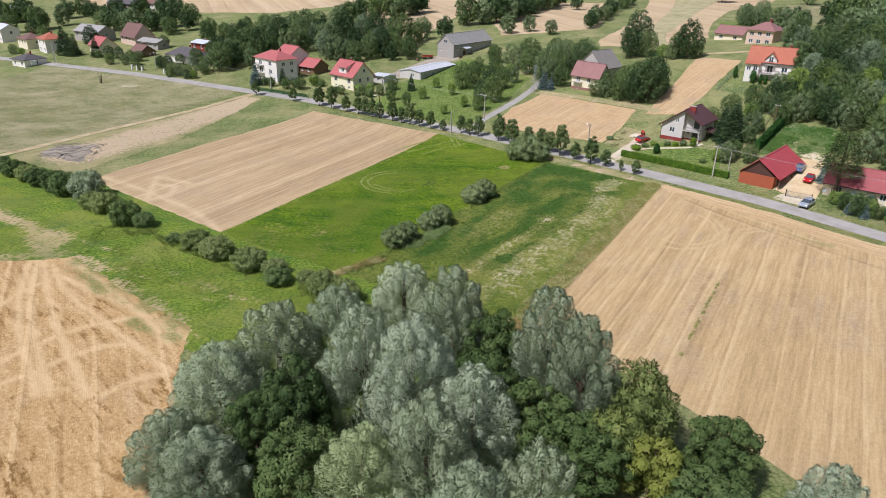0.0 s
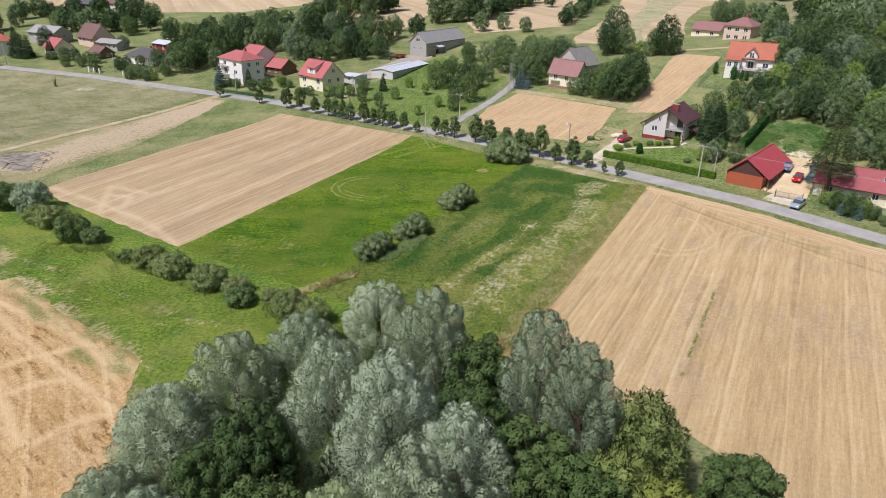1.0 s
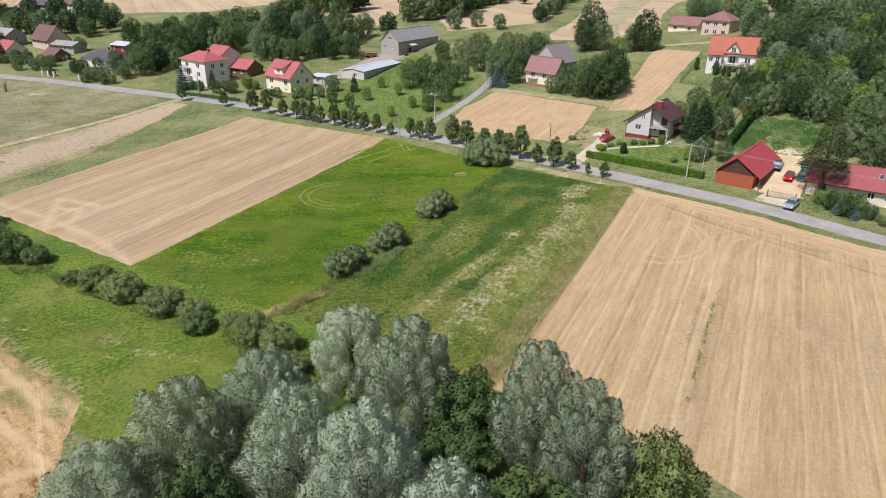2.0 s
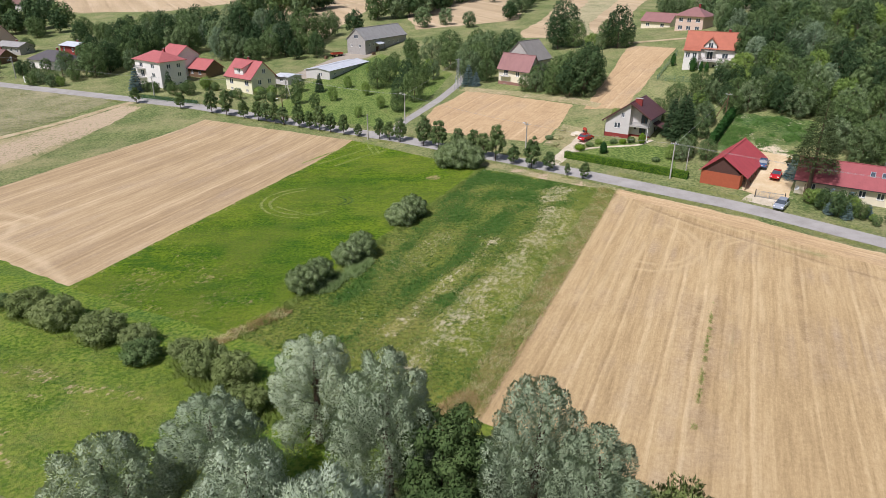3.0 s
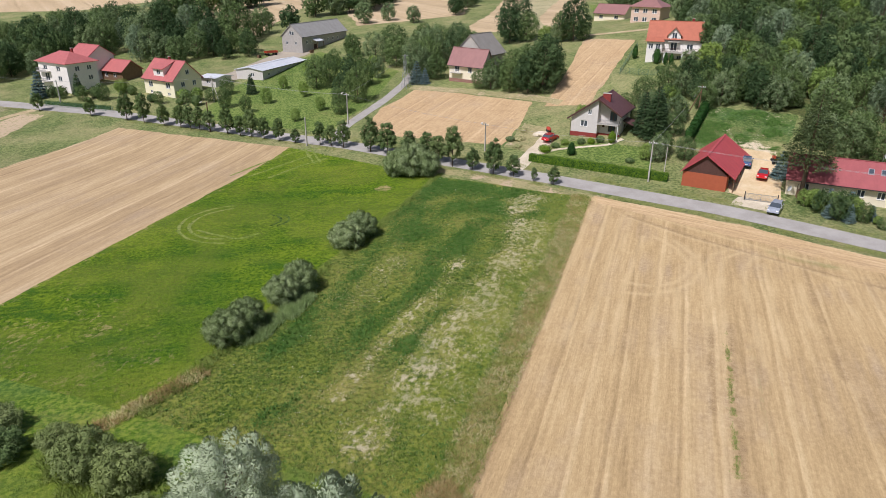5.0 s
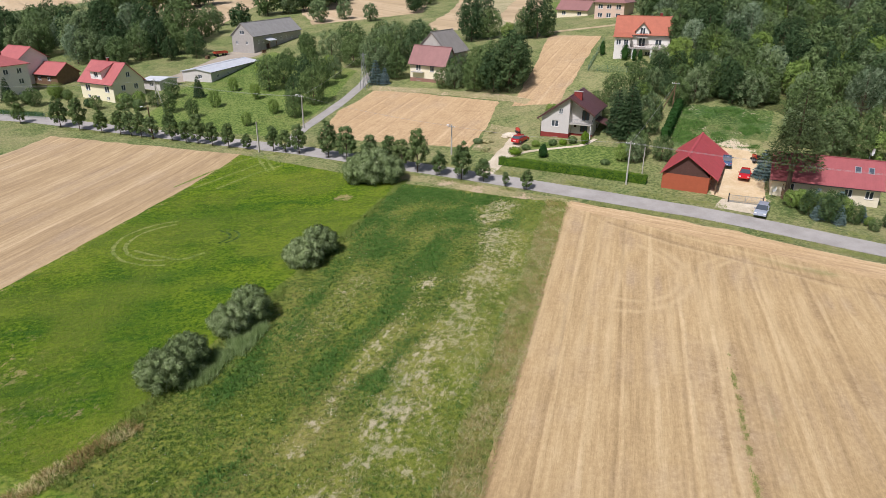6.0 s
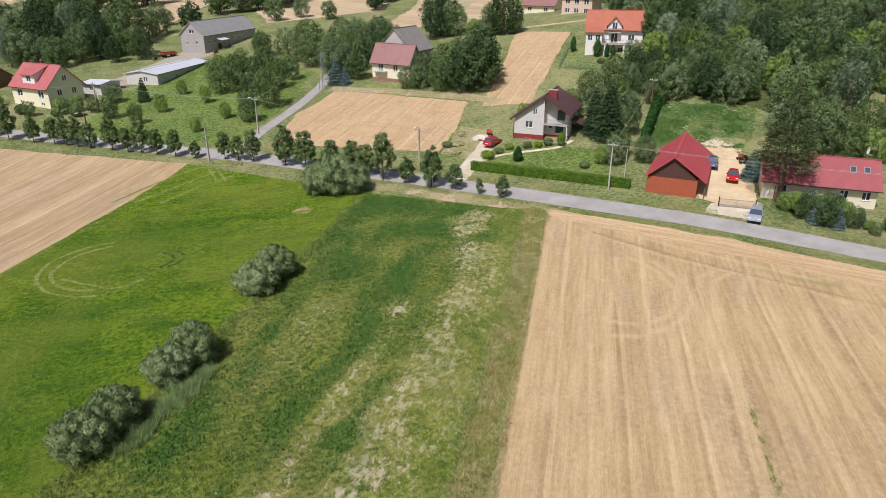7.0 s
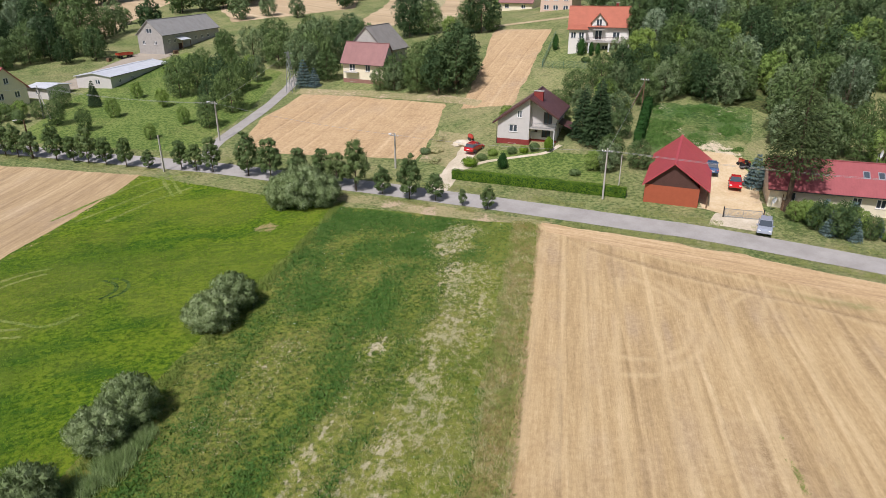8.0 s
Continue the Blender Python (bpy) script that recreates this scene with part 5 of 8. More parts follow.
part("fascia", slab(bmesh.new(), [(GS, -0.62, 7.85), (GW + 0.7, -0.62, 4.8), (GW + 0.7, -0.62, 4.55), (GS, -0.62, 7.6)], (0, 0.05, 0)), M["brown_boards"], gh)
for r in ((-0.05, GS + 0.05, -0.05, -0.003, -1.2, 0.95), (GS + 0.003, GS + 0.05, -0.003, 1.5, -1.2, 0.95), (GS + 0.05, GW + 0.05, 1.55, 1.597, -1.2, 0.8), (-0.05, -0.003, 0, GD, -1.2, 0.95)):
    part("plinth", boxes(r), M["brick"], gh, "dark red base course")
balc = part("balcony", boxes((GS + 0.004, GW + 0.1, 0.0, 1.597, 2.75, 2.95)), M["concrete"], gh, "concrete balcony with pale railing")
railing(balc, GS + 0.05, GW + 0.1, 0.02, 2.95, M["galv"], 0.85, 0.14)
for y in (1.0,):
    part("side_rail", boxes((GW + 0.04, GW + 0.1, 0.08, 1.55, 3.75, 3.8)), M["galv"], balc)
part("post", boxes((GW - 0.15, GW, 0.05, 0.2, -0.3, 2.745)), M["white_paint"], gh)
chimney(gh, GS + 0.9, 2.2, 6.6, 8.5, M["brick"], 1.5, 0.6)
porch = part("porch_roof", slab(bmesh.new(), [(GW + 0.02, 3.2, 3.4), (GW + 2.6, 3.2, 2.5), (GW + 2.6, 7.2, 2.5), (GW + 0.02, 7.2, 3.4)], (0, 0, -0.14)), M["roof_brown"], gh, "brown porch roof")
for y in (3.3, 7.0):
    part("post", boxes((GW + 2.35, GW + 2.47, y, y + 0.12, -0.6, 2.35)), M["brown_boards"], gh)
for i in range(5):
    part("step", boxes((GW + 0.1 + 0.002 * i, GW + 2.3, 3.1 - 0.3 * i, 3.397 - 0.3 * i, -0.8, 0.25 - 0.17 * i)), M["concrete"], gh)
for x in (-0.5, GW + 0.45):
    bm = tube(bmesh.new(), [(x, -0.45, 3.45 if x < 0 else 4.6), (x + (0.42 if x < 0 else -0.38), -0.1, 3.0), (x + (0.42 if x < 0 else -0.38), -0.1, -0.3)], [0.05, 0.05, 0.05], 6)
    part("downpipe", bm, M["dark_metal"], gh)

# the red-roofed barn: orange walls, dark boarded gable, roof reaching out over the yard
BW, BD = 6.9, 16.0
barn = thing("barn", (61.3, 130.8, float(height(64, 128))), -42, "orange-walled barn with crimson sheet roof and dark gable", "barn")
for p0, p1, holes in (((0, 0), (BW, 0), ()), ((BW, 0.302), (BW, BD - 0.302), ((2.0, 5.5, -0.3, 2.3, "o"), (8.5, 12.0, -0.3, 2.3, "o"))), ((BW, BD), (0, BD), ()), ((0, BD - 0.302), (0, 0.302), ())):
    wall(barn, "wall", p0, p1, level(2.55), holes, M["orange_panel"])
for y in (0.02, BD - 0.12):
    gab = part("gable", slab(bmesh.new(), [(0.1, y + 0.045, 2.56), (BW - 0.1, y + 0.045, 2.56), (BW / 2, y + 0.045, 5.5)], (0, 0.03, 0)), M["brown_boards"], barn, "dark brown boarded gable")
    n = 30
    for i in range(n):
        a, b = BW * i / n + 0.012, BW * (i + 1) / n - 0.012
        za, zb = (2.6 + 3.0 * (1 - abs(v - BW / 2) / (BW / 2)) for v in (a, b))
        part("board", slab(bmesh.new(), [(a, y, 2.56), (b, y, 2.56), (b, y, max(2.58, zb)), (a, y, max(2.58, za))], (0, 0.04, 0)), M["brown_boards"], gab)
part("roof", slab(bmesh.new(), [(-0.35, -0.5, 2.52), (BW / 2, -0.5, 5.75), (BW / 2, BD + 0.5, 5.75), (-0.35, BD + 0.5, 2.52)][::-1], (0, 0, -0.1)), M["roof_barn"], barn)
part("roof", slab(bmesh.new(), [(BW / 2 + 0.001, -0.5, 5.75), (BW + 1.3, -0.5, 2.45), (BW + 1.3, BD + 0.5, 2.45), (BW / 2 + 0.001, BD + 0.5, 5.75)][::-1], (0, 0, -0.1)), M["roof_barn"], barn)
part("ridge_cap", boxes((BW / 2 - 0.16, BW / 2 + 0.16, -0.52, BD + 0.52, 5.73, 5.82)), M["roof_barn"], barn)
for i in range(5):
    part("post", boxes((BW + 1.0, BW + 1.15, 0.1 + i * 3.9, 0.25 + i * 3.9, -0.6, 2.5)), M["wood"], barn)
part("floor", boxes((0.31, BW - 0.31, 0.31, BD - 0.31, -0.3, 0.0)), M["concrete"], barn)

# the long low house with a wine-red roof beside the yard
rh = house("house", (74.9, 122.9), -37.5, 14.2, 7.4, 3.0, 5.7, "x", M["cream_wall"], M["roof_wine"], "long low cream house with wine-red tiled roof and skylights", {"f": row_of((2.6, 10.2, 12.9), 1.0, 2.2, 1.1)}, over=0.7, category="house")
for x in (10.7, 12.4):
    y0 = 1.6
    z0 = 3.0 + y0 * 2.7 / 3.7 + 0.16
    fr = part("skylight", slab(bmesh.new(), [(x, y0, z0), (x + 0.8, y0, z0), (x + 0.8, y0 + 0.95, z0 + 0.7), (x, y0 + 0.95, z0 + 0.7)], (0, 0, -0.08)), M["galv"], rh, "roof window")
    part("pane", slab(bmesh.new(), [(x + 0.1, y0 + 0.1, z0 + 0.09), (x + 0.7, y0 + 0.1, z0 + 0.09), (x + 0.7, y0 + 0.85, z0 + 0.642), (x + 0.1, y0 + 0.85, z0 + 0.642)], (0, 0, -0.03)), M["glass"], fr)

# the white house with the orange roof on the slope
oh = house("house", (84.8, 192.4), -31.5, 12.6, 9.0, 5.6, 9.1, "x", M["white_wall"], M["roof_orange"], "white two-storey house with orange tiled roof and long balcony", {"f": row_of((10.0,), 3.0, 4.3, 1.5) + ((5.5, 7.0, 2.6, 4.6, "w"),) + row_of((7.8, 10.8), 0.5, 1.5, 1.2), "r": row_of((2.5, 6.2), 3.0, 4.3)}, over=0.6, chim=((10.0, 5.6, 7.6, 9.9, M["brick"]),))
part("terrace", boxes((3.65, 12.9, -2.2, -0.05, 2.25, 2.5)), M["concrete"], oh, "long front balcony slab")
railing(oh, 3.7, 12.85, -2.18, 2.5, M["brown_boards"], 0.9, 0.18)
wall(oh, "bay_wall", (0.0, -1.5), (3.6, -1.5), level(4.88), ((0.4, 1.5, 3.0, 4.3, "w"), (2.1, 3.2, 3.0, 4.3, "w")), M["white_wall"])
for x in (0.0, 3.3):
    part("bay_wall", boxes((x, x + 0.3, -1.198, -0.004, -1.2, 4.88)), M["white_wall"], oh)
for x in (4.2, 8.4, 12.4):
    part("pillar", boxes((x, x + 0.3, -2.1, -1.8, -1.4, 2.245)), M["white_paint"], oh)
for p0, p1, z in (((4.7, -0.004), (7.6, -0.004), 7.6),):
    wall(oh, "dormer_wall", (4.7, -0.31), (7.7, -0.31), gable_top(6.3, 6.3, 8.0, (1.5, 3.0)), ((0.9, 2.1, 5.0, 6.9, "w"),), M["white_wall"], foot=4.9)
part("dormer_roof", slab(bmesh.new(), [(4.4, -0.7, 6.15), (6.2, -0.7, 8.15), (6.2, 3.8, 8.15), (4.4, 1.2, 6.15)][::-1], (0, 0, -0.12)), M["roof_orange"], oh)
part("dormer_roof", slab(bmesh.new(), [(6.201, -0.7, 8.15), (8.0, -0.7, 6.15), (8.0, 1.2, 6.15), (6.201, 3.8, 8.15)][::-1], (0, 0, -0.12)), M["roof_orange"], oh)
dbal = part("balcony", boxes((4.9, 7.5, -1.3, -0.315, 4.75, 4.9)), M["concrete"], oh)
railing(dbal, 4.95, 7.45, -1.28, 4.9, M["brown_boards"], 0.85, 0.18)
part("bay_roof", slab(bmesh.new(), [(-0.5, -2.0, 4.9), (4.1, -2.0, 4.9), (3.5, -0.005, 5.75), (0.0, -0.005, 5.75)][::-1], (0, 0, -0.12)), M["roof_orange"], oh)

# the maroon-roofed house by the lane, its grey-roofed rear wing
mh = house("house", (37.9, 208.0), -47.5, 10.4, 4.6, 4.9, 8.3, "x", M["cream_wall"], M["roof_maroon"], "cream house with maroon tiled roof beside the lane", {"f": row_of((2.4,), 2.6, 4.1, 1.5) + row_of((6.4,), 2.6, 4.1, 1.2) + row_of((2.4,), 0.3, 1.0, 1.2)}, base=(0.9, M["brick_pale"]), over=0.6)
part("balcony", boxes((0.8, 4.2, -1.0, -0.055, 2.3, 2.45)), M["concrete"], mh)
railing(mh, 0.85, 4.15, -0.98, 2.45, M["white_paint"], 0.8, 0.2)
house("house_wing", (40.2, 211.8), -47.5, 9.6, 9.5, 6.2, 10.8, "y", M["concrete"], M["roof_ash"], "grey rear wing with ash-grey roof", {"f": row_of((5.6,), 6.6, 7.4, 0.9)}, over=0.4, category="house")

# grey barn and long shed
gb = house("barn", (-5.8, 266.2), -35.5, 7.8, 27.0, 5.1, 8.6, "y", M["block_wall"], M["roof_grey"], "long grey blockwork barn with grey fibre-cement roof", {"f": row_of((1.8, 5.4), 2.4, 3.4, 0.9) + row_of((3.9,), 5.4, 6.6, 1.8), "r": row_of((2.5, 5, 9, 12, 15, 18, 21), 2.6, 3.6, 1.0) + ((6.2, 8.0, 0.0, 2.2, "d"),)}, over=0.4, category="barn")
part("canopy", slab(bmesh.new(), [(7.81, 5.5, 3.9), (10.0, 5.5, 3.3), (10.0, 9.5, 3.3), (7.81, 9.5, 3.9)][::-1], (0, 0, -0.1)), M["roof_white"], gb)
for y in (5.6, 9.3):
    part("post", boxes((9.7, 9.82, y, y + 0.12, -0.5, 3.25)), M["wood"], gb)
house("shed", (-18.2, 234.2), -30, 8.6, 24.0, 2.6, 3.3, "y", M["grey_wall"], M["roof_white"], "long low grey shed with pale sheet roof", {"f": row_of((5.2,), 0.9, 1.9, 1.2), "r": row_of((3, 8, 13, 18), 0.9, 1.7, 1.0)}, over=0.4, category="shed")
house("shed", (-27.5, 229.5), -38, 5.6, 6.0, 2.3, 2.7, "x", M["grey_wall"], M["roof_white"], "small shed with white sheet roof", {"f": row_of((2.8,), 0.8, 1.7)}, over=0.5, category="shed")

# the yellow house and the tall white house on the village road
yh = house("house", (-41.3, 226.4), -43, 12.0, 8.8, 4.3, 8.4, "x", M["yellow_wall"], M["roof_red"], "pale yellow house with red tiled roof and dormer", {"f": row_of((2.6, 9.6), 1.9, 3.4, 1.7) + row_of((2.6, 6.0, 9.6), 0.2, 0.9, 1.1), "r": row_of((4.4,), 5.2, 6.4, 1.1) + row_of((2.6, 6.2), 2.2, 3.5, 1.2)}, over=0.6, chim=((5.2, 5.0, 7.4, 9.2, M["brick"]),))
wall(yh, "dormer_wall", (4.0, 0.4), (8.0, 0.4), level(6.8), ((1.3, 2.7, 5.2, 6.5, "w"),), M["white_wall"], foot=4.4)
part("dormer_roof", slab(bmesh.new(), [(3.6, -0.1, 6.75), (8.4, -0.1, 6.75), (8.4, 4.4, 8.5), (3.6, 4.4, 8.5)], (0, 0, -0.14)), M["roof_red"], yh)
for x in (4.0, 7.85):
    part("dormer_cheek", slab(bmesh.new(), [(x, 0.72, 4.7), (x, 3.6, 7.7), (x, 3.3, 7.8), (x, 0.72, 6.85)], (0.15, 0, 0)), M["white_wall"], yh)
wh = house("house", (-70.8, 239.6), -42, 13.2, 8.6, 7.4, 9.9, "x", M["white_wall"], M["roof_red"], "tall white three-storey house with red hipped roof", {"f": row_of((3.2, 9.2), 5.2, 6.5, 1.7) + row_of((9.2,), 2.6, 3.9, 1.7) + ((2.4, 4.4, 2.3, 4.4, "w"),) + row_of((2.6, 9.2), 0.3, 0.9, 1.3), "r": row_of((2.6, 6.0), 5.2, 6.5, 1.3) + row_of((6.0,), 2.6, 3.9, 1.3) + row_of((2.6, 6.0), 0.3, 0.9, 1.0)}, hip=True, over=0.6, chim=((8.2, 5.4, 9.0, 10.6, M["brick"]),))
wbal = part("balcony", boxes((0.6, 5.4, -1.2, -0.02, 2.1, 2.28)), M["concrete"], wh)
railing(wbal, 0.65, 5.35, -1.18, 2.28, M["galv"], 0.85, 0.2)
wbal = part("balcony", boxes((0.6, 5.4, -1.2, -0.02, 4.75, 4.93)), M["concrete"], wh)
railing(wbal, 0.65, 5.35, -1.18, 4.93, M["galv"], 0.85, 0.2)
house("house_wing", (-65.5, 248.8), -42, 9.0, 8.0, 6.6, 9.3, "x", M["white_wall"], M["roof_red"], "rear wing with red tiled roof behind the white house", {}, over=0.5)
house("annex", (-57.5, 246.0), -37, 9.5, 7.0, 2.7, 5.2, "x", M["wood"], M["roof_red"], "low annex with red tiled roof", {"f": row_of((3, 6.5), 0.9, 1.9)}, over=0.5, category="annex")

# the two houses at the top of the hill
house("house", (103.6, 240.8), -50, 9.4, 8.0, 5.0, 7.6, "x", M["peach_wall"], M["roof_maroon"], "peach two-storey house with maroon roof", {"f": row_of((1.8, 4.6, 7.6), 3.1, 4.4, 1.5) + row_of((1.8, 4.6, 7.6), 0.6, 1.9, 1.5)}, hip=True, over=0.7, chim=((5.6, 4.6, 7.0, 8.6, M["brick"]),))
house("house", (100.5, 262.0), -48, 11, 7.5, 2.9, 5.4, "x", M["cream_wall"], M["roof_maroon"], "low cream house with maroon roof on the hill", {"f": row_of((2.5, 8), 1.0, 2.2, 1.4)}, over=0.6)
house("shed", (112.5, 227.0), -48, 5.5, 4.5, 2.6, 3.0, "x", M["grey_wall"], M["roof_white"], "small grey garden shed with pale roof", {}, over=0.3, category="shed")

# the village along the road
VILLAGE = [
    (-182.5, 295.5, -42, 9.0, 8.0, 5.6, 8.0, M["white_wall"], M["roof_orange"], "white two-storey village house with orange hipped roof", True),
    (-197.5, 305.0, -38, 10.0, 8.0, 4.2, 6.4, M["cream_wall"], M["roof_rust"], "beige village house with brown hipped roof", True),
    (-158.5, 292.5, -38, 9.5, 7.5, 3.1, 6.2, M["cream_wall"], M["roof_red"], "low cream village house with red roof", False),
    (-152.0, 309.0, -40, 14.0, 9.0, 3.8, 8.8, M["peach_wall"], M["roof_rust"], "village house with large brown tiled roof", False),
    (-178.0, 318.0, -30, 18.0, 9.0, 4.6, 7.2, M["block_wall"], M["roof_grey"], "old barn with grey roof behind the village houses", False),
    (-139.0, 297.5, -30, 13.0, 6.0, 3.0, 4.2, M["block_wall"], M["roof_grey"], "low grey outbuilding behind the village", False),
    (-135.5, 281.5, -38, 8.5, 6.5, 2.2, 4.6, M["wood"], M["roof_rust"], "old shed with sagging brown tiled roof", False),
    (-115.5, 269.5, -30, 15.0, 9.0, 2.9, 5.8, M["white_wall"], M["roof_slate"], "white bungalow with dark hipped roof and veranda", True),
    (-110.5, 284.5, -35, 9.0, 6.5, 4.3, 5.2, M["brick"], M["roof_white"], "small brick building with pale sheet roof", False),
    (-219.0, 322.0, -40, 10.0, 8.0, 5.6, 7.8, M["white_wall"], M["roof_white"], "white house at the edge of the village", False),
    (-178.0, 268.0, -30, 9.0, 9.0, 2.8, 4.8, M["white_wall"], M["roof_slate"], "low white house with dark roof across the road", True),
    (-205.0, 408.0, -20, 24.0, 12.0, 4.5, 9.0, M["brown_boards"], M["roof_slate"], "distant farm barn with dark roof", False),
    (-180.0, 404.0, -30, 17.0, 11.0, 4.5, 10.0, M["grey_wall"], M["roof_rust"], "distant farmhouse with brown roof", False),
    (-270.0, 410.0, -35, 16.0, 10.0, 3.0, 4.0, M["white_wall"], M["roof_white"], "distant pale farm building", False),
]
for x, y, a, w, d, e, r, wm, rm, lab, hip in VILLAGE:
    house("house", (x, y), a, w, d, e, r, "x", wm, rm, lab, {"f": row_of(tuple(np.linspace(2, w - 2, max(2, int(w / 3.2)))), max(0.8, e - 2.0), e - 0.7, 1.3) + (row_of((2, w - 2), 0.7, 1.9, 1.3) if e > 5 else ()), "r": row_of((d / 2,), max(0.8, e - 2.0), e - 0.7, 1.3)}, hip=hip, over=0.6, chim=((w * 0.6, d * 0.55, r - 1.0, r + 0.8, M["brick"]),), category="house")


# ---- trees and bushes ----
W_LABEL = "large silver-leaved willow with feathery rounded crown"
willows = [make_willow(13, 4.3, 58 + 4 * i, 68000, 0.19, M["willow_green"] if i == 3 else M["willow"], 11 + i, W_LABEL if i < 3 else "large grey-green willow with feathery rounded crown") for i in range(4)]
leafy_near = [make_tree("alder_tree", 10, 3.6, 0.8, 90, 21000, 0.25, M["alder"], 31 + i, "dense green deciduous tree among the willows", trunk=0.2, lobe=0.2, knobs=0.3) for i in range(2)]
GROVE = [
    (-5.0, 67.5, 11.2, 4.0, 0), (0.9, 59.0, 14.6, 4.2, 1), (10.8, 54.0, 15.0, 4.0, 2), (13.6, 50.0, 14.0, 3.8, 1), (-11.5, 58.5, 12.2, 4.2, 1),
    (-16.8, 53.5, 13.2, 4.6, 0), (-7.6, 50.0, 14.6, 4.2, 2), (-2.6, 46.5, 15.4, 4.4, 1), (-21.2, 48.5, 11.0, 4.6, 2), (2.8, 44.0, 12.4, 4.2, 0),
    (-1.0, 37.5, 13.8, 4.2, 0), (7.0, 32.0, 14.0, 4.0, 1), (2.2, 30.5, 13.6, 4.0, 2), (-6.2, 36.5, 11.6, 4.0, 3), (-24.0, 42.5, 7.4, 4.0, 1),
    (28.8, 33.5, 11.6, 3.2, 2), (-20.2, 39.5, 8.0, 4.0, 0),
]
for x, y, h, r, k in GROVE:
    r *= 1.08
    plant(willows[k], x, y, r / 4.3, (x * 37 + y * 11) % 360, (h / 13) / (r / 4.3), group="willow grove")
for x, y, h, r, k in [(5.0, 57.0, 10.4, 3.6, 0), (-13.5, 45.8, 10.8, 3.2, 1), (-16.8, 43.8, 8.8, 2.8, 0), (-11.5, 38.5, 9.6, 3.6, 0), (8.6, 46.0, 8.5, 4.0, 1), (13.0, 43.0, 7.4, 3.8, 0), (4.0, 50.5, 9.0, 3.4, 1), (22.0, 37.5, 6.2, 3.4, 0), (33.5, 37.0, 4.2, 2.6, 1)]:
    plant(leafy_near[k], x, y, r / 3.6, (x * 53 + y * 7) % 360, (h / 10) / (r / 3.6), group="willow grove")
olive = make_tree("willow_tree", 9, 3.4, 0.6, 44, 20000, 0.28, M["olive"], 45, "light olive-green willow at the edge of the grove", trunk=0.2, ratio=0.4, feather=0.5)
gold = make_tree("bush", 6.4, 2.4, 0.3, 22, 6000, 0.36, M["yellow_green"], 46, "yellow-green young tree in the grove", "tree", trunk=0.12, ratio=0.5)
plant(olive, 18.6, 48.4, 1.0, 20)
plant(olive, 15.8, 44.0, 0.8, 120)
plant(leafy_near[1], 25.0, 43.0, 0.9, 200, 0.88, group="willow grove")
plant(gold, 18.6, 42.0, 1.0, 40)
plant(gold, 20.6, 45.0, 0.6, 140)

far = [
    make_tree("deciduous_tree", 11, 4.6, 0.1, 78, 4000, 0.46, M["green"], 61, "green broad-crowned deciduous tree in full leaf", lobe=0.23, knobs=0.3),
    make_tree("deciduous_tree", 12, 4.4, 0.1, 84, 4000, 0.46, M["dark_green"], 62, "dark green deciduous tree in full leaf", lobe=0.22, knobs=0.3, top=0.85),
    make_tree("deciduous_tree", 11, 4.4, 0.1, 52, 3900, 0.45, M["grey_green"], 63, "grey-green deciduous tree in full leaf", lobe=0.21, knobs=0.3, squash=1.3),
    make_tree("deciduous_tree", 9, 3.7, 0.1, 46, 3500, 0.42, M["light_green"], 64, "light green deciduous tree in full leaf", lobe=0.24, knobs=0.3),
    make_willow(12, 4.2, 40, 5200, 0.46, M["willow_far"], 65, "silvery willow tree in the wood", 0.2),
    make_tree("poplar_tree", 13, 2.6, 1.0, 34, 3600, 0.48, M["green"], 66, "tall narrow green tree in full leaf"),
]
remote = [
    make_tree("distant_tree", 11, 4.8, 0.6, 26, 1300, 0.95, M["green"], 67, "distant green deciduous tree"),
    make_tree("distant_tree", 11, 4.6, 0.6, 26, 1300, 0.95, M["dark_green"], 68, "distant dark green deciduous tree"),
    make_tree("distant_tree", 11, 4.6, 0.6, 26, 1300, 0.95, M["grey_green"], 69, "distant grey-green deciduous tree"),
]


def conifer(name, h, radius, mat, seed, label, n=5200, size=0.5, bare=0.06):
    """A spruce: whorls of drooping boughs round a straight stem."""
    rng = np.random.default_rng(seed)
    ob = thing(name, (0, 0, -500), 0, label, "tree")
    part("trunk", tube(bmesh.new(), [(0, 0, -0.4), (0, 0, h * 0.5), (0, 0, h * 0.97)], [0.022 * h, 0.014 * h, 0.02], 7), M["bark"], ob, "bark-covered trunk")
    s = 1 - np.sqrt(rng.random(n)) * 0.97
    tier = np.round(s * h * 1.6) / (h * 1.6) + rng.normal(size=n) * 0.006
    boughs = rng.integers(0, 11, n)
    a = boughs * 2 * np.pi / 11 + tier * 37 + rng.normal(size=n) * 0.16
    reach = radius * (1 - tier) ** 0.85 * (0.8 + 0.35 * hash2(boughs, np.round(tier * h * 1.6), seed))
    r = reach * (0.25 + 0.75 * np.sqrt(rng.random(n)))
    z = bare * h + tier * h * (0.99 - bare) - 0.28 * r + rng.normal(size=n) * 0.05
    p = np.stack([r * np.cos(a), r * np.sin(a), z], -1)
    out = np.stack([np.cos(a), np.sin(a), np.full(n, -0.25)], -1)
    v, f = leaves(p, unit(out + 0.35 * rng.normal(size=(n, 3))), unit(np.array([0, 0, 1.0]) + 0.5 * out + 0.4 * rng.normal(size=(n, 3))), size, size * 0.42, rng)
    part("crown", quads("crown", v, f, mat), mat, ob)
    return ob


spruce = conifer("spruce_tree", 10, 2.7, M["spruce"], 71, "dark green spruce in the garden")
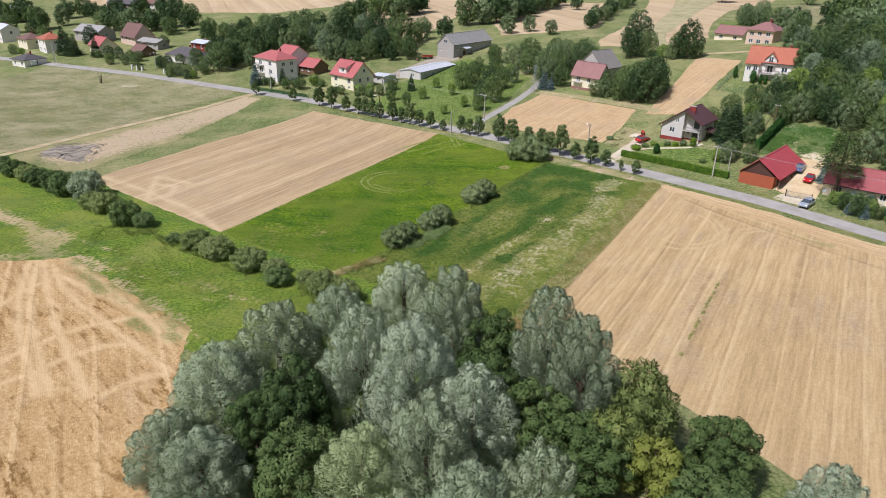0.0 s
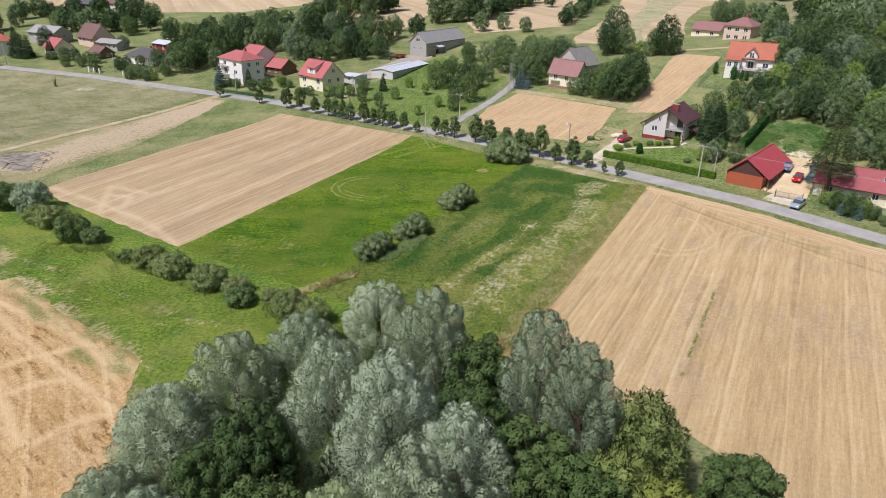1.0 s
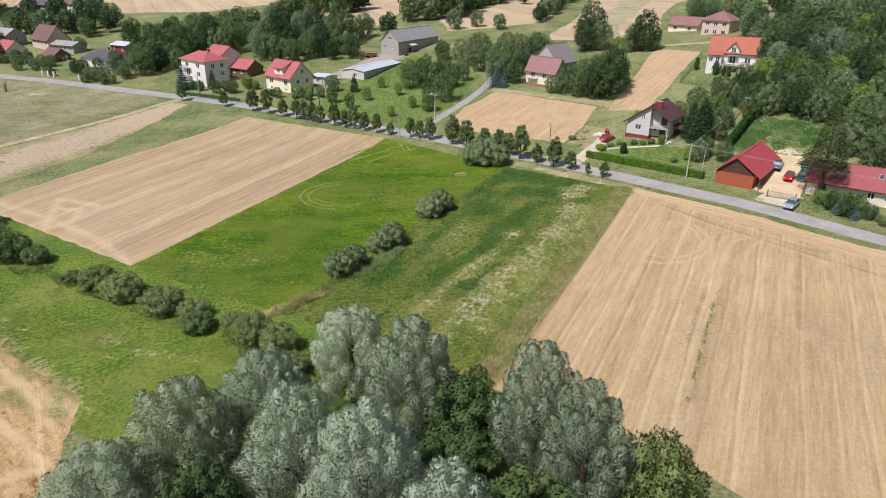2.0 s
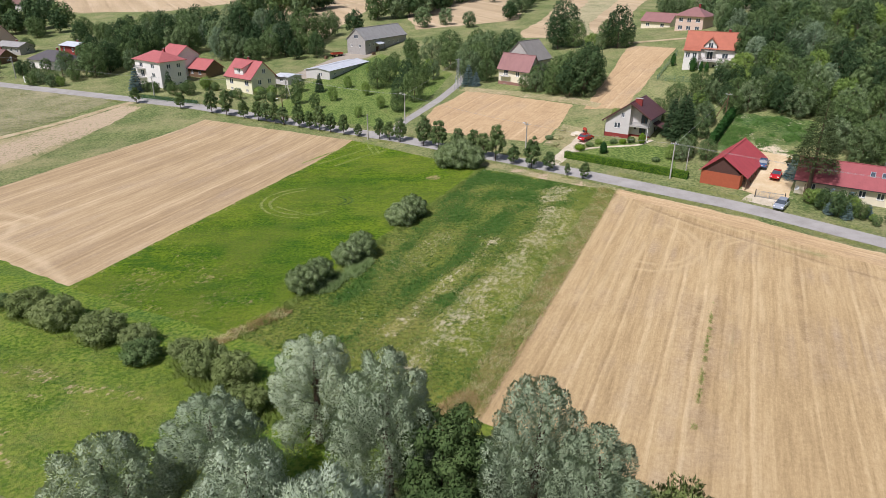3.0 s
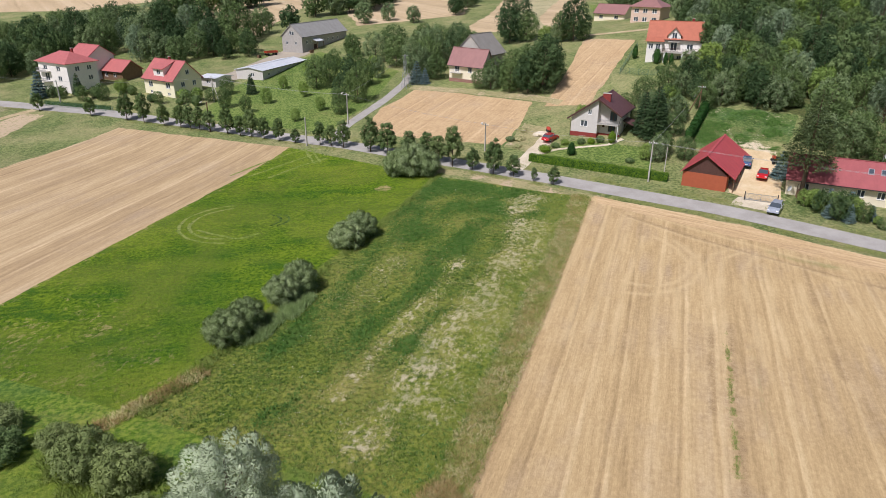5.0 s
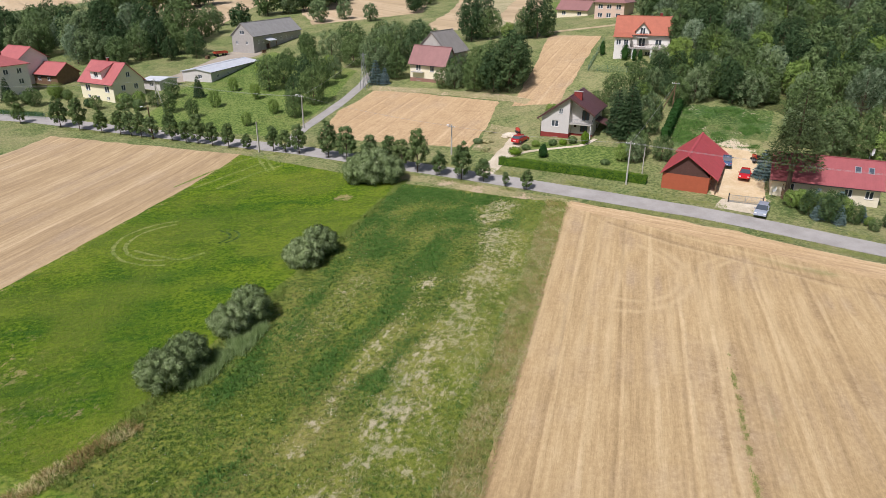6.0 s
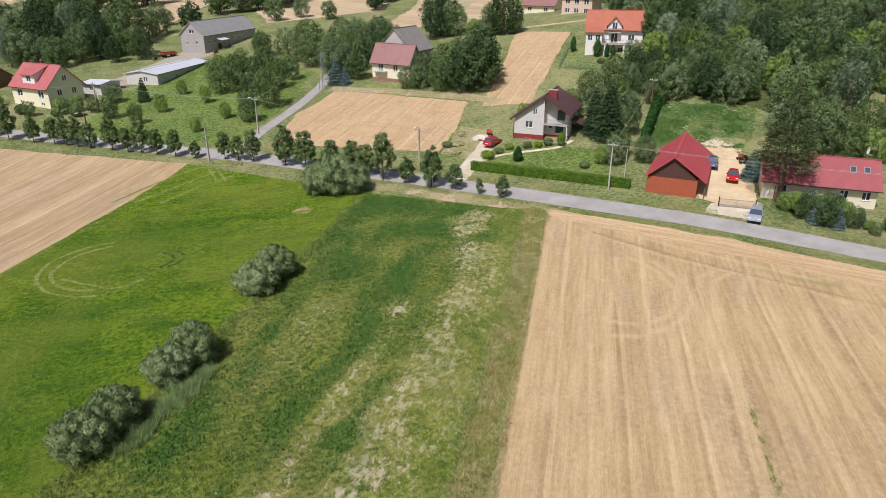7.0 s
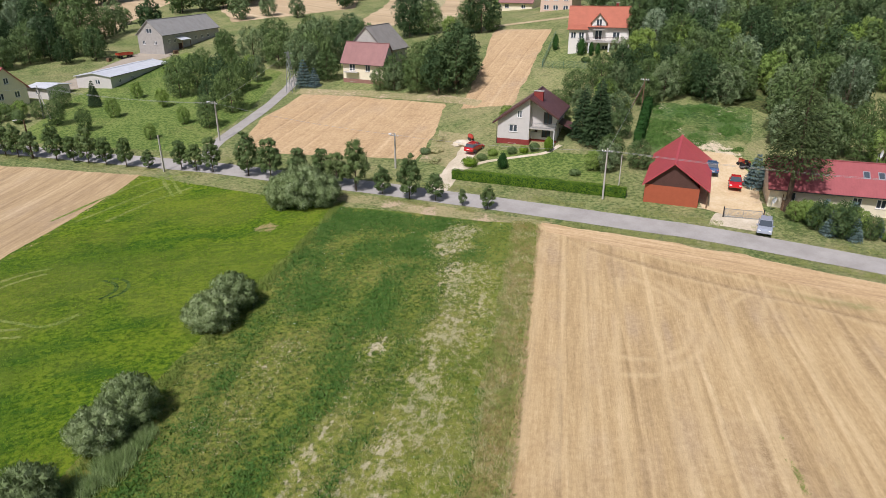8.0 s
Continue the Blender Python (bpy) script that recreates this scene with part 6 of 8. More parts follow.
spruce_tall = conifer("pine_tree", 17.5, 4.3, M["pine"], 72, "tall olive-green pine with bare lower stem", 5200, 0.46, 0.36)
blue = conifer("blue_spruce_tree", 6, 2.0, M["blue_spruce"], 73, "silvery blue spruce in the garden", 3600, 0.42)


def wood(area, count, protos, low, high, seed, gap=3.6, group="wood", tries=60):
    """Trees scattered in a four-sided stretch of land."""
    rng = random.Random(seed)
    spots = []
    a, b, c, d = (Vector(p) for p in area)
    for _ in range(count * tries):
        if len(spots) >= count:
            break
        u, v = rng.random(), rng.random()
        p = a.lerp(b, u).lerp(d.lerp(c, u), v)
        if all((p - q).length > gap for q in spots):
            spots.append(p)
    for p in spots:
        pr = protos[rng.choices(range(len(protos)), [2, 2, 1.6, 1, 0.8, 0.6][: len(protos)])[0]]
        h = rng.uniform(low, high)
        plant(pr, p.x, p.y, h / 11, rng.uniform(0, 360), rng.uniform(0.9, 1.15), group=group)


# the wooded hill
wood([(90, 164), (98, 150), (150, 172), (122, 196)], 52, far, 5.5, 9.5, 1, 3.2, "hill wood")
wood([(97, 149), (108, 134), (165, 150), (152, 174)], 40, far, 5.5, 9.5, 2, 3.6, "hill wood")
wood([(126, 204), (152, 172), (215, 215), (176, 262)], 44, far, 7, 10.5, 3, 5.5, "hill wood")
wood([(128, 212), (168, 258), (200, 305), (150, 280)], 20, remote, 9, 12, 4, 7.5, "hill wood")
wood([(83, 161), (96, 150), (102, 160), (92, 172)], 16, far[:4], 4.5, 7.5, 6, 2.8, "hill wood")
wood([(88, 134), (96, 128), (112, 126), (100, 146)], 9, far[:4], 5, 9, 5, 3.6, "hill wood")
wood([(90, 173), (97, 165), (129, 202), (113, 228)], 30, far, 6.5, 10, 7, 3.8, "hill wood")
# round the grey house and the uphill strip
for x, y, s, k in [(66.0, 163.0, 0.45, 0), (69.5, 160.5, 0.5, 2), (72, 167, 0.55, 0), (76, 163.5, 0.5, 3), (79, 170, 0.6, 0), (73.5, 155.5, 0.5, 2), (68, 155.5, 0.4, 3), (84, 171, 0.55, 1), (88.5, 178, 0.5, 2), (70.5, 150.5, 0.42, 0), (57.5, 165.5, 0.36, 3), (62.5, 141.5, 0.42, 2), (64.5, 143.8, 0.4, 0), (60.8, 142.6, 0.36, 3), (67, 140.2, 0.4, 0), (76.2, 163, 0.42, 0), (80.4, 166.9, 0.5, 2), (82.2, 163.5, 0.45, 1), (71.3, 157.6, 0.4, 0), (75.5, 157.2, 0.36, 3), (81.5, 159, 0.5, 0), (86.5, 168, 0.6, 1), (85, 164, 0.55, 0)]:
    plant(far[k], x, y, s, x * 31 % 360)
for x, y, s in [(66.2, 150.4, 0.86), (68.0, 152.8, 0.8), (65.4, 153.6, 0.7)]:
    plant(spruce, x, y, s * 1.2, x * 17)
# the clump beside the maroon-roofed house
for x, y, s, k in [(43.2, 197.2, 0.42, 0), (45.6, 195.0, 0.5, 2), (47.5, 198.5, 0.6, 0), (49.2, 190.6, 0.62, 0), (51.5, 194.5, 0.8, 0), (52.6, 187.2, 0.8, 1), (55.6, 185.8, 1.05, 1), (57.8, 189.6, 1.0, 1), (54.6, 192.6, 0.9, 0), (60.2, 194.4, 0.8, 0), (56, 200, 0.7, 0), (62, 201, 0.62, 2), (66.4, 244, 1.3, 1), (64.0, 241, 0.9, 1), (69, 240, 0.8, 0), (79.4, 227.4, 1.05, 1), (77.2, 230.0, 0.8, 0), (73.0, 234, 0.55, 3), (75.0, 229.5, 0.5, 2), (81.5, 225.5, 0.5, 0), (50, 216, 0.7, 0), (47, 224, 0.8, 0)]:
    plant(far[k], x, y, s, y * 31 % 360)
for x, y, s, k in [(30.5, 214, 0.85, 2), (34, 219.5, 0.9, 0), (32, 226, 0.9, 2), (27, 231, 0.8, 0), (36, 228, 1.0, 2), (22, 240, 0.8, 2), (28, 243, 0.9, 0), (40, 235, 0.9, 0), (44, 226, 0.9, 1), (35, 211.5, 0.6, 0), (16, 250, 0.6, 0), (20, 229, 0.5, 3), (38, 246, 0.8, 0), (48, 240, 0.8, 2)]:
    plant(far[k], x, y, s, y * 13 % 360)
plant(blue, 29.6, 210.2, 1.0, 30)
plant(blue, 31.5, 208.4, 0.7, 80)
# orchard
for x, y, s, k in [(-9.0, 206.2, 0.42, 3), (0.2, 209.5, 0.4, 3), (3.7, 216.0, 0.72, 0), (13.2, 199.5, 0.72, 0), (8.3, 191.5, 0.5, 0), (4.0, 196.0, 0.36, 3), (7.5, 222.0, 0.62, 0), (12.0, 210.0, 0.7, 1), (2.0, 228.0, 0.5, 3), (15, 228, 0.6, 0), (16.5, 214.0, 0.6, 0), (-5.0, 219.0, 0.36, 3), (9.5, 235, 0.5, 0), (20.5, 220.0, 0.5, 2), (15.8, 253, 0.55, 0), (-2, 189.5, 0.32, 3), (9.0, 202.5, 0.5, 1), (-13.5, 199.5, 0.36, 0), (-19, 205.5, 0.42, 0)]:
    plant(far[k], x, y, s * 0.88, y * 29 % 360, 1.25, label="orchard fruit tree with rounded green crown")
plant(spruce, -13.2, 216.5, 0.55, 20)
# behind the village houses
wood([(-58, 270), (-40, 258), (-15, 262), (-18, 274)], 14, far, 6, 10, 12, 4.2, "shelter belt")
wood([(-86, 272), (-20, 269), (-12, 300), (-80, 318)], 34, [far[0], far[1], far[2], far[2], far[4]], 8.5, 13, 11, 5.4, "shelter belt")
wood([(-96, 262), (-84, 246), (-74, 262), (-90, 285)], 11, far[:3], 7, 11, 16, 4.5, "village trees")
wood([(-215, 335), (-130, 330), (-120, 350), (-210, 365)], 12, remote, 7, 11, 17, 7, "village trees")
wood([(-120, 300), (-90, 290), (-85, 330), (-120, 330)], 8, far[:3], 6, 9, 18, 6, "village trees")
wood([(-330, 380), (-240, 350), (-240, 400), (-330, 440)], 10, remote, 8, 12, 19, 12, "distant trees")
wood([(20, 470), (130, 480), (140, 560), (0, 560)], 16, remote, 10, 14, 21, 13, "distant wood")
wood([(160, 420), (300, 400), (400, 560), (200, 620)], 14, remote, 10, 14, 23, 18, "distant wood")
wood([(115, 290), (135, 285), (150, 330), (140, 335)], 7, far[:3], 7, 10, 24, 5, "hilltop trees")
for x, y, s in [(-166.5, 287.0, 1.25), (-163.0, 284.5, 1.0), (-160.2, 283.5, 0.95), (-150.0, 281.0, 0.85), (-58.6, 228.6, 0.6)]:
    plant(spruce, x, y, s, x * 7 % 360)
plant(blue, -68.0, 228.6, 1.2, 10)
for x, y, s, k in [(-142, 276, 0.5, 0), (-137, 274.5, 0.45, 1), (-131, 271.5, 0.4, 0), (-98, 252, 0.5, 4), (-93, 250, 0.55, 2), (-92, 246.0, 0.42, 0), (-104, 247, 0.4, 0), (-101, 244.5, 0.42, 2), (-97, 242, 0.42, 0), (-94, 240.2, 0.36, 3), (-112.5, 257, 0.42, 1), (-109.5, 256, 0.45, 1), (-56, 222.5, 0.36, 0), (-51, 221.5, 0.4, 0), (-47.5, 226.5, 0.42, 3), (-62, 226.5, 0.3, 0), (-26.5, 214, 0.4, 3), (-23, 212, 0.32, 0), (-29, 213, 0.3, 0), (-19.5, 218, 0.4, 0), (-36, 213.8, 0.3, 0), (-148, 279, 0.3, 0), (-120, 255, 0.25, 0), (-186, 288, 0.35, 3), (-191, 290, 0.4, 0)]:
    plant(far[k], x, y, s, x * 23 % 360)

BELTS = (([(-46, 372), (-33, 368), (-22, 366), (-17, 382)], 9, 5.0, 1.0), ([(-44, 400), (-34, 404), (-24, 396)], 6, 5.0, 1.1), ([(7, 331), (14, 337), (25, 343), (31, 352), (38, 366), (48, 390), (60, 415)], 20, 4.0, 1.0), ([(15, 356), (26, 372), (40, 398)], 8, 4.0, 1.15), ([(61, 312), (70, 332), (82, 362), (96, 396), (110, 430)], 15, 1.6, 0.62), ([(133, 272), (146, 290)], 4, 3.0, 0.8), ([(180, 336), (204, 346)], 5, 4.0, 0.9), ([(-60, 345), (-48, 352), (-30, 352)], 5, 3.0, 1.0), ([(-215, 386), (-196, 384), (-168, 388), (-150, 384)], 10, 4.0, 0.75), ([(-262, 378), (-228, 372)], 6, 4.0, 0.8))
belt_rng = random.Random(31)
for line, many, wide, big in BELTS:
    for i in range(many):
        p = polyline(line, (i + 0.3 + 0.4 * belt_rng.random()) / many)
        x, y = p[0] + belt_rng.uniform(-wide, wide), p[1] + belt_rng.uniform(-wide, wide)
        plant(remote[belt_rng.choice((0, 1, 1, 2))], x, y, big * belt_rng.uniform(0.75, 1.2), belt_rng.uniform(0, 360), belt_rng.uniform(0.9, 1.15), group="distant trees")
for x, y, s, k in [(-3.5, 303, 0.8, 1), (24.8, 309.5, 0.7, 2), (68.9, 389, 0.7, 1), (43.7, 304, 0.55, 2), (35, 313, 0.6, 2), (-12, 316, 0.5, 0)]:
    plant(remote[k], x, y, s, x * 23 % 360)
for x, y, s, k in [(-92.7, 266.2, 0.85, 1), (-93.6, 258.8, 0.5, 4), (-100.5, 262.0, 0.6, 0), (-137.2, 266.0, 0.42, 0), (-130.5, 265.0, 0.4, 2), (-125.3, 262.5, 0.4, 0), (-114.1, 258.4, 0.36, 1), (-107, 262, 0.4, 0), (-89.4, 256.1, 0.7, 0), (-84.9, 262.5, 0.9, 0), (-76, 254, 0.7, 2), (-78, 272, 1.0, 1), (-161, 300, 0.8, 1), (-136, 326, 0.8, 0), (-127, 296, 0.5, 0), (-94.4, 304, 0.8, 1), (-104.5, 311, 0.7, 0), (-127, 270, 0.4, 0), (-222, 339, 0.9, 0), (-212, 350, 0.9, 1), (-175, 340, 0.9, 0), (-165, 338, 0.8, 2), (-205, 330, 0.7, 1), (-195, 322, 0.6, 0), (-64.9, 228, 0.3, 2), (-96.7, 240, 0.36, 2), (-104, 243, 0.36, 0)]:
    plant(far[k], x, y, s, x * 29 % 360)

# the young trees along the road
lime = [make_tree("roadside_tree", 5.0, 1.35, 0.7, 30, 3200, 0.21, M["lime"], 81 + i, "young green roadside tree on a thin stem", trunk=0.06, ratio=0.6, lobe=0.29, top=0.75, knobs=0.5, beat=4.5) for i in range(3)]
for x, y, h, k in [(-64.4, 215.6, 5, 0), (-50.4, 207.6, 4.5, 1), (-41.0, 201.8, 6.2, 0), (-36.5, 198.2, 6.0, 1), (-27.5, 192.2, 5.4, 0), (-25.2, 190.8, 5.4, 1), (-20.6, 187.2, 5.2, 0), (-16.6, 184.6, 5.6, 1), (-13.8, 182.6, 4.8, 0), (-11.4, 180.8, 5.4, 1), (-8.6, 178.8, 5.0, 0), (-5.4, 176.6, 4.4, 1), (-2.0, 174.4, 3.4, 0), (3.0, 171.6, 4.6, 1), (5.2, 170.0, 4.8, 0), (7.6, 168.4, 5.0, 1), (12.7, 164.4, 6.6, 0), (15.8, 162.0, 6.2, 1), (19.6, 158.6, 4.8, 0), (22.6, 156.0, 5.8, 1), (24.4, 154.0, 5.6, 0), (26.6, 151.2, 6.6, 1), (29.8, 148.6, 4.6, 0), (32.8, 145.2, 5.6, 1), (35.9, 143.0, 4.4, 0), (38.6, 139.8, 2.2, 1), (41.3, 137.4, 3.4, 0), (-31.6, 195.0, 5.0, 1), (-23, 189.0, 5.0, 0)]:
    plant(lime[int(x * 7) % 3], x, y, h / 4.7, x * 41 % 360, 1.0 + 0.12 * math.sin(x), group="roadside trees")

# willow shrubs along the field line and the ditch
shrub = [make_tree("willow_shrub", 3.6, 2.3, 0.0, 70, 22000, 0.24, M["shrub"], 91 + i, "rounded silvery willow shrub on the field edge", "bush", trunk=0.08, ratio=0.22, lobe=0.26, feather=0.8, droop=-0.55) for i in range(2)]
for x, y, r, h, a in [(-8.7, 97.2, 2.1, 3.2, 0), (-6.8, 99.6, 2.0, 3.1, 60), (-3.2, 105.0, 1.9, 3.0, 20), (-1.2, 107.4, 2.1, 3.4, 80), (5.2, 119.6, 2.3, 3.3, 40), (7.4, 122.9, 2.2, 3.3, 100)]:
    plant(shrub[int(a) % 2], x, y, r / 2.3, a, (h / 3.6) / (r / 2.3), group="field line shrubs")
for x, y, r, h, a in [(18.6, 149.2, 3.4, 5.2, 0), (16.4, 149.8, 2.6, 4.2, 70), (21.0, 148.4, 2.6, 4.2, 140)]:
    plant(shrub[0], x, y, r / 2.3, a, (h / 3.6) / (r / 2.3), group="field line shrubs")
ditch = [make_tree("ditch_bush", 3.4, 2.2, 0.0, 60, 8200, 0.23, m, 95 + i, lab, "bush", trunk=0.08, ratio=0.45, lobe=0.24, knobs=0.3) for i, (m, lab) in enumerate([(M["green"], "dark green bush along the ditch"), (M["hedgerow"], "grey-green bush along the ditch"), (M["willow"], "silver bush along the ditch")])]
for x, y, r, h, k in [(-57.0, 104.4, 2.6, 4.2, 0), (-53.2, 103.2, 1.8, 2.6, 0), (-40.8, 94.6, 2.4, 3.0, 1), (-36.4, 91.4, 2.6, 3.2, 1), (-30.2, 87.6, 2.5, 3.2, 1), (-26.0, 86.0, 1.9, 2.2, 1), (-24.6, 82.6, 2.0, 2.2, 0), (-17.2, 79.6, 2.2, 3.4, 1), (-14.0, 77.6, 2.1, 3.2, 1), (-12.2, 72.5, 2.0, 2.6, 1), (-63.6, 110.5, 2.6, 3.4, 1), (-66.5, 112, 2.4, 3.0, 1), (-70.5, 117.8, 3.2, 5.0, 2), (-75.5, 119.0, 2.8, 4.4, 0), (-79, 121.5, 2.6, 4.0, 0), (-84, 124.5, 2.4, 3.4, 0), (-88, 127.5, 2.4, 3.2, 1), (-93, 130.5, 2.4, 3.2, 0), (-98, 134, 2.4, 3.0, 0), (-104, 137, 2.6, 3.2, 1), (-20.5, 83.5, 1.5, 1.6, 1), (-45.5, 97, 1.4, 1.4, 0), (8.5, 63.5, 1.6, 1.8, 0)]:
    plant(ditch[k], x, y, r / 2.2, x * 19 % 360, (h / 3.4) / (r / 2.2), group="ditch bushes")

# by the low house
plant(spruce_tall, 76.0, 120.8, 1.0, 20, label="tall olive-green pine rising over the wine-red roof")
plant(blue, 77.8, 128.4, 0.8, 70)
for x, y, s in [(77.0, 116.0, 0.55), (78.6, 113.6, 0.6), (80.6, 111.4, 0.55), (83.4, 108.4, 0.45), (86, 105.8, 0.45), (75.6, 113.8, 0.5), (77.0, 111.6, 0.45)]:
    plant(blue, x, y, s * (1.1 if x < 79 else 0.7), x * 9)
for x, y, s, k in [(75.6, 116.4, 0.28, 3), (76.6, 113.2, 0.34, 0), (79.0, 111.2, 0.36, 0), (79.6, 114.6, 0.36, 1), (82.4, 108.6, 0.26, 0), (85.2, 106.2, 0.26, 0), (88.0, 103.6, 0.26, 1), (76.4, 118.2, 0.26, 3), (91, 101.6, 0.26, 0), (74.9, 118.4, 0.26, 3), (76.0, 117.0, 0.3, 3), (75.3, 115.4, 0.28, 1), (77.4, 115.2, 0.32, 3), (76.2, 112.6, 0.3, 1), (78.2, 112.8, 0.34, 3), (80.2, 109.8, 0.22, 3), (79.8, 108.4, 0.22, 0), (82.2, 107.6, 0.2, 3), (99, 126, 0.62, 3), (93, 131, 0.7, 2)]:
    plant(far[k], x, y, s * (1.15 if x < 79 else 0.75 if x < 92 else 1.0), x * 9 % 360, label="dense green bush beside the low house")


# ---- hedges, poles, cars and small things ----
def leaf_shell(pts_fn, n, size, mat, seed, ratio=0.6):
    rng = np.random.default_rng(seed)
    p, d = pts_fn(n, rng)
    along = unit(np.cross(d, rng.normal(size=(len(p), 3))) + 0.3 * d)
    v, f = leaves(p, along, unit(d + 0.5 * rng.normal(size=(len(p), 3))), size, size * ratio, rng)
    return quads("foliage", v, f, mat)


def hedge(a, b, h, w, mat, label, n=5000, size=0.2, seed=5, rough=0.08):
    """A clipped hedge: a twiggy core with leaves over its top and sides."""
    a, b = Vector(a), Vector(b)
    ln, ang = (b - a).length, math.atan2(b.y - a.y, b.x - a.x)
    ob = thing("hedge", (a.x, a.y, 0), math.degrees(ang), label, "hedge")
    ca, sa = math.cos(ang), math.sin(ang)

    def lift(x):
        return height(a.x + ca * x, a.y + sa * x)

    def pts(m, rng):
        side = rng.random(m)
        x = rng.random(m) * ln
        u, v = rng.random(m) - 0.5, rng.random(m)
        top = side < w / (w + 2 * h)
        sgn = np.where(rng.random(m) < 0.5, -1.0, 1.0)
        y = np.where(top, u * w, sgn * w / 2)
        z = np.where(top, h, v * h)
        bulge = rough * 2 * (fbm(x, z * 3 + y * 5, 1.2, seed) - 0.5) + rng.normal(size=m) * 0.03
        d = np.stack([np.zeros(m), np.where(top, 0, sgn), np.where(top, 1.0, 0.15)], -1)
        p = np.stack([x, y, z + lift(x)], -1) + d * bulge[:, None]
        return p, unit(d + 1e-3)

    part("foliage", leaf_shell(pts, n, size, mat, seed), mat, ob)
    bm = bmesh.new()
    k = max(2, int(ln / 2))
    for i in range(k):
        x0, x1 = ln * i / k, ln * (i + 1) / k
        z0 = float(lift((x0 + x1) / 2))
        box(bm, x0, x1, -w / 2 + 0.1, w / 2 - 0.1, z0 - 0.3, z0 + h - 0.1)
    bmesh.ops.remove_doubles(bm, verts=bm.verts, dist=0.002)
    part("core", bm, M["thuja"], ob, "dense twiggy inside")
    return ob


hedge((41.0, 149.6), (60.0, 132.9), 1.35, 1.0, M["hedge"], "clipped yellow-green hedge along the front garden", 9000, 0.2, 5)
hedge((71.0, 146.2), (81.6, 158.4), 2.2, 1.2, M["thuja"], "tall dark thuja hedge beside the paddock", 3500, 0.32, 6, 0.2)
hedge((-65, 222), (-47, 212.2), 0.9, 0.5, M["green"], "low green hedge in front of the white house", 1500, 0.26, 7)


def shrub_at(x, y, h, r, mat, label, cone=0.0, n=900, seed=1, name="garden_shrub"):
    ob = thing(name, spot(x, y), seed * 40, label, "bush")

    def pts(m, rng):
        d = unit(rng.normal(size=(m, 3)))
        d[:, 2] = np.abs(d[:, 2]) * np.where(rng.random(m) < 0.7, 1, -1)
        k = 1 - cone * (d[:, 2] * 0.5 + 0.5)
        p = np.stack([d[:, 0] * r * k, d[:, 1] * r * k, h / 2 + d[:, 2] * h / 2], -1)
        p *= (1 + 0.12 * rng.normal(size=m) * 0.5)[:, None]
        return p, d

    part("foliage", leaf_shell(pts, n, 0.2, mat, seed), mat, ob)
    part("stem", tube(bmesh.new(), [(0, 0, -0.3), (0, 0, h * 0.4), (0, 0, h * 0.8)], [0.09, 0.07, 0.02], 6), M["bark"], ob)
    inner = bmesh.new()
    bmesh.ops.create_icosphere(inner, subdivisions=2, radius=1.0)
    for v in inner.verts:
        k = 1 - cone * (v.co.z * 0.5 + 0.5)
        j = 0.8 + 0.1 * math.sin(v.co.x * 9 + v.co.y * 7)
        v.co = Vector((v.co.x * r * k * j, v.co.y * r * k * j, h / 2 + v.co.z * h / 2 * 0.88))
    part("core", inner, mat, ob)
    return ob


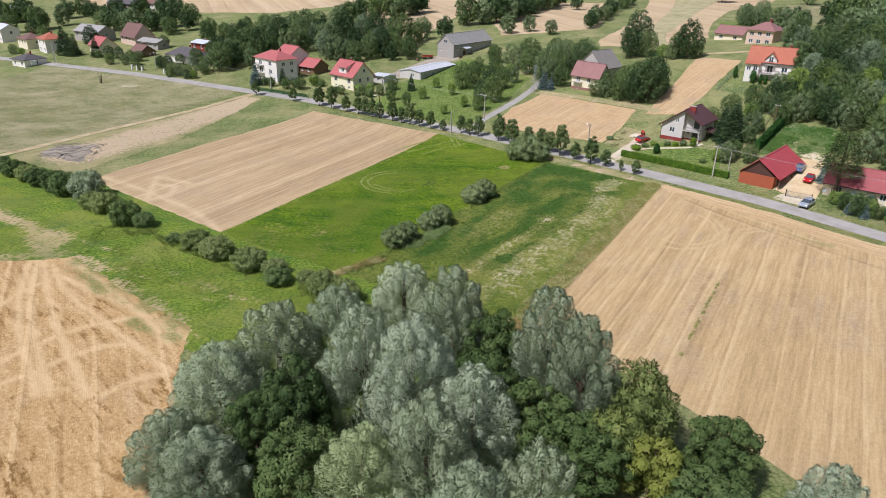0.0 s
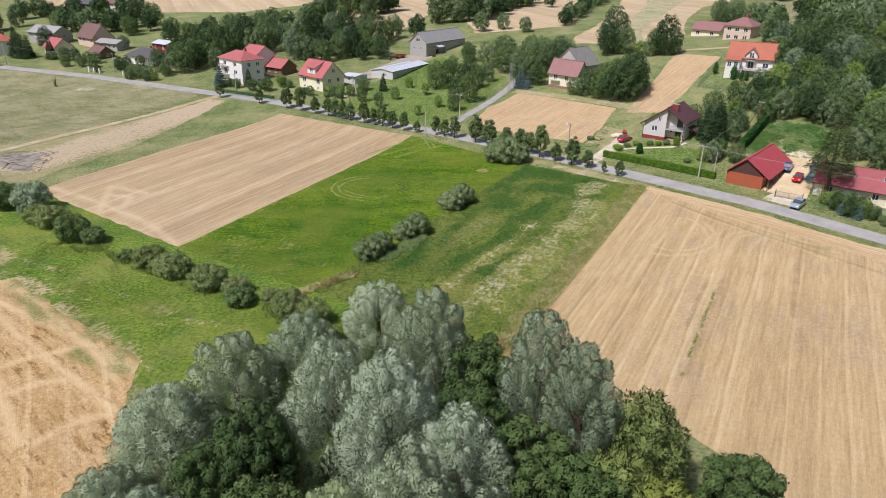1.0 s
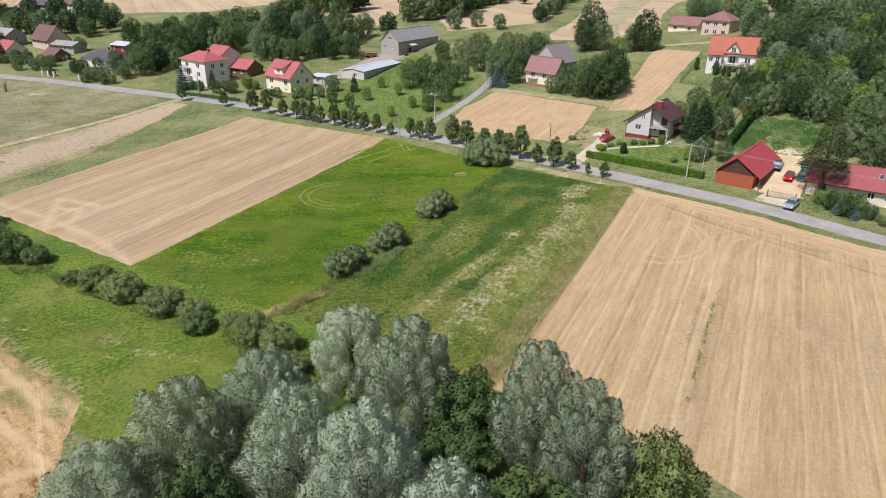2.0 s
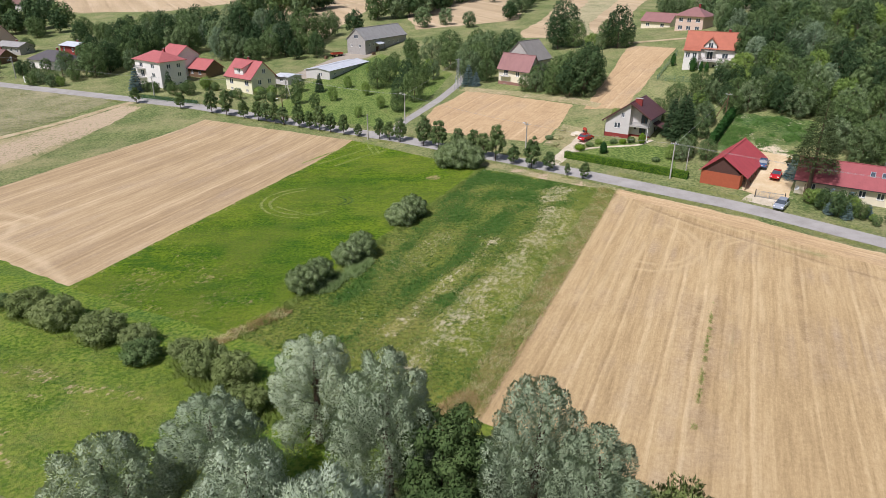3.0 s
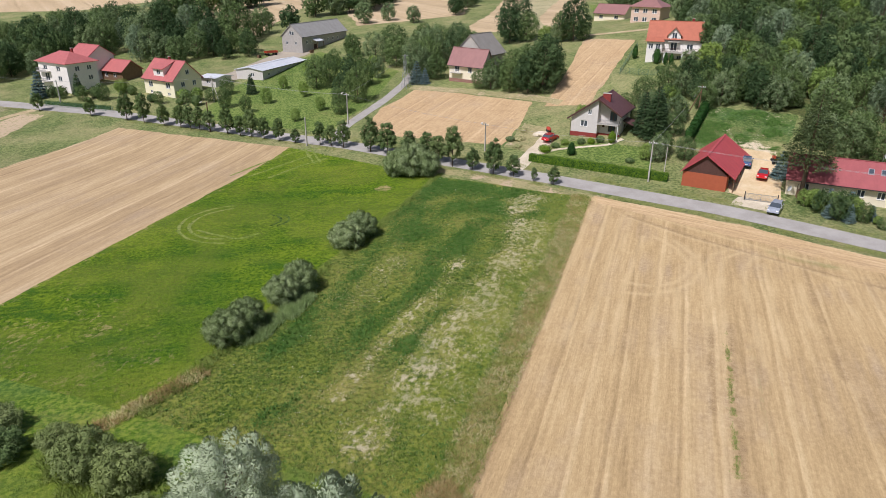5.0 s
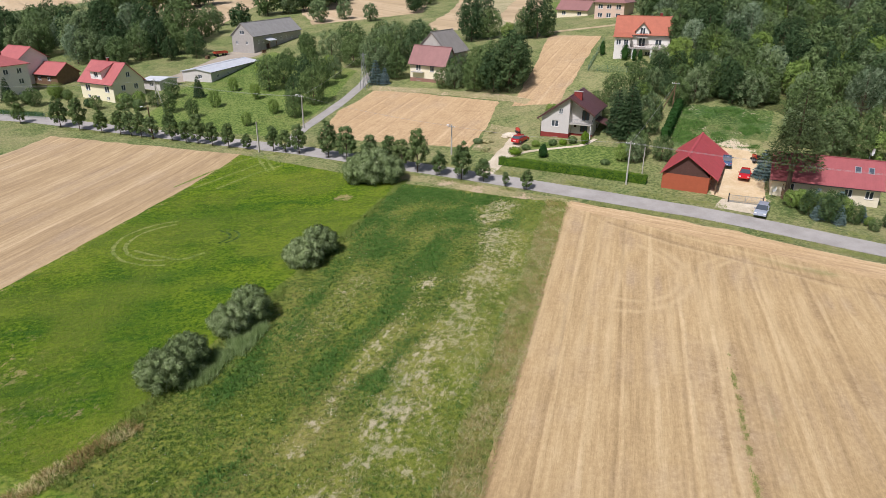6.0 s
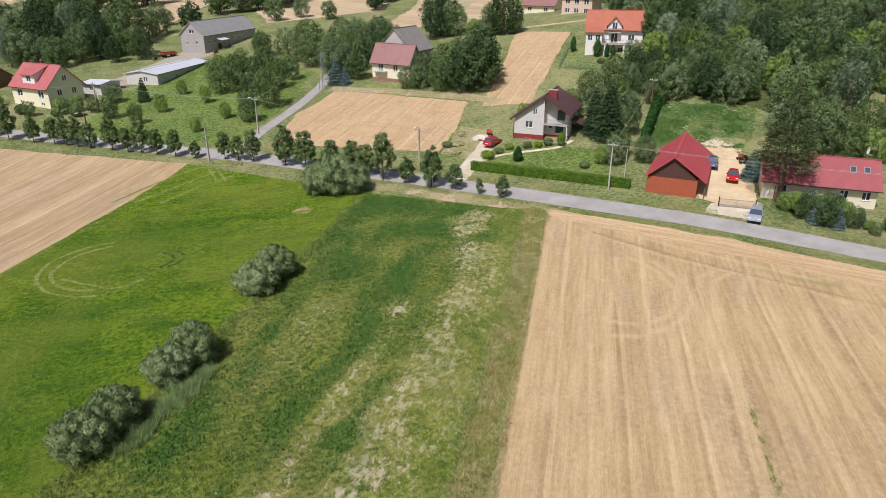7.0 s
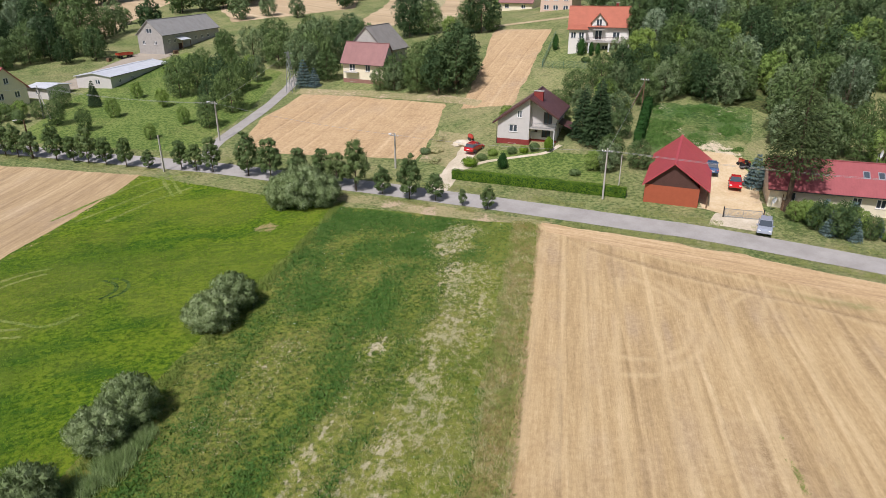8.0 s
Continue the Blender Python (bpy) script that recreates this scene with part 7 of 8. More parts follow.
for i, (x, y, h, r, mt, lab, cone) in enumerate([
    (49.1, 149.4, 2.3, 0.95, M["thuja"], "conical dark thuja on the lawn", 0.55),
    (45.0, 152.6, 1.3, 1.25, M["hedge"], "rounded green shrub beside the drive", 0.1),
    (47.6, 153.9, 0.9, 0.8, M["green"], "small green garden shrub", 0.1),
    (49.8, 154.6, 1.0, 0.8, M["light_green"], "small light green garden shrub", 0.2),
    (52.8, 153.8, 1.0, 0.8, M["green"], "small green garden shrub", 0.1),
    (54.6, 153.2, 0.9, 0.7, M["hedge"], "small round yellow-green shrub", 0.1),
    (56.4, 153.0, 1.2, 0.8, M["green"], "round green shrub before the plinth", 0.1),
    (58.2, 151.7, 2.2, 0.75, M["hedge"], "egg-shaped clipped thuja by the house", 0.3),
    (57.6, 142.4, 0.8, 0.75, M["green"], "low clipped shrub on the lawn", 0.0),
    (85.6, 188.4, 3.6, 1.2, M["thuja"], "dark conical thuja below the balcony", 0.4),
    (87.0, 186.6, 2.6, 0.6, M["thuja"], "slim dark thuja below the balcony", 0.5),
    (88.0, 185.6, 2.4, 0.6, M["thuja"], "slim dark thuja below the balcony", 0.5),
    (83.4, 195.5, 3.2, 0.8, M["thuja"], "slim dark thuja beside the house", 0.5),
    (91.5, 181.6, 1.0, 1.8, M["grey_green"], "low spreading juniper in the front garden", 0.0),
    (84.2, 184.0, 0.9, 0.9, M["green"], "low green garden shrub", 0.0),
    (95.4, 178.6, 2.6, 1.8, M["dark_green"], "dark bush at the corner of the garden", 0.2),
    (-26.8, 210.6, 2.0, 0.8, M["thuja"], "conical thuja in the village garden", 0.4),
    (-30.5, 211.8, 1.4, 0.9, M["green"], "round green shrub by the yellow house", 0.0),
    (78.2, 118.8, 1.6, 0.7, M["yellow_green"], "bright yellow-green golden thuja beside the gate", 0.4),
    (68.6, 138.8, 1.6, 1.2, M["green"], "green bush behind the barn", 0.1),
    (62.6, 131.2, 0.9, 0.8, M["green"], "small green bush at the barn wall", 0.1),
    (40.5, 160.5, 0.9, 0.9, M["grey_green"], "weedy bush on the rough plot", 0.0),
    (-53.4, 224.7, 2.8, 1.6, M["green"], "round green garden shrub in the village", 0.1),
    (-47.7, 229.0, 3.4, 1.9, M["olive"], "rounded olive-green bush beside the annex", 0.1),
    (-44.4, 225.0, 2.4, 1.3, M["green"], "round green shrub by the yellow house", 0.1),
    (-37.9, 216.2, 2.0, 1.2, M["dark_green"], "dark green shrub by the garden fence", 0.1),
    (-26.2, 209.9, 2.6, 1.3, M["green"], "egg-shaped green shrub beside the orchard", 0.2),
    (-30.6, 218.5, 2.0, 1.7, M["light_green"], "light green shrub at the house corner", 0.1),
    (-64.6, 230.4, 2.0, 2.2, M["dark_green"], "dark spreading shrub before the white house", 0.0),
]):
    shrub_at(x, y, h, r, mt, lab, cone, 700 if h < 2 else 1500, i + 1)


def pole(x, y, h, label, lamp=None, arm=True, brace=None, mat=None, turn=-45, wide=0.11):
    """A concrete power pole, tapered, with a crossarm, insulators and perhaps a street lamp."""
    ob = thing("power_pole", spot(x, y), turn, label, "power pole", group="power poles")
    bm = bmesh.new()
    b, t = wide, wide * 0.6
    vs = [bm.verts.new((sx * w, sy * w * 1.3, z)) for z, w in ((-0.5, b), (h, t)) for sx, sy in ((-1, -1), (1, -1), (1, 1), (-1, 1))]
    for f in ((3, 2, 1, 0), (4, 5, 6, 7), (0, 1, 5, 4), (1, 2, 6, 5), (2, 3, 7, 6), (3, 0, 4, 7)):
        bm.faces.new([vs[i] for i in f])
    part("shaft", bm, mat or M["concrete"], ob)
    if arm:
        cross = part("crossarm", boxes((-0.7, 0.7, -0.19, -0.11, h - 0.45, h - 0.37)), M["galv"], ob)
        for i in (-0.62, -0.25, 0.25, 0.62):
            part("insulator", tube(bmesh.new(), [(i, -0.15, h - 0.37), (i, -0.15, h - 0.28), (i, -0.15, h - 0.2)], [0.05, 0.07, 0.03], 6), M["white_paint"], cross)
    if lamp:
        la = part("lamp_arm", tube(bmesh.new(), [(0, 0, h - 0.3), (0, -0.5, h + 0.1), (0, -1.2, h + 0.2)], [0.035, 0.03, 0.03], 6), M["galv"], ob)
        part("lamp_head", boxes((-0.14, 0.14, -1.75, -1.15, h + 0.12, h + 0.26), bevel=0.04), M["white_paint"], la)
    if brace:
        part("brace", tube(bmesh.new(), [(brace, 0, -0.5), (0.05, 0, h * 0.86)], [0.12, 0.09], 6), mat or M["concrete"], ob)
    return Vector((x, y, float(height(x, y)) + h - 0.3))


P = {}
P["road_post"] = pole(0.3, 171.9, 5.9, "pale concrete post at the field corner", arm=False)
P["lane"] = pole(9.6, 183.2, 7.0, "concrete power pole with street lamp at the lane", lamp=True)
P["west"] = pole(-20.6, 187.4, 6.6, "weathered pole with street lamp beside the road", lamp=True, arm=False, mat=M["wood"])
P["orchard"] = pole(-22.2, 211.8, 6.4, "braced concrete power pole in the orchard", brace=2.2)
P["plot"] = pole(34.4, 157.2, 5.6, "concrete power pole with lamp on the harvested plot", lamp=True)
P["garden"] = pole(56.9, 133.8, 7.1, "concrete power pole beside the garden hedge")
P["small"] = pole(61.2, 136.4, 4.6, "short pale post in the garden", arm=False, wide=0.07)
P["back"] = pole(78.6, 156.2, 6.4, "braced wooden power pole behind the garden", brace=-2.4, mat=M["wood"])
P["yard"] = pole(96.5, 101.0, 7.4, "concrete power pole along the road")
P["village"] = pole(-60.5, 219.6, 6.4, "concrete power pole in the village")
P["village2"] = pole(-113.5, 254.0, 7.0, "concrete power pole in the village")
P["village3"] = pole(-163.5, 273.0, 7.6, "braced concrete power pole in the village", brace=2.4)
P["hill"] = pole(99.0, 191.0, 7.0, "wooden power pole beside the orange-roofed house", mat=M["wood"])
P["hill2"] = pole(113.5, 226.0, 7.0, "wooden power pole on the hill", mat=M["wood"])

pyl = thing("lattice_pylon", spot(26.2, 207.6), -40, "braced grey steel pylon beside the lane", "pylon")
for sx, sy in ((-1, -1), (1, -1), (1, 1), (-1, 1)):
    part("leg", tube(bmesh.new(), [(sx * 0.75, sy * 0.75, -0.3), (sx * 0.12, sy * 0.12, 8.4)], [0.06, 0.04], 5), M["galv"], pyl)
for i in range(6):
    z0, z1 = i * 1.35, (i + 1) * 1.35
    w0, w1 = 0.75 - 0.63 * z0 / 8.4, 0.75 - 0.63 * z1 / 8.4
    for q in range(4):
        c, s = [(1, 0), (0, 1), (-1, 0), (0, -1)][q]
        a0 = (c * w0 - s * w0, s * w0 + c * w0, z0)
        a1 = (c * w1 + s * w1, s * w1 - c * w1, z1)
        part("strut", tube(bmesh.new(), [a0, a1], [0.03, 0.03], 4), M["galv"], pyl)
part("crossarm", boxes((-0.9, 0.9, -0.05, 0.05, 8.0, 8.1)), M["galv"], pyl)
P["pylon"] = spot(26.2, 207.6, 8.1)


def wire(a, b, sag, off=0.0, label="thin grey overhead cable"):
    a, b = P[a].copy(), P[b].copy()
    side = (b - a).cross(Vector((0, 0, 1))).normalized() * off
    cu = bpy.data.curves.new("overhead_cable", "CURVE")
    cu.dimensions, cu.bevel_depth, cu.bevel_resolution = "3D", 0.016, 1
    sp = cu.splines.new("POLY")
    sp.points.add(15)
    for i, pt in enumerate(sp.points):
        s = i / 15
        p = a.lerp(b, s) + side - Vector((0, 0, sag * 4 * s * (1 - s)))
        pt.co = (*p, 1)
    cu.materials.append(M["cable"])
    tagged(new("overhead_cable", cu), label + " between the poles", "cable", group="overhead cables")


for off in (-0.25, 0.25):
    wire("garden", "yard", 0.7, off)
    wire("lane", "orchard", 0.7, off)
wire("garden", "plot", 0.5)
wire("lane", "pylon", 0.4)
wire("plot", "lane", 0.5)
wire("orchard", "village", 0.7)
wire("village", "village2", 0.9)
wire("village2", "village3", 0.9)
wire("garden", "back", 0.4)
wire("hill", "hill2", 0.4)


def car(x, y, turn, paint_mat, label, hatch=True, long=4.0):
    """A small car: lofted body, glazing, wheels, lights, bumpers, mirrors."""
    ob = thing("car", spot(x, y, 0.1), turn, label, "car")
    L, W = long / 2, 0.82
    prof = [(-L, 0.32), (-L - 0.03, 0.6), (-L + 0.08, 0.86), (-L + 0.28, 0.93), (L - 1.25, 0.93), (L - 0.35, 0.8), (L - 0.04, 0.64), (L, 0.34)]
    bm = bmesh.new()
    cols = []
    for s, wf in ((-1, 0.93), (-0.92, 1.0), (0.92, 1.0), (1, 0.93)):
        cols.append([bm.verts.new((px, s * W, 0.32 + (pz - 0.32) * (wf if abs(s) == 1 else 1))) for px, pz in prof])
    for a, b in zip(cols, cols[1:]):
        for i in range(len(prof) - 1):
            bm.faces.new((a[i], a[i + 1], b[i + 1], b[i]))
        bm.faces.new((a[-1], a[0], b[0], b[-1]))
    bm.faces.new(cols[0])
    bm.faces.new(cols[-1][::-1])
    body = part("body", bm, paint_mat, ob)
    back = -L + (0.2 if hatch else 0.75)
    roof = [(back, 0.92), (back + 0.35, 1.40), (L - 1.75, 1.43), (L - 1.0, 0.92)]
    bm = bmesh.new()
    cols = [[bm.verts.new((px, s * (W - 0.06 if pz < 1 else W - 0.2), pz)) for px, pz in roof] for s in (-1, 1)]
    for i in range(3):
        bm.faces.new((cols[0][i], cols[0][i + 1], cols[1][i + 1], cols[1][i]))
    bm.faces.new(cols[0])
    bm.faces.new(cols[1][::-1])
    part("glazing", bm, M["glass"], ob, "dark tinted car windows")
    part("roof", boxes((back + 0.3, L - 1.72, -W + 0.19, W - 0.19, 1.405, 1.455), bevel=0.02), paint_mat, ob)
    for s in (-1, 1):
        part("pillar", tube(bmesh.new(), [(-0.15, s * (W - 0.05), 0.92), (-0.15, s * (W - 0.19), 1.42)], [0.05, 0.05], 5), paint_mat, ob)
        part("mirror", boxes((L - 1.25, L - 1.1, s * W - 0.02 + (0 if s > 0 else -0.16), s * W + 0.16 - (0 if s > 0 else 0.14), 0.92, 1.04), bevel=0.02), paint_mat, ob)
        part("headlight", boxes((L - 0.12, L + 0.005, s * 0.6 - 0.16, s * 0.6 + 0.16, 0.58, 0.7), bevel=0.02), M["white_paint"], ob)
        part("tail_light", boxes((-L - 0.04, -L + 0.06, s * 0.66 - 0.1, s * 0.66 + 0.1, 0.62, 0.82), bevel=0.02), M["roof_barn"], ob)
        for px in (-L + 0.75, L - 0.75):
            wl = part("wheel", tube(bmesh.new(), [(px, s * (W - 0.2), 0.3), (px, s * (W - 0.1), 0.3), (px, s * (W + 0.01), 0.3)], [0.3, 0.31, 0.29], 14), M["tyre"], ob)
            part("rim", tube(bmesh.new(), [(px, s * (W + 0.012), 0.3), (px, s * (W + 0.03), 0.3)], [0.18, 0.16], 10), M["galv"], wl)
    part("bumper", boxes((L - 0.1, L + 0.04, -W + 0.06, W - 0.06, 0.32, 0.5), bevel=0.03), paint_mat, ob)
    part("bumper", boxes((-L - 0.06, -L + 0.1, -W + 0.06, W - 0.06, 0.32, 0.52), bevel=0.03), paint_mat, ob)
    part("number_plate", boxes((-L - 0.068, -L - 0.062, -0.25, 0.25, 0.54, 0.65)), M["white_paint"], ob)
    return ob


car(69.3, 117.5, -137, M["car_silver"], "silver hatchback parked on the gravel before the gate")
car(75.2, 129.2, -132, M["car_red"], "small red car parked in the sandy yard", True, 3.3)
car(47.9, 157.6, 38, M["car_red"], "red hatchback on the gravel drive")
car(75.7, 134.6, 52, M["car_blue"], "blue estate car beside the barn", False, 4.4)

gate = thing("sliding_gate", spot(67.6, 122.7), -36, "grey mesh sliding gate between dark posts", "gate")
for x in (0, 4.7):
    part("post", boxes((x - 0.07, x + 0.07, -0.07, 0.07, -0.4, 1.45)), M["dark_metal"], gate)
part("gate_frame", boxes((0.1, 4.55, -0.03, 0.03, 1.15, 1.2), (0.1, 4.55, -0.03, 0.03, 0.12, 0.17), (0.1, 0.15, -0.03, 0.03, 0.17, 1.15), (4.5, 4.55, -0.03, 0.03, 0.17, 1.15), (2.3, 2.35, -0.03, 0.03, 0.17, 1.15)), M["galv"], gate)
for i in range(42):
    x = 0.2 + i * 0.102
    part("bar", boxes((x, x + 0.025, -0.012, 0.012, 0.17, 1.15)), M["galv"], gate)


def wire_fence(a, b, h, label, gap=2.2):
    a, b = Vector(a), Vector(b)
    n = max(1, round((b - a).length / gap))
    ob = thing("wire_fence", (a.x, a.y, 0), math.degrees(math.atan2(b.y - a.y, b.x - a.x)), label, "fence")
    ln = (b - a).length
    zs = [float(height(*a.lerp(b, i / n))) for i in range(n + 1)]
    for i in range(n + 1):
        x = ln * i / n
        part("post", boxes((x - 0.03, x + 0.03, -0.03, 0.03, zs[i] - 0.4, zs[i] + h)), M["green_mesh"], ob)
    for i in range(n):
        x0, x1 = ln * i / n, ln * (i + 1) / n
        bm = bmesh.new()
        for k in range(9):
            z = h * (0.06 + 0.93 * k / 8)
            slab(bm, [(x0, 0, zs[i] + z), (x1, 0, zs[i + 1] + z), (x1, 0, zs[i + 1] + z - 0.02), (x0, 0, zs[i] + z - 0.02)], (0, 0.02, 0))
        tagged(part("panel", bm, M["green_mesh"], ob), kind="stuff")


wire_fence((75.8, 187.4), (88.6, 204.8), 1.4, "green wire panel fence beside the uphill strip")
wire_fence((75.8, 187.2), (88.4, 174.4), 1.4, "green wire panel fence below the garden")
wire_fence((-66, 221), (-46, 210.2), 1.2, "low wire fence before the white house")
for i, (x, y) in enumerate([(-124, 256.5), (-121.4, 255.0), (-118.8, 253.4), (-108, 248.0)]):
    ob = thing("gate_pillar", spot(x, y), -32, "white rendered gate pillar beside the village road", "pillar", group="gate pillars")
    part("shaft", boxes((-0.25, 0.25, -0.25, 0.25, -0.3, 1.8)), M["white_paint"], ob)
    part("cap", boxes((-0.32, 0.32, -0.32, 0.32, 1.8, 1.95), bevel=0.03), M["concrete"], ob)


def dish(x, y, z, turn, label, r=0.45):
    ob = thing("satellite_dish", (x, y, z), turn, label, "satellite dish")
    bm = bmesh.new()
    rings = []
    for k in range(5):
        rr = r * k / 4
        rings.append([bm.verts.new((rr * math.cos(a), -0.25 * (rr / r) ** 2 * r, rr * math.sin(a))) for a in (2 * math.pi * j / 18 for j in range(18))] if k else [bm.verts.new((0, 0, 0))])
    for j in range(18):
        bm.faces.new((rings[0][0], rings[1][j], rings[1][(j + 1) % 18]))
    for a, b in zip(rings[1:], rings[2:]):
        for j in range(18):
            bm.faces.new((a[j], b[j], b[(j + 1) % 18], a[(j + 1) % 18]))
    part("bowl", bm, M["white_paint"], ob)
    part("mast", tube(bmesh.new(), [(0, 0.04, 0), (0, 0.2, -0.1), (0, 0.2, -1.2)], [0.03, 0.03, 0.03], 6), M["galv"], ob)
    part("feed_arm", tube(bmesh.new(), [(0, -0.02, -r * 0.9), (0, -0.5, -0.1)], [0.015, 0.015], 5), M["galv"], ob)


dish(87.6, 118.6, float(height(88, 118)) + 6.6, 20, "white satellite dish on the wine-red roof", 0.55)
dish(74.2, 121.4, float(height(74, 121)) + 1.7, 10, "white satellite dish on a mast by the log stack")

logs = thing("log_stack", spot(75.6, 121.2), -41, "stack of split firewood under the eaves", "firewood")
lr = random.Random(8)
for i in range(7):
    for j in range(12):
        r = 0.11 + 0.03 * lr.random()
        part("log", tube(bmesh.new(), [(0.12 + j * 0.24 + lr.uniform(-0.03, 0.03), 0.0, 0.05 + i * 0.2), (0.12 + j * 0.24, 0.5, 0.05 + i * 0.2)], [r, r], 6), M["wood"], logs)
part("shelter_post", boxes((-0.1, 0.0, 0.2, 0.3, -0.4, 2.2)), M["wood"], logs)

heap = thing("rubble_heap", spot(47.8, 161.2), 0, "pale heap of plaster and building rubble", "rubble")
bm = bmesh.new()
bmesh.ops.create_icosphere(bm, subdivisions=3, radius=1.0)
for v in bm.verts:
    k = 1 + 0.5 * (noise.noise(v.co * 2.2))
    v.co = Vector((v.co.x * 2.0 * k, v.co.y * 1.3 * k, max(-0.2, v.co.z) * 0.6 * k))
part("mound", bm, M["gravel"], heap)

mixer = thing("cement_mixer", spot(48.8, 161.2), 20, "small red cement mixer beside the rubble heap", "cement mixer")
part("drum", tube(bmesh.new(), [(0, -0.45, 0.75), (0, -0.1, 0.9), (0, 0.25, 1.05), (0, 0.55, 1.2)], [0.2, 0.42, 0.42, 0.24], 14), M["tractor_red"], mixer)
part("stand", boxes((-0.4, -0.34, -0.3, 0.4, 0, 0.9), (0.34, 0.4, -0.3, 0.4, 0, 0.9), (-0.34, 0.34, -0.03, 0.03, 0.35, 0.42)), M["dark_metal"], mixer)
for s in (-1, 1):
    part("wheel", tube(bmesh.new(), [(s * 0.42, 0.3, 0.18), (s * 0.5, 0.3, 0.18)], [0.2, 0.2], 12), M["tyre"], mixer)

trac = thing("garden_tractor", spot(80.6, 133.6), 70, "small old red tractor beside the yard", "tractor")
part("hood", boxes((0.2, 1.3, -0.3, 0.3, 0.5, 1.1), bevel=0.06), M["tractor_red"], trac)
part("chassis", boxes((-0.8, 1.2, -0.2, 0.2, 0.35, 0.55)), M["dark_metal"], trac)
part("seat", boxes((-0.6, -0.2, -0.25, 0.25, 0.9, 1.0), (-0.7, -0.6, -0.25, 0.25, 0.9, 1.35), bevel=0.03), M["tyre"], trac)
for s in (-1, 1):
    part("rear_wheel", tube(bmesh.new(), [(-0.5, s * 0.35, 0.5), (-0.5, s * 0.6, 0.5)], [0.52, 0.52], 16), M["tyre"], trac)
    part("front_wheel", tube(bmesh.new(), [(1.0, s * 0.35, 0.3), (1.0, s * 0.5, 0.3)], [0.3, 0.3], 14), M["tyre"], trac)
    part("mudguard", boxes((-0.9, -0.1, s * 0.62 - 0.3 * (s > 0), s * 0.62 + 0.3 * (s < 0), 1.03, 1.08)), M["tractor_red"], trac)

dead = thing("bare_bush", spot(-126, 235.5), 0, "leafless grey bush of bare stems in the dry meadow", "bush")
br = random.Random(4)
for i in range(14):
    a, r, h = br.uniform(0, 6.28), br.uniform(0.3, 1.3), br.uniform(2.4, 4.4)
    part("stem", tube(bmesh.new(), [(0.2 * math.cos(a), 0.2 * math.sin(a), -0.2), (r * 0.6 * math.cos(a), r * 0.6 * math.sin(a), h * 0.6), (r * math.cos(a + 0.2), r * math.sin(a + 0.2), h)], [0.05, 0.035, 0.01], 5), M["bark"], dead)

van = thing("white_trailer", spot(-169.5, 266.8), -35, "small white trailer parked beside the village road", "trailer")
part("box", boxes((-2.2, 2.2, -1.0, 1.0, 0.55, 2.2), bevel=0.06), M["white_paint"], van)
part("drawbar", boxes((2.2, 3.2, -0.05, 0.05, 0.5, 0.6)), M["dark_metal"], van)
for s in (-1, 1):
    part("wheel", tube(bmesh.new(), [(0, s * 0.85, 0.3), (0, s * 1.02, 0.3)], [0.32, 0.32], 12), M["tyre"], van)

wagon = thing("farm_wagon", spot(-9.5, 262.0), 30, "red farm wagon with low sides in the barn yard", "wagon")
part("bed", boxes((-2.0, 2.0, -0.95, 0.95, 0.75, 0.9)), M["wood"], wagon)
for r in ((-2.0, 2.0, -0.98, -0.93, 0.9, 1.4), (-2.0, 2.0, 0.93, 0.98, 0.9, 1.4), (-2.03, -1.98, -0.93, 0.93, 0.9, 1.4), (1.98, 2.03, -0.93, 0.93, 0.9, 1.4)):
    part("side_board", boxes(r), M["tractor_red"], wagon)
for px in (-1.3, 1.3):
    for s in (-1, 1):
        part("wheel", tube(bmesh.new(), [(px, s * 0.7, 0.36), (px, s * 0.92, 0.36)], [0.38, 0.38], 12), M["tyre"], wagon)
part("drawbar", boxes((2.0, 3.6, -0.05, 0.05, 0.5, 0.58)), M["dark_metal"], wagon)
for x, y, a in ((3.4, 261.5, 20), (-13.2, 259.5, 60)):
    st = thing("pallet_stack", spot(x, y), a, "stack of weathered wooden pallets by the barn", "pallets", group="pallet stacks")
    for i in range(6):
        part("pallet", boxes((-0.6, 0.6, -0.4, 0.4, i * 0.15, i * 0.15 + 0.03), (-0.6, 0.6, -0.4, 0.4, i * 0.15 + 0.1, i * 0.15 + 0.13), (-0.6, -0.5, -0.4, 0.4, i * 0.15 + 0.03, i * 0.15 + 0.1), (0.5, 0.6, -0.4, 0.4, i * 0.15 + 0.03, i * 0.15 + 0.1)), M["wood"], st)
car(3.5, 268.2, 60, M["car_silver"], "grey car parked beside the grey barn", False, 4.2)
for i, (x, y, r, h) in enumerate([(42.4, 160.6, 1.6, 0.7), (41.0, 157.0, 1.3, 0.5), (44.6, 165.0, 1.5, 0.6)]):
    hp = thing("soil_heap", spot(x, y), i * 50, "low weedy heap of grey soil beside the drive", "soil heap", group="soil heaps")
    bm = bmesh.new()
    bmesh.ops.create_icosphere(bm, subdivisions=3, radius=1.0)
    for v in bm.verts:
        k = 1 + 0.45 * noise.noise(v.co * 2.4 + Vector((i * 3.1, 0, 0)))
        v.co = Vector((v.co.x * r * k, v.co.y * r * 0.7 * k, max(-0.2, v.co.z) * h * k))
    part("mound", bm, M["dirtgrass"], hp)


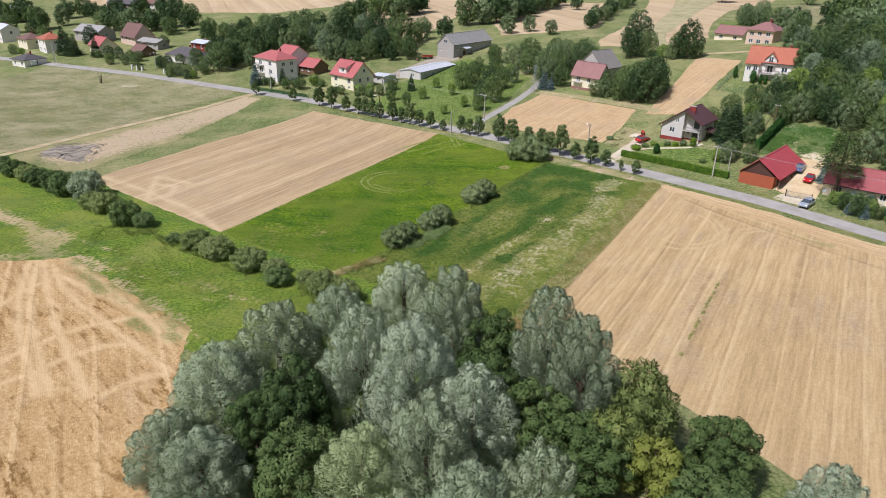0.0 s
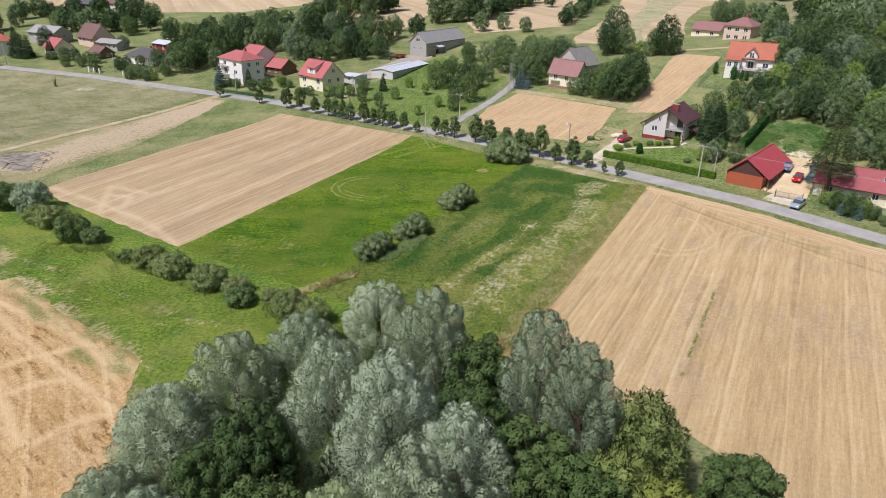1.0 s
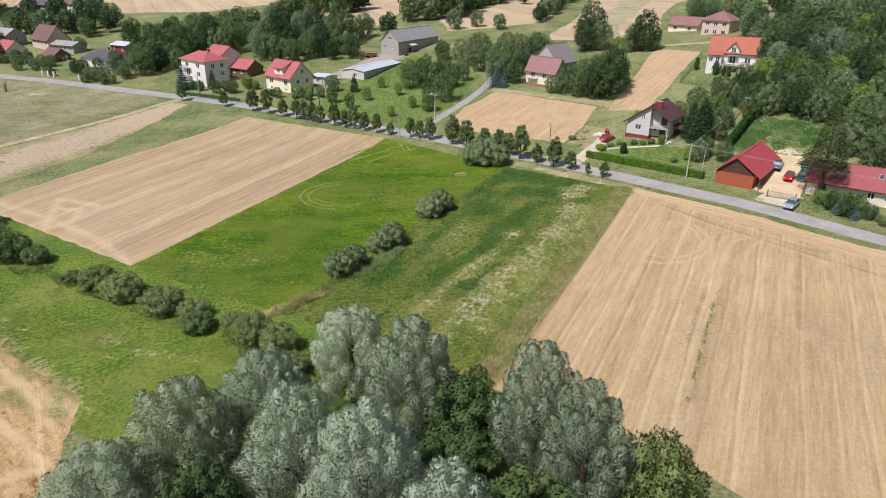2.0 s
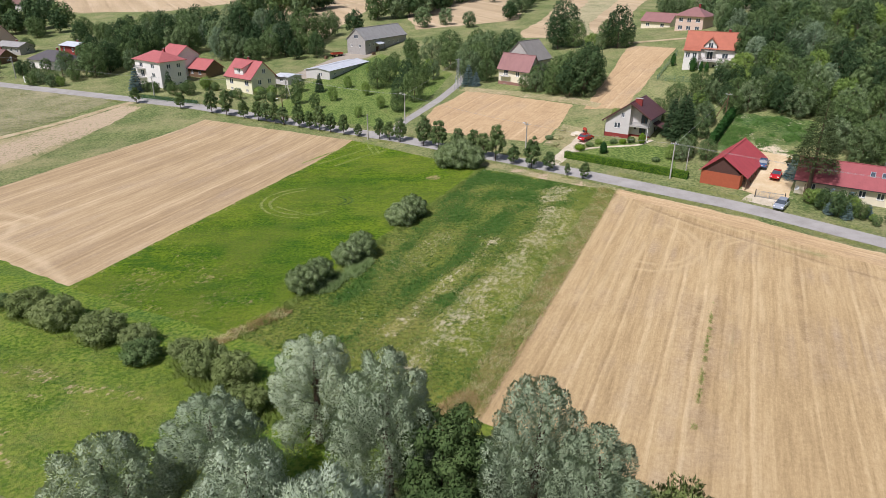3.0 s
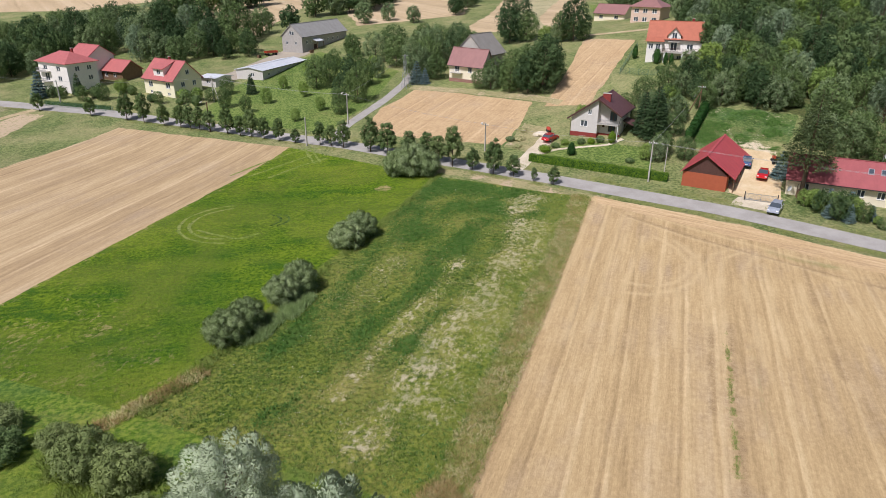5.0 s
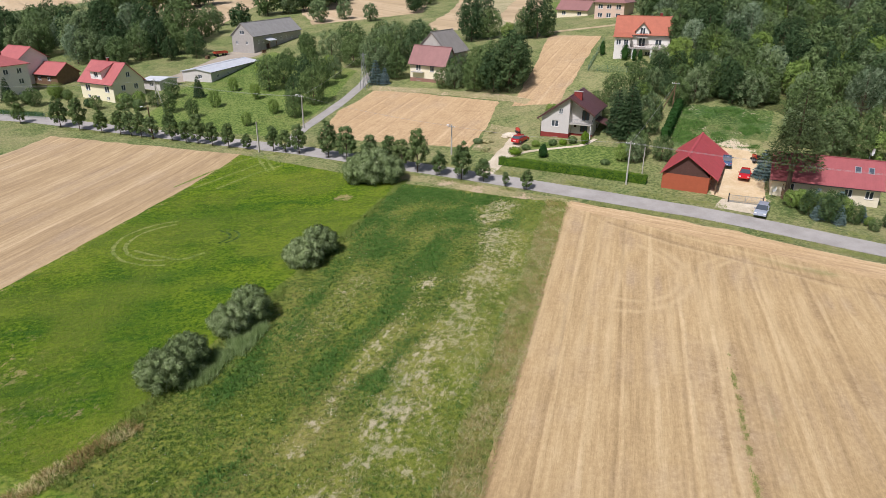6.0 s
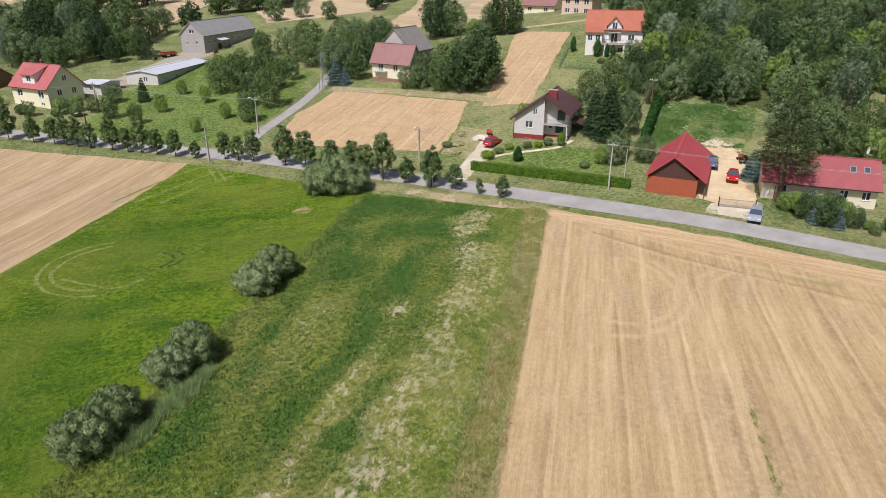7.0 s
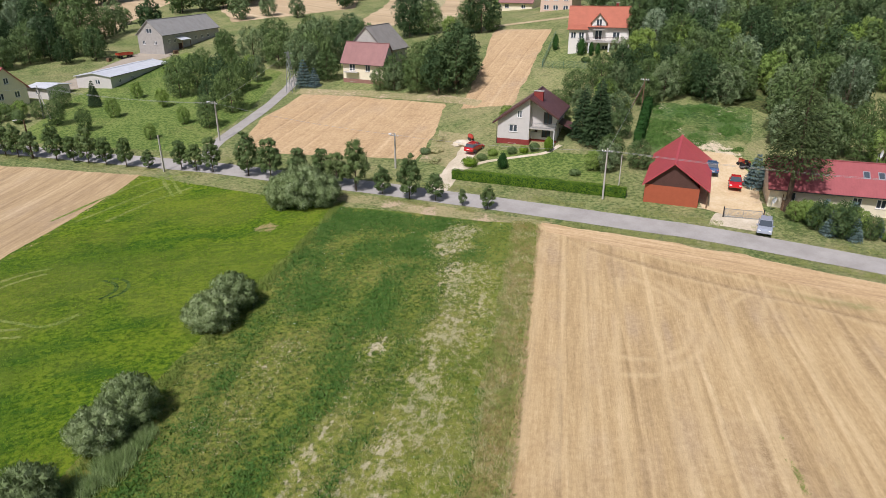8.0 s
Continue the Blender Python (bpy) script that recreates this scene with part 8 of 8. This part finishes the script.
# ---- weeds and grass that nobody could count ----
def tufts(name, pts, blades, length, width, mat, label, seed, spread=0.12, lean=0.5):
    rng = np.random.default_rng(seed)
    p = np.repeat(pts, blades, axis=0)
    n = len(p)
    a = rng.random(n) * 2 * np.pi
    out = np.stack([np.cos(a), np.sin(a), np.zeros(n)], -1)
    p = np.c_[p + out[:, :2] * (spread * rng.random(n))[:, None], np.zeros(n)]
    p[:, 2] = height(p[:, 0], p[:, 1]) + 0.05
    d = unit(out * (lean * (0.3 + rng.random(n)))[:, None] + np.array([0, 0, 1.0]))
    up_n = unit(np.array([-0.15, -0.1, 1.0]) + 0.35 * rng.normal(size=(n, 3)))
    v, f = leaves(p, d, unit(0.4 * out + np.array([-0.4, -0.2, 1.0]) + 0.35 * rng.normal(size=(n, 3))), length, width, rng, 0.1)
    tagged(new(name, quads(name, v, f, mat, False, np.repeat(up_n, 3, axis=0))), label, "weeds", kind="stuff")


def patch(a, b, c, d, n, rng):
    u, v = rng.random(n)[:, None], rng.random(n)[:, None]
    a, b, c, d = (np.asarray(q, float) for q in (a, b, c, d))
    return (a * (1 - u) + b * u) * (1 - v) + (d * (1 - u) + c * u) * v


rng8 = np.random.default_rng(77)
field = patch((22.8, 146.5), (42.5, 131), (6.5, 69.5), (-15, 86.5), 150000, rng8)
lush_w, bare_w = crop_lush(field[:, 0], field[:, 1]), crop_bare(field[:, 0], field[:, 1])
pick = rng8.random(len(field))
tufts("clover_clumps", field[(pick < 0.015 + 0.42 * lush_w ** 1.3) & (bare_w < 0.28)], 5, 0.22, 0.10, M["weed"], "dark leafy clumps of clover and weeds in the fallow", 1, 0.2, 1.1)
tufts("fallow_grass", field[(pick > 0.78) & (lush_w < 0.45) & (bare_w < 0.3)], 4, 0.24, 0.04, M["grass_tuft"], "loose yellow-green grass tufts in the fallow", 2, 0.16, 0.7)
tufts("dry_stems", field[(bare_w > 0.15) & (pick < 0.07)], 6, 0.24, 0.024, M["straw_tuft"], "pale dry stems on the bare streak of the fallow", 3, 0.18, 0.9)
fl = field[(pick > 0.9985) & (bare_w < 0.4)]
tufts("white_flowers", fl, 3, 0.09, 0.07, M["flower"], "scattered small white wild flowers", 4, 0.25, 1.6)

edge = patch((42.6, 132.2), (45.7, 131.1), (9.7, 69.2), (6.6, 70.6), 20000, rng8)
pick = rng8.random(len(edge))
tufts("verge_grass", edge[pick < 0.16], 4, 0.36, 0.035, M["grass_tuft"], "tall rough grass between fallow and stubble", 5, 0.2, 1.2)
tufts("verge_blades", edge[(pick > 0.3) & (pick < 0.42)], 4, 0.4, 0.035, M["verge_tuft"], "yellowing tall grass between fallow and stubble", 23, 0.2, 1.0)
tufts("verge_straw", edge[(pick > 0.82) & (fbm(edge[:, 0], edge[:, 1], 2.0, 9, 3) > 0.48)], 4, 0.4, 0.03, M["straw_tuft"], "tall bleached grass between fallow and stubble", 6, 0.2, 1.0)
tufts("verge_dead_stems", edge[(pick > 0.78) & (fbm(edge[:, 0], edge[:, 1], 1.6, 11, 3) > 0.5)], 4, 0.34, 0.025, M["rust_weed"], "brown dead stems between fallow and stubble", 22, 0.2, 1.0)
dock = patch((5.0, 65.5), (10.4, 72), (9, 74), (3.5, 69), 1500, rng8)
tufts("brown_dock", dock[fbm(dock[:, 0], dock[:, 1], 1.6, 31, 3) > 0.49], 5, 0.4, 0.035, M["rust_weed"], "rust-brown dock stems at the field corner", 7, 0.3, 0.9)
tufts("corner_grass", dock[fbm(dock[:, 0], dock[:, 1], 1.6, 31, 3) < 0.49], 5, 0.4, 0.04, M["grass_tuft"], "rough green grass at the field corner", 20, 0.3, 0.9)

line = patch((-10.8, 92.6), (-9.6, 91.4), (-19.5, 82.2), (-20.8, 83.4), 800, rng8)
wisp = fbm(line[:, 0], line[:, 1], 1.4, 33, 3)
tufts("brown_grass", line[wisp > 0.5], 6, 0.5, 0.04, M["rust_weed"], "dead brown grass along the field line", 8, 0.3, 0.9)
tufts("pale_grass", line[wisp < 0.52], 5, 0.45, 0.04, M["straw_tuft"], "bleached grass along the field line", 21, 0.3, 0.9)
reeds = np.r_[patch((-3.6, 102.6), (-0.6, 106.6), (0.4, 105.2), (-2.2, 100.2), 700, rng8), patch((-4.6, 101.6), (-2.6, 101.4), (-5.0, 96.4), (-7.2, 96.0), 500, rng8)]
tufts("reeds", reeds, 10, 0.75, 0.035, M["reed"], "grey-green reeds beside the willow shrubs", 9, 0.45, 0.45)
along = patch((24.2, 148.0), (22.2, 146.4), (-15.6, 86.6), (-14.2, 85.4), 2600, rng8)
tufts("line_weeds", along[fbm(along[:, 0], along[:, 1], 3.5, 15, 3) > 0.47], 6, 0.45, 0.045, M["grass_tuft"], "rough grass and weeds along the field line", 10, 0.3, 0.7)
road_side = np.concatenate([patch((p[0] - 2.2, p[1] - 3.4), (q[0] - 2.2, q[1] - 3.4), (q[0] - 1.5, q[1] - 2.2), (p[0] - 1.5, p[1] - 2.2), 900, rng8) for p, q in zip(ROAD[4:-2], ROAD[5:-1])])
tufts("roadside_grass", road_side[fbm(road_side[:, 0], road_side[:, 1], 4.0, 17, 3) > 0.45], 5, 0.26, 0.03, M["verge_tuft"], "rough grass on the road verge", 11, 0.2, 0.7)
far_side = np.concatenate([patch((p[0] + 1.5, p[1] + 2.2), (q[0] + 1.5, q[1] + 2.2), (q[0] + 2.4, q[1] + 3.6), (p[0] + 2.4, p[1] + 3.6), 600, rng8) for p, q in zip(ROAD[4:-2], ROAD[5:-1])])
tufts("far_verge_grass", far_side[fbm(far_side[:, 0], far_side[:, 1], 4.0, 19, 3) > 0.45], 5, 0.26, 0.03, M["verge_tuft"], "rough grass on the far road verge", 12, 0.2, 0.7)
ditch_line = np.concatenate([patch(a, b, c, d, 1800, rng8) for a, b, c, d in (((-60, 108), (-42, 96), (-41, 92), (-59, 102)), ((-42, 96), (-22, 84), (-21, 79), (-41, 92)), ((-22, 84), (-6, 74), (-8, 68), (-21, 79)))])
tufts("ditch_weeds", ditch_line[fbm(ditch_line[:, 0], ditch_line[:, 1], 4.0, 23, 3) > 0.47], 6, 0.5, 0.05, M["grass_tuft"], "tall weeds along the ditch", 13, 0.3, 0.7)
strip_pts = np.r_[patch((-62, 104), (-40, 91.5), (-36, 70), (-58, 91), 5000, rng8), patch((-40, 91.5), (-12, 78), (-12, 60), (-36, 70), 6000, rng8)]
tufts("strip_grass", strip_pts[fbm(strip_pts[:, 0], strip_pts[:, 1], 4.0, 25, 3) > 0.5], 4, 0.2, 0.04, M["grass_tuft"], "uneven grass tufts on the damp strip", 18, 0.3, 1.4)
meadow_pts = patch((-2.6, 171.2), (22.8, 147), (-15.2, 86.3), (-38.6, 100.8), 22000, rng8)
tufts("meadow_tufts", meadow_pts, 3, 0.16, 0.05, M["meadow_blade"], "fine green grass tufts in the meadow", 14, 0.2, 1.3)


def stones(name, pts, size, mat, label, seed):
    """Loose angular stones lying about."""
    rng = np.random.default_rng(seed)
    base = np.array([(1, 0, 0), (-1, 0, 0), (0, 1, 0), (0, -1, 0), (0, 0, 1), (0, 0, -1)], float)
    tri = np.array([(0, 2, 4), (2, 1, 4), (1, 3, 4), (3, 0, 4), (2, 0, 5), (1, 2, 5), (3, 1, 5), (0, 3, 5)])
    n = len(pts)
    v = base[None] * (size * (0.4 + rng.random((n, 1, 1)) * 1.1)) * (0.6 + 0.8 * rng.random((n, 6, 1)))
    v[..., 2] *= 0.6
    v[..., :2] += pts[:, None, :]
    v[..., 2] += (height(pts[:, 0], pts[:, 1]) + 0.1)[:, None]
    f = tri[None] + 6 * np.arange(n)[:, None, None]
    tagged(new(name, quads(name, v.reshape(-1, 3), f.reshape(-1, 3), mat)), label, "stones", kind="stuff")


stones("rubble_stones", patch((-98, 157), (-86, 158), (-82, 141), (-97, 145), 380, rng8), 0.2, M["rubble"], "loose grey rubble stones beside the farm track", 3)
rank = patch((71, 144.5), (84, 137.5), (95, 149), (83, 159.5), 9000, rng8)
tufts("paddock_weeds", rank[fbm(rank[:, 0], rank[:, 1], 3.0, 195, 4) > 0.54], 4, 0.3, 0.06, M["weed"], "rank weeds and tall grass behind the barn", 15, 0.3, 0.9)
fur = polyline(NEAR_WEEDS[0], rng8.random(900)) + rng8.normal(size=(900, 2)) * 0.12
tufts("furrow_weeds", fur[fbm(fur[:, 0], fur[:, 1], 1.6, 197, 3) > 0.46], 4, 0.16, 0.04, M["verge_tuft"], "broken line of green weeds in a stubble furrow", 16, 0.15, 0.9)
dry = patch((-160, 262), (-74, 219), (-107, 150), (-150, 134), 12000, rng8)
tufts("dry_meadow_tufts", dry[fbm(dry[:, 0], dry[:, 1], 8.0, 199, 4) > 0.44], 3, 0.24, 0.08, M["verge_tuft"], "coarse yellowing grass tufts in the dry meadow", 17, 0.3, 1.1)


discard(*willows, *leafy_near, olive, gold, *far, *remote, spruce, spruce_tall, blue, *lime, *shrub, *ditch)
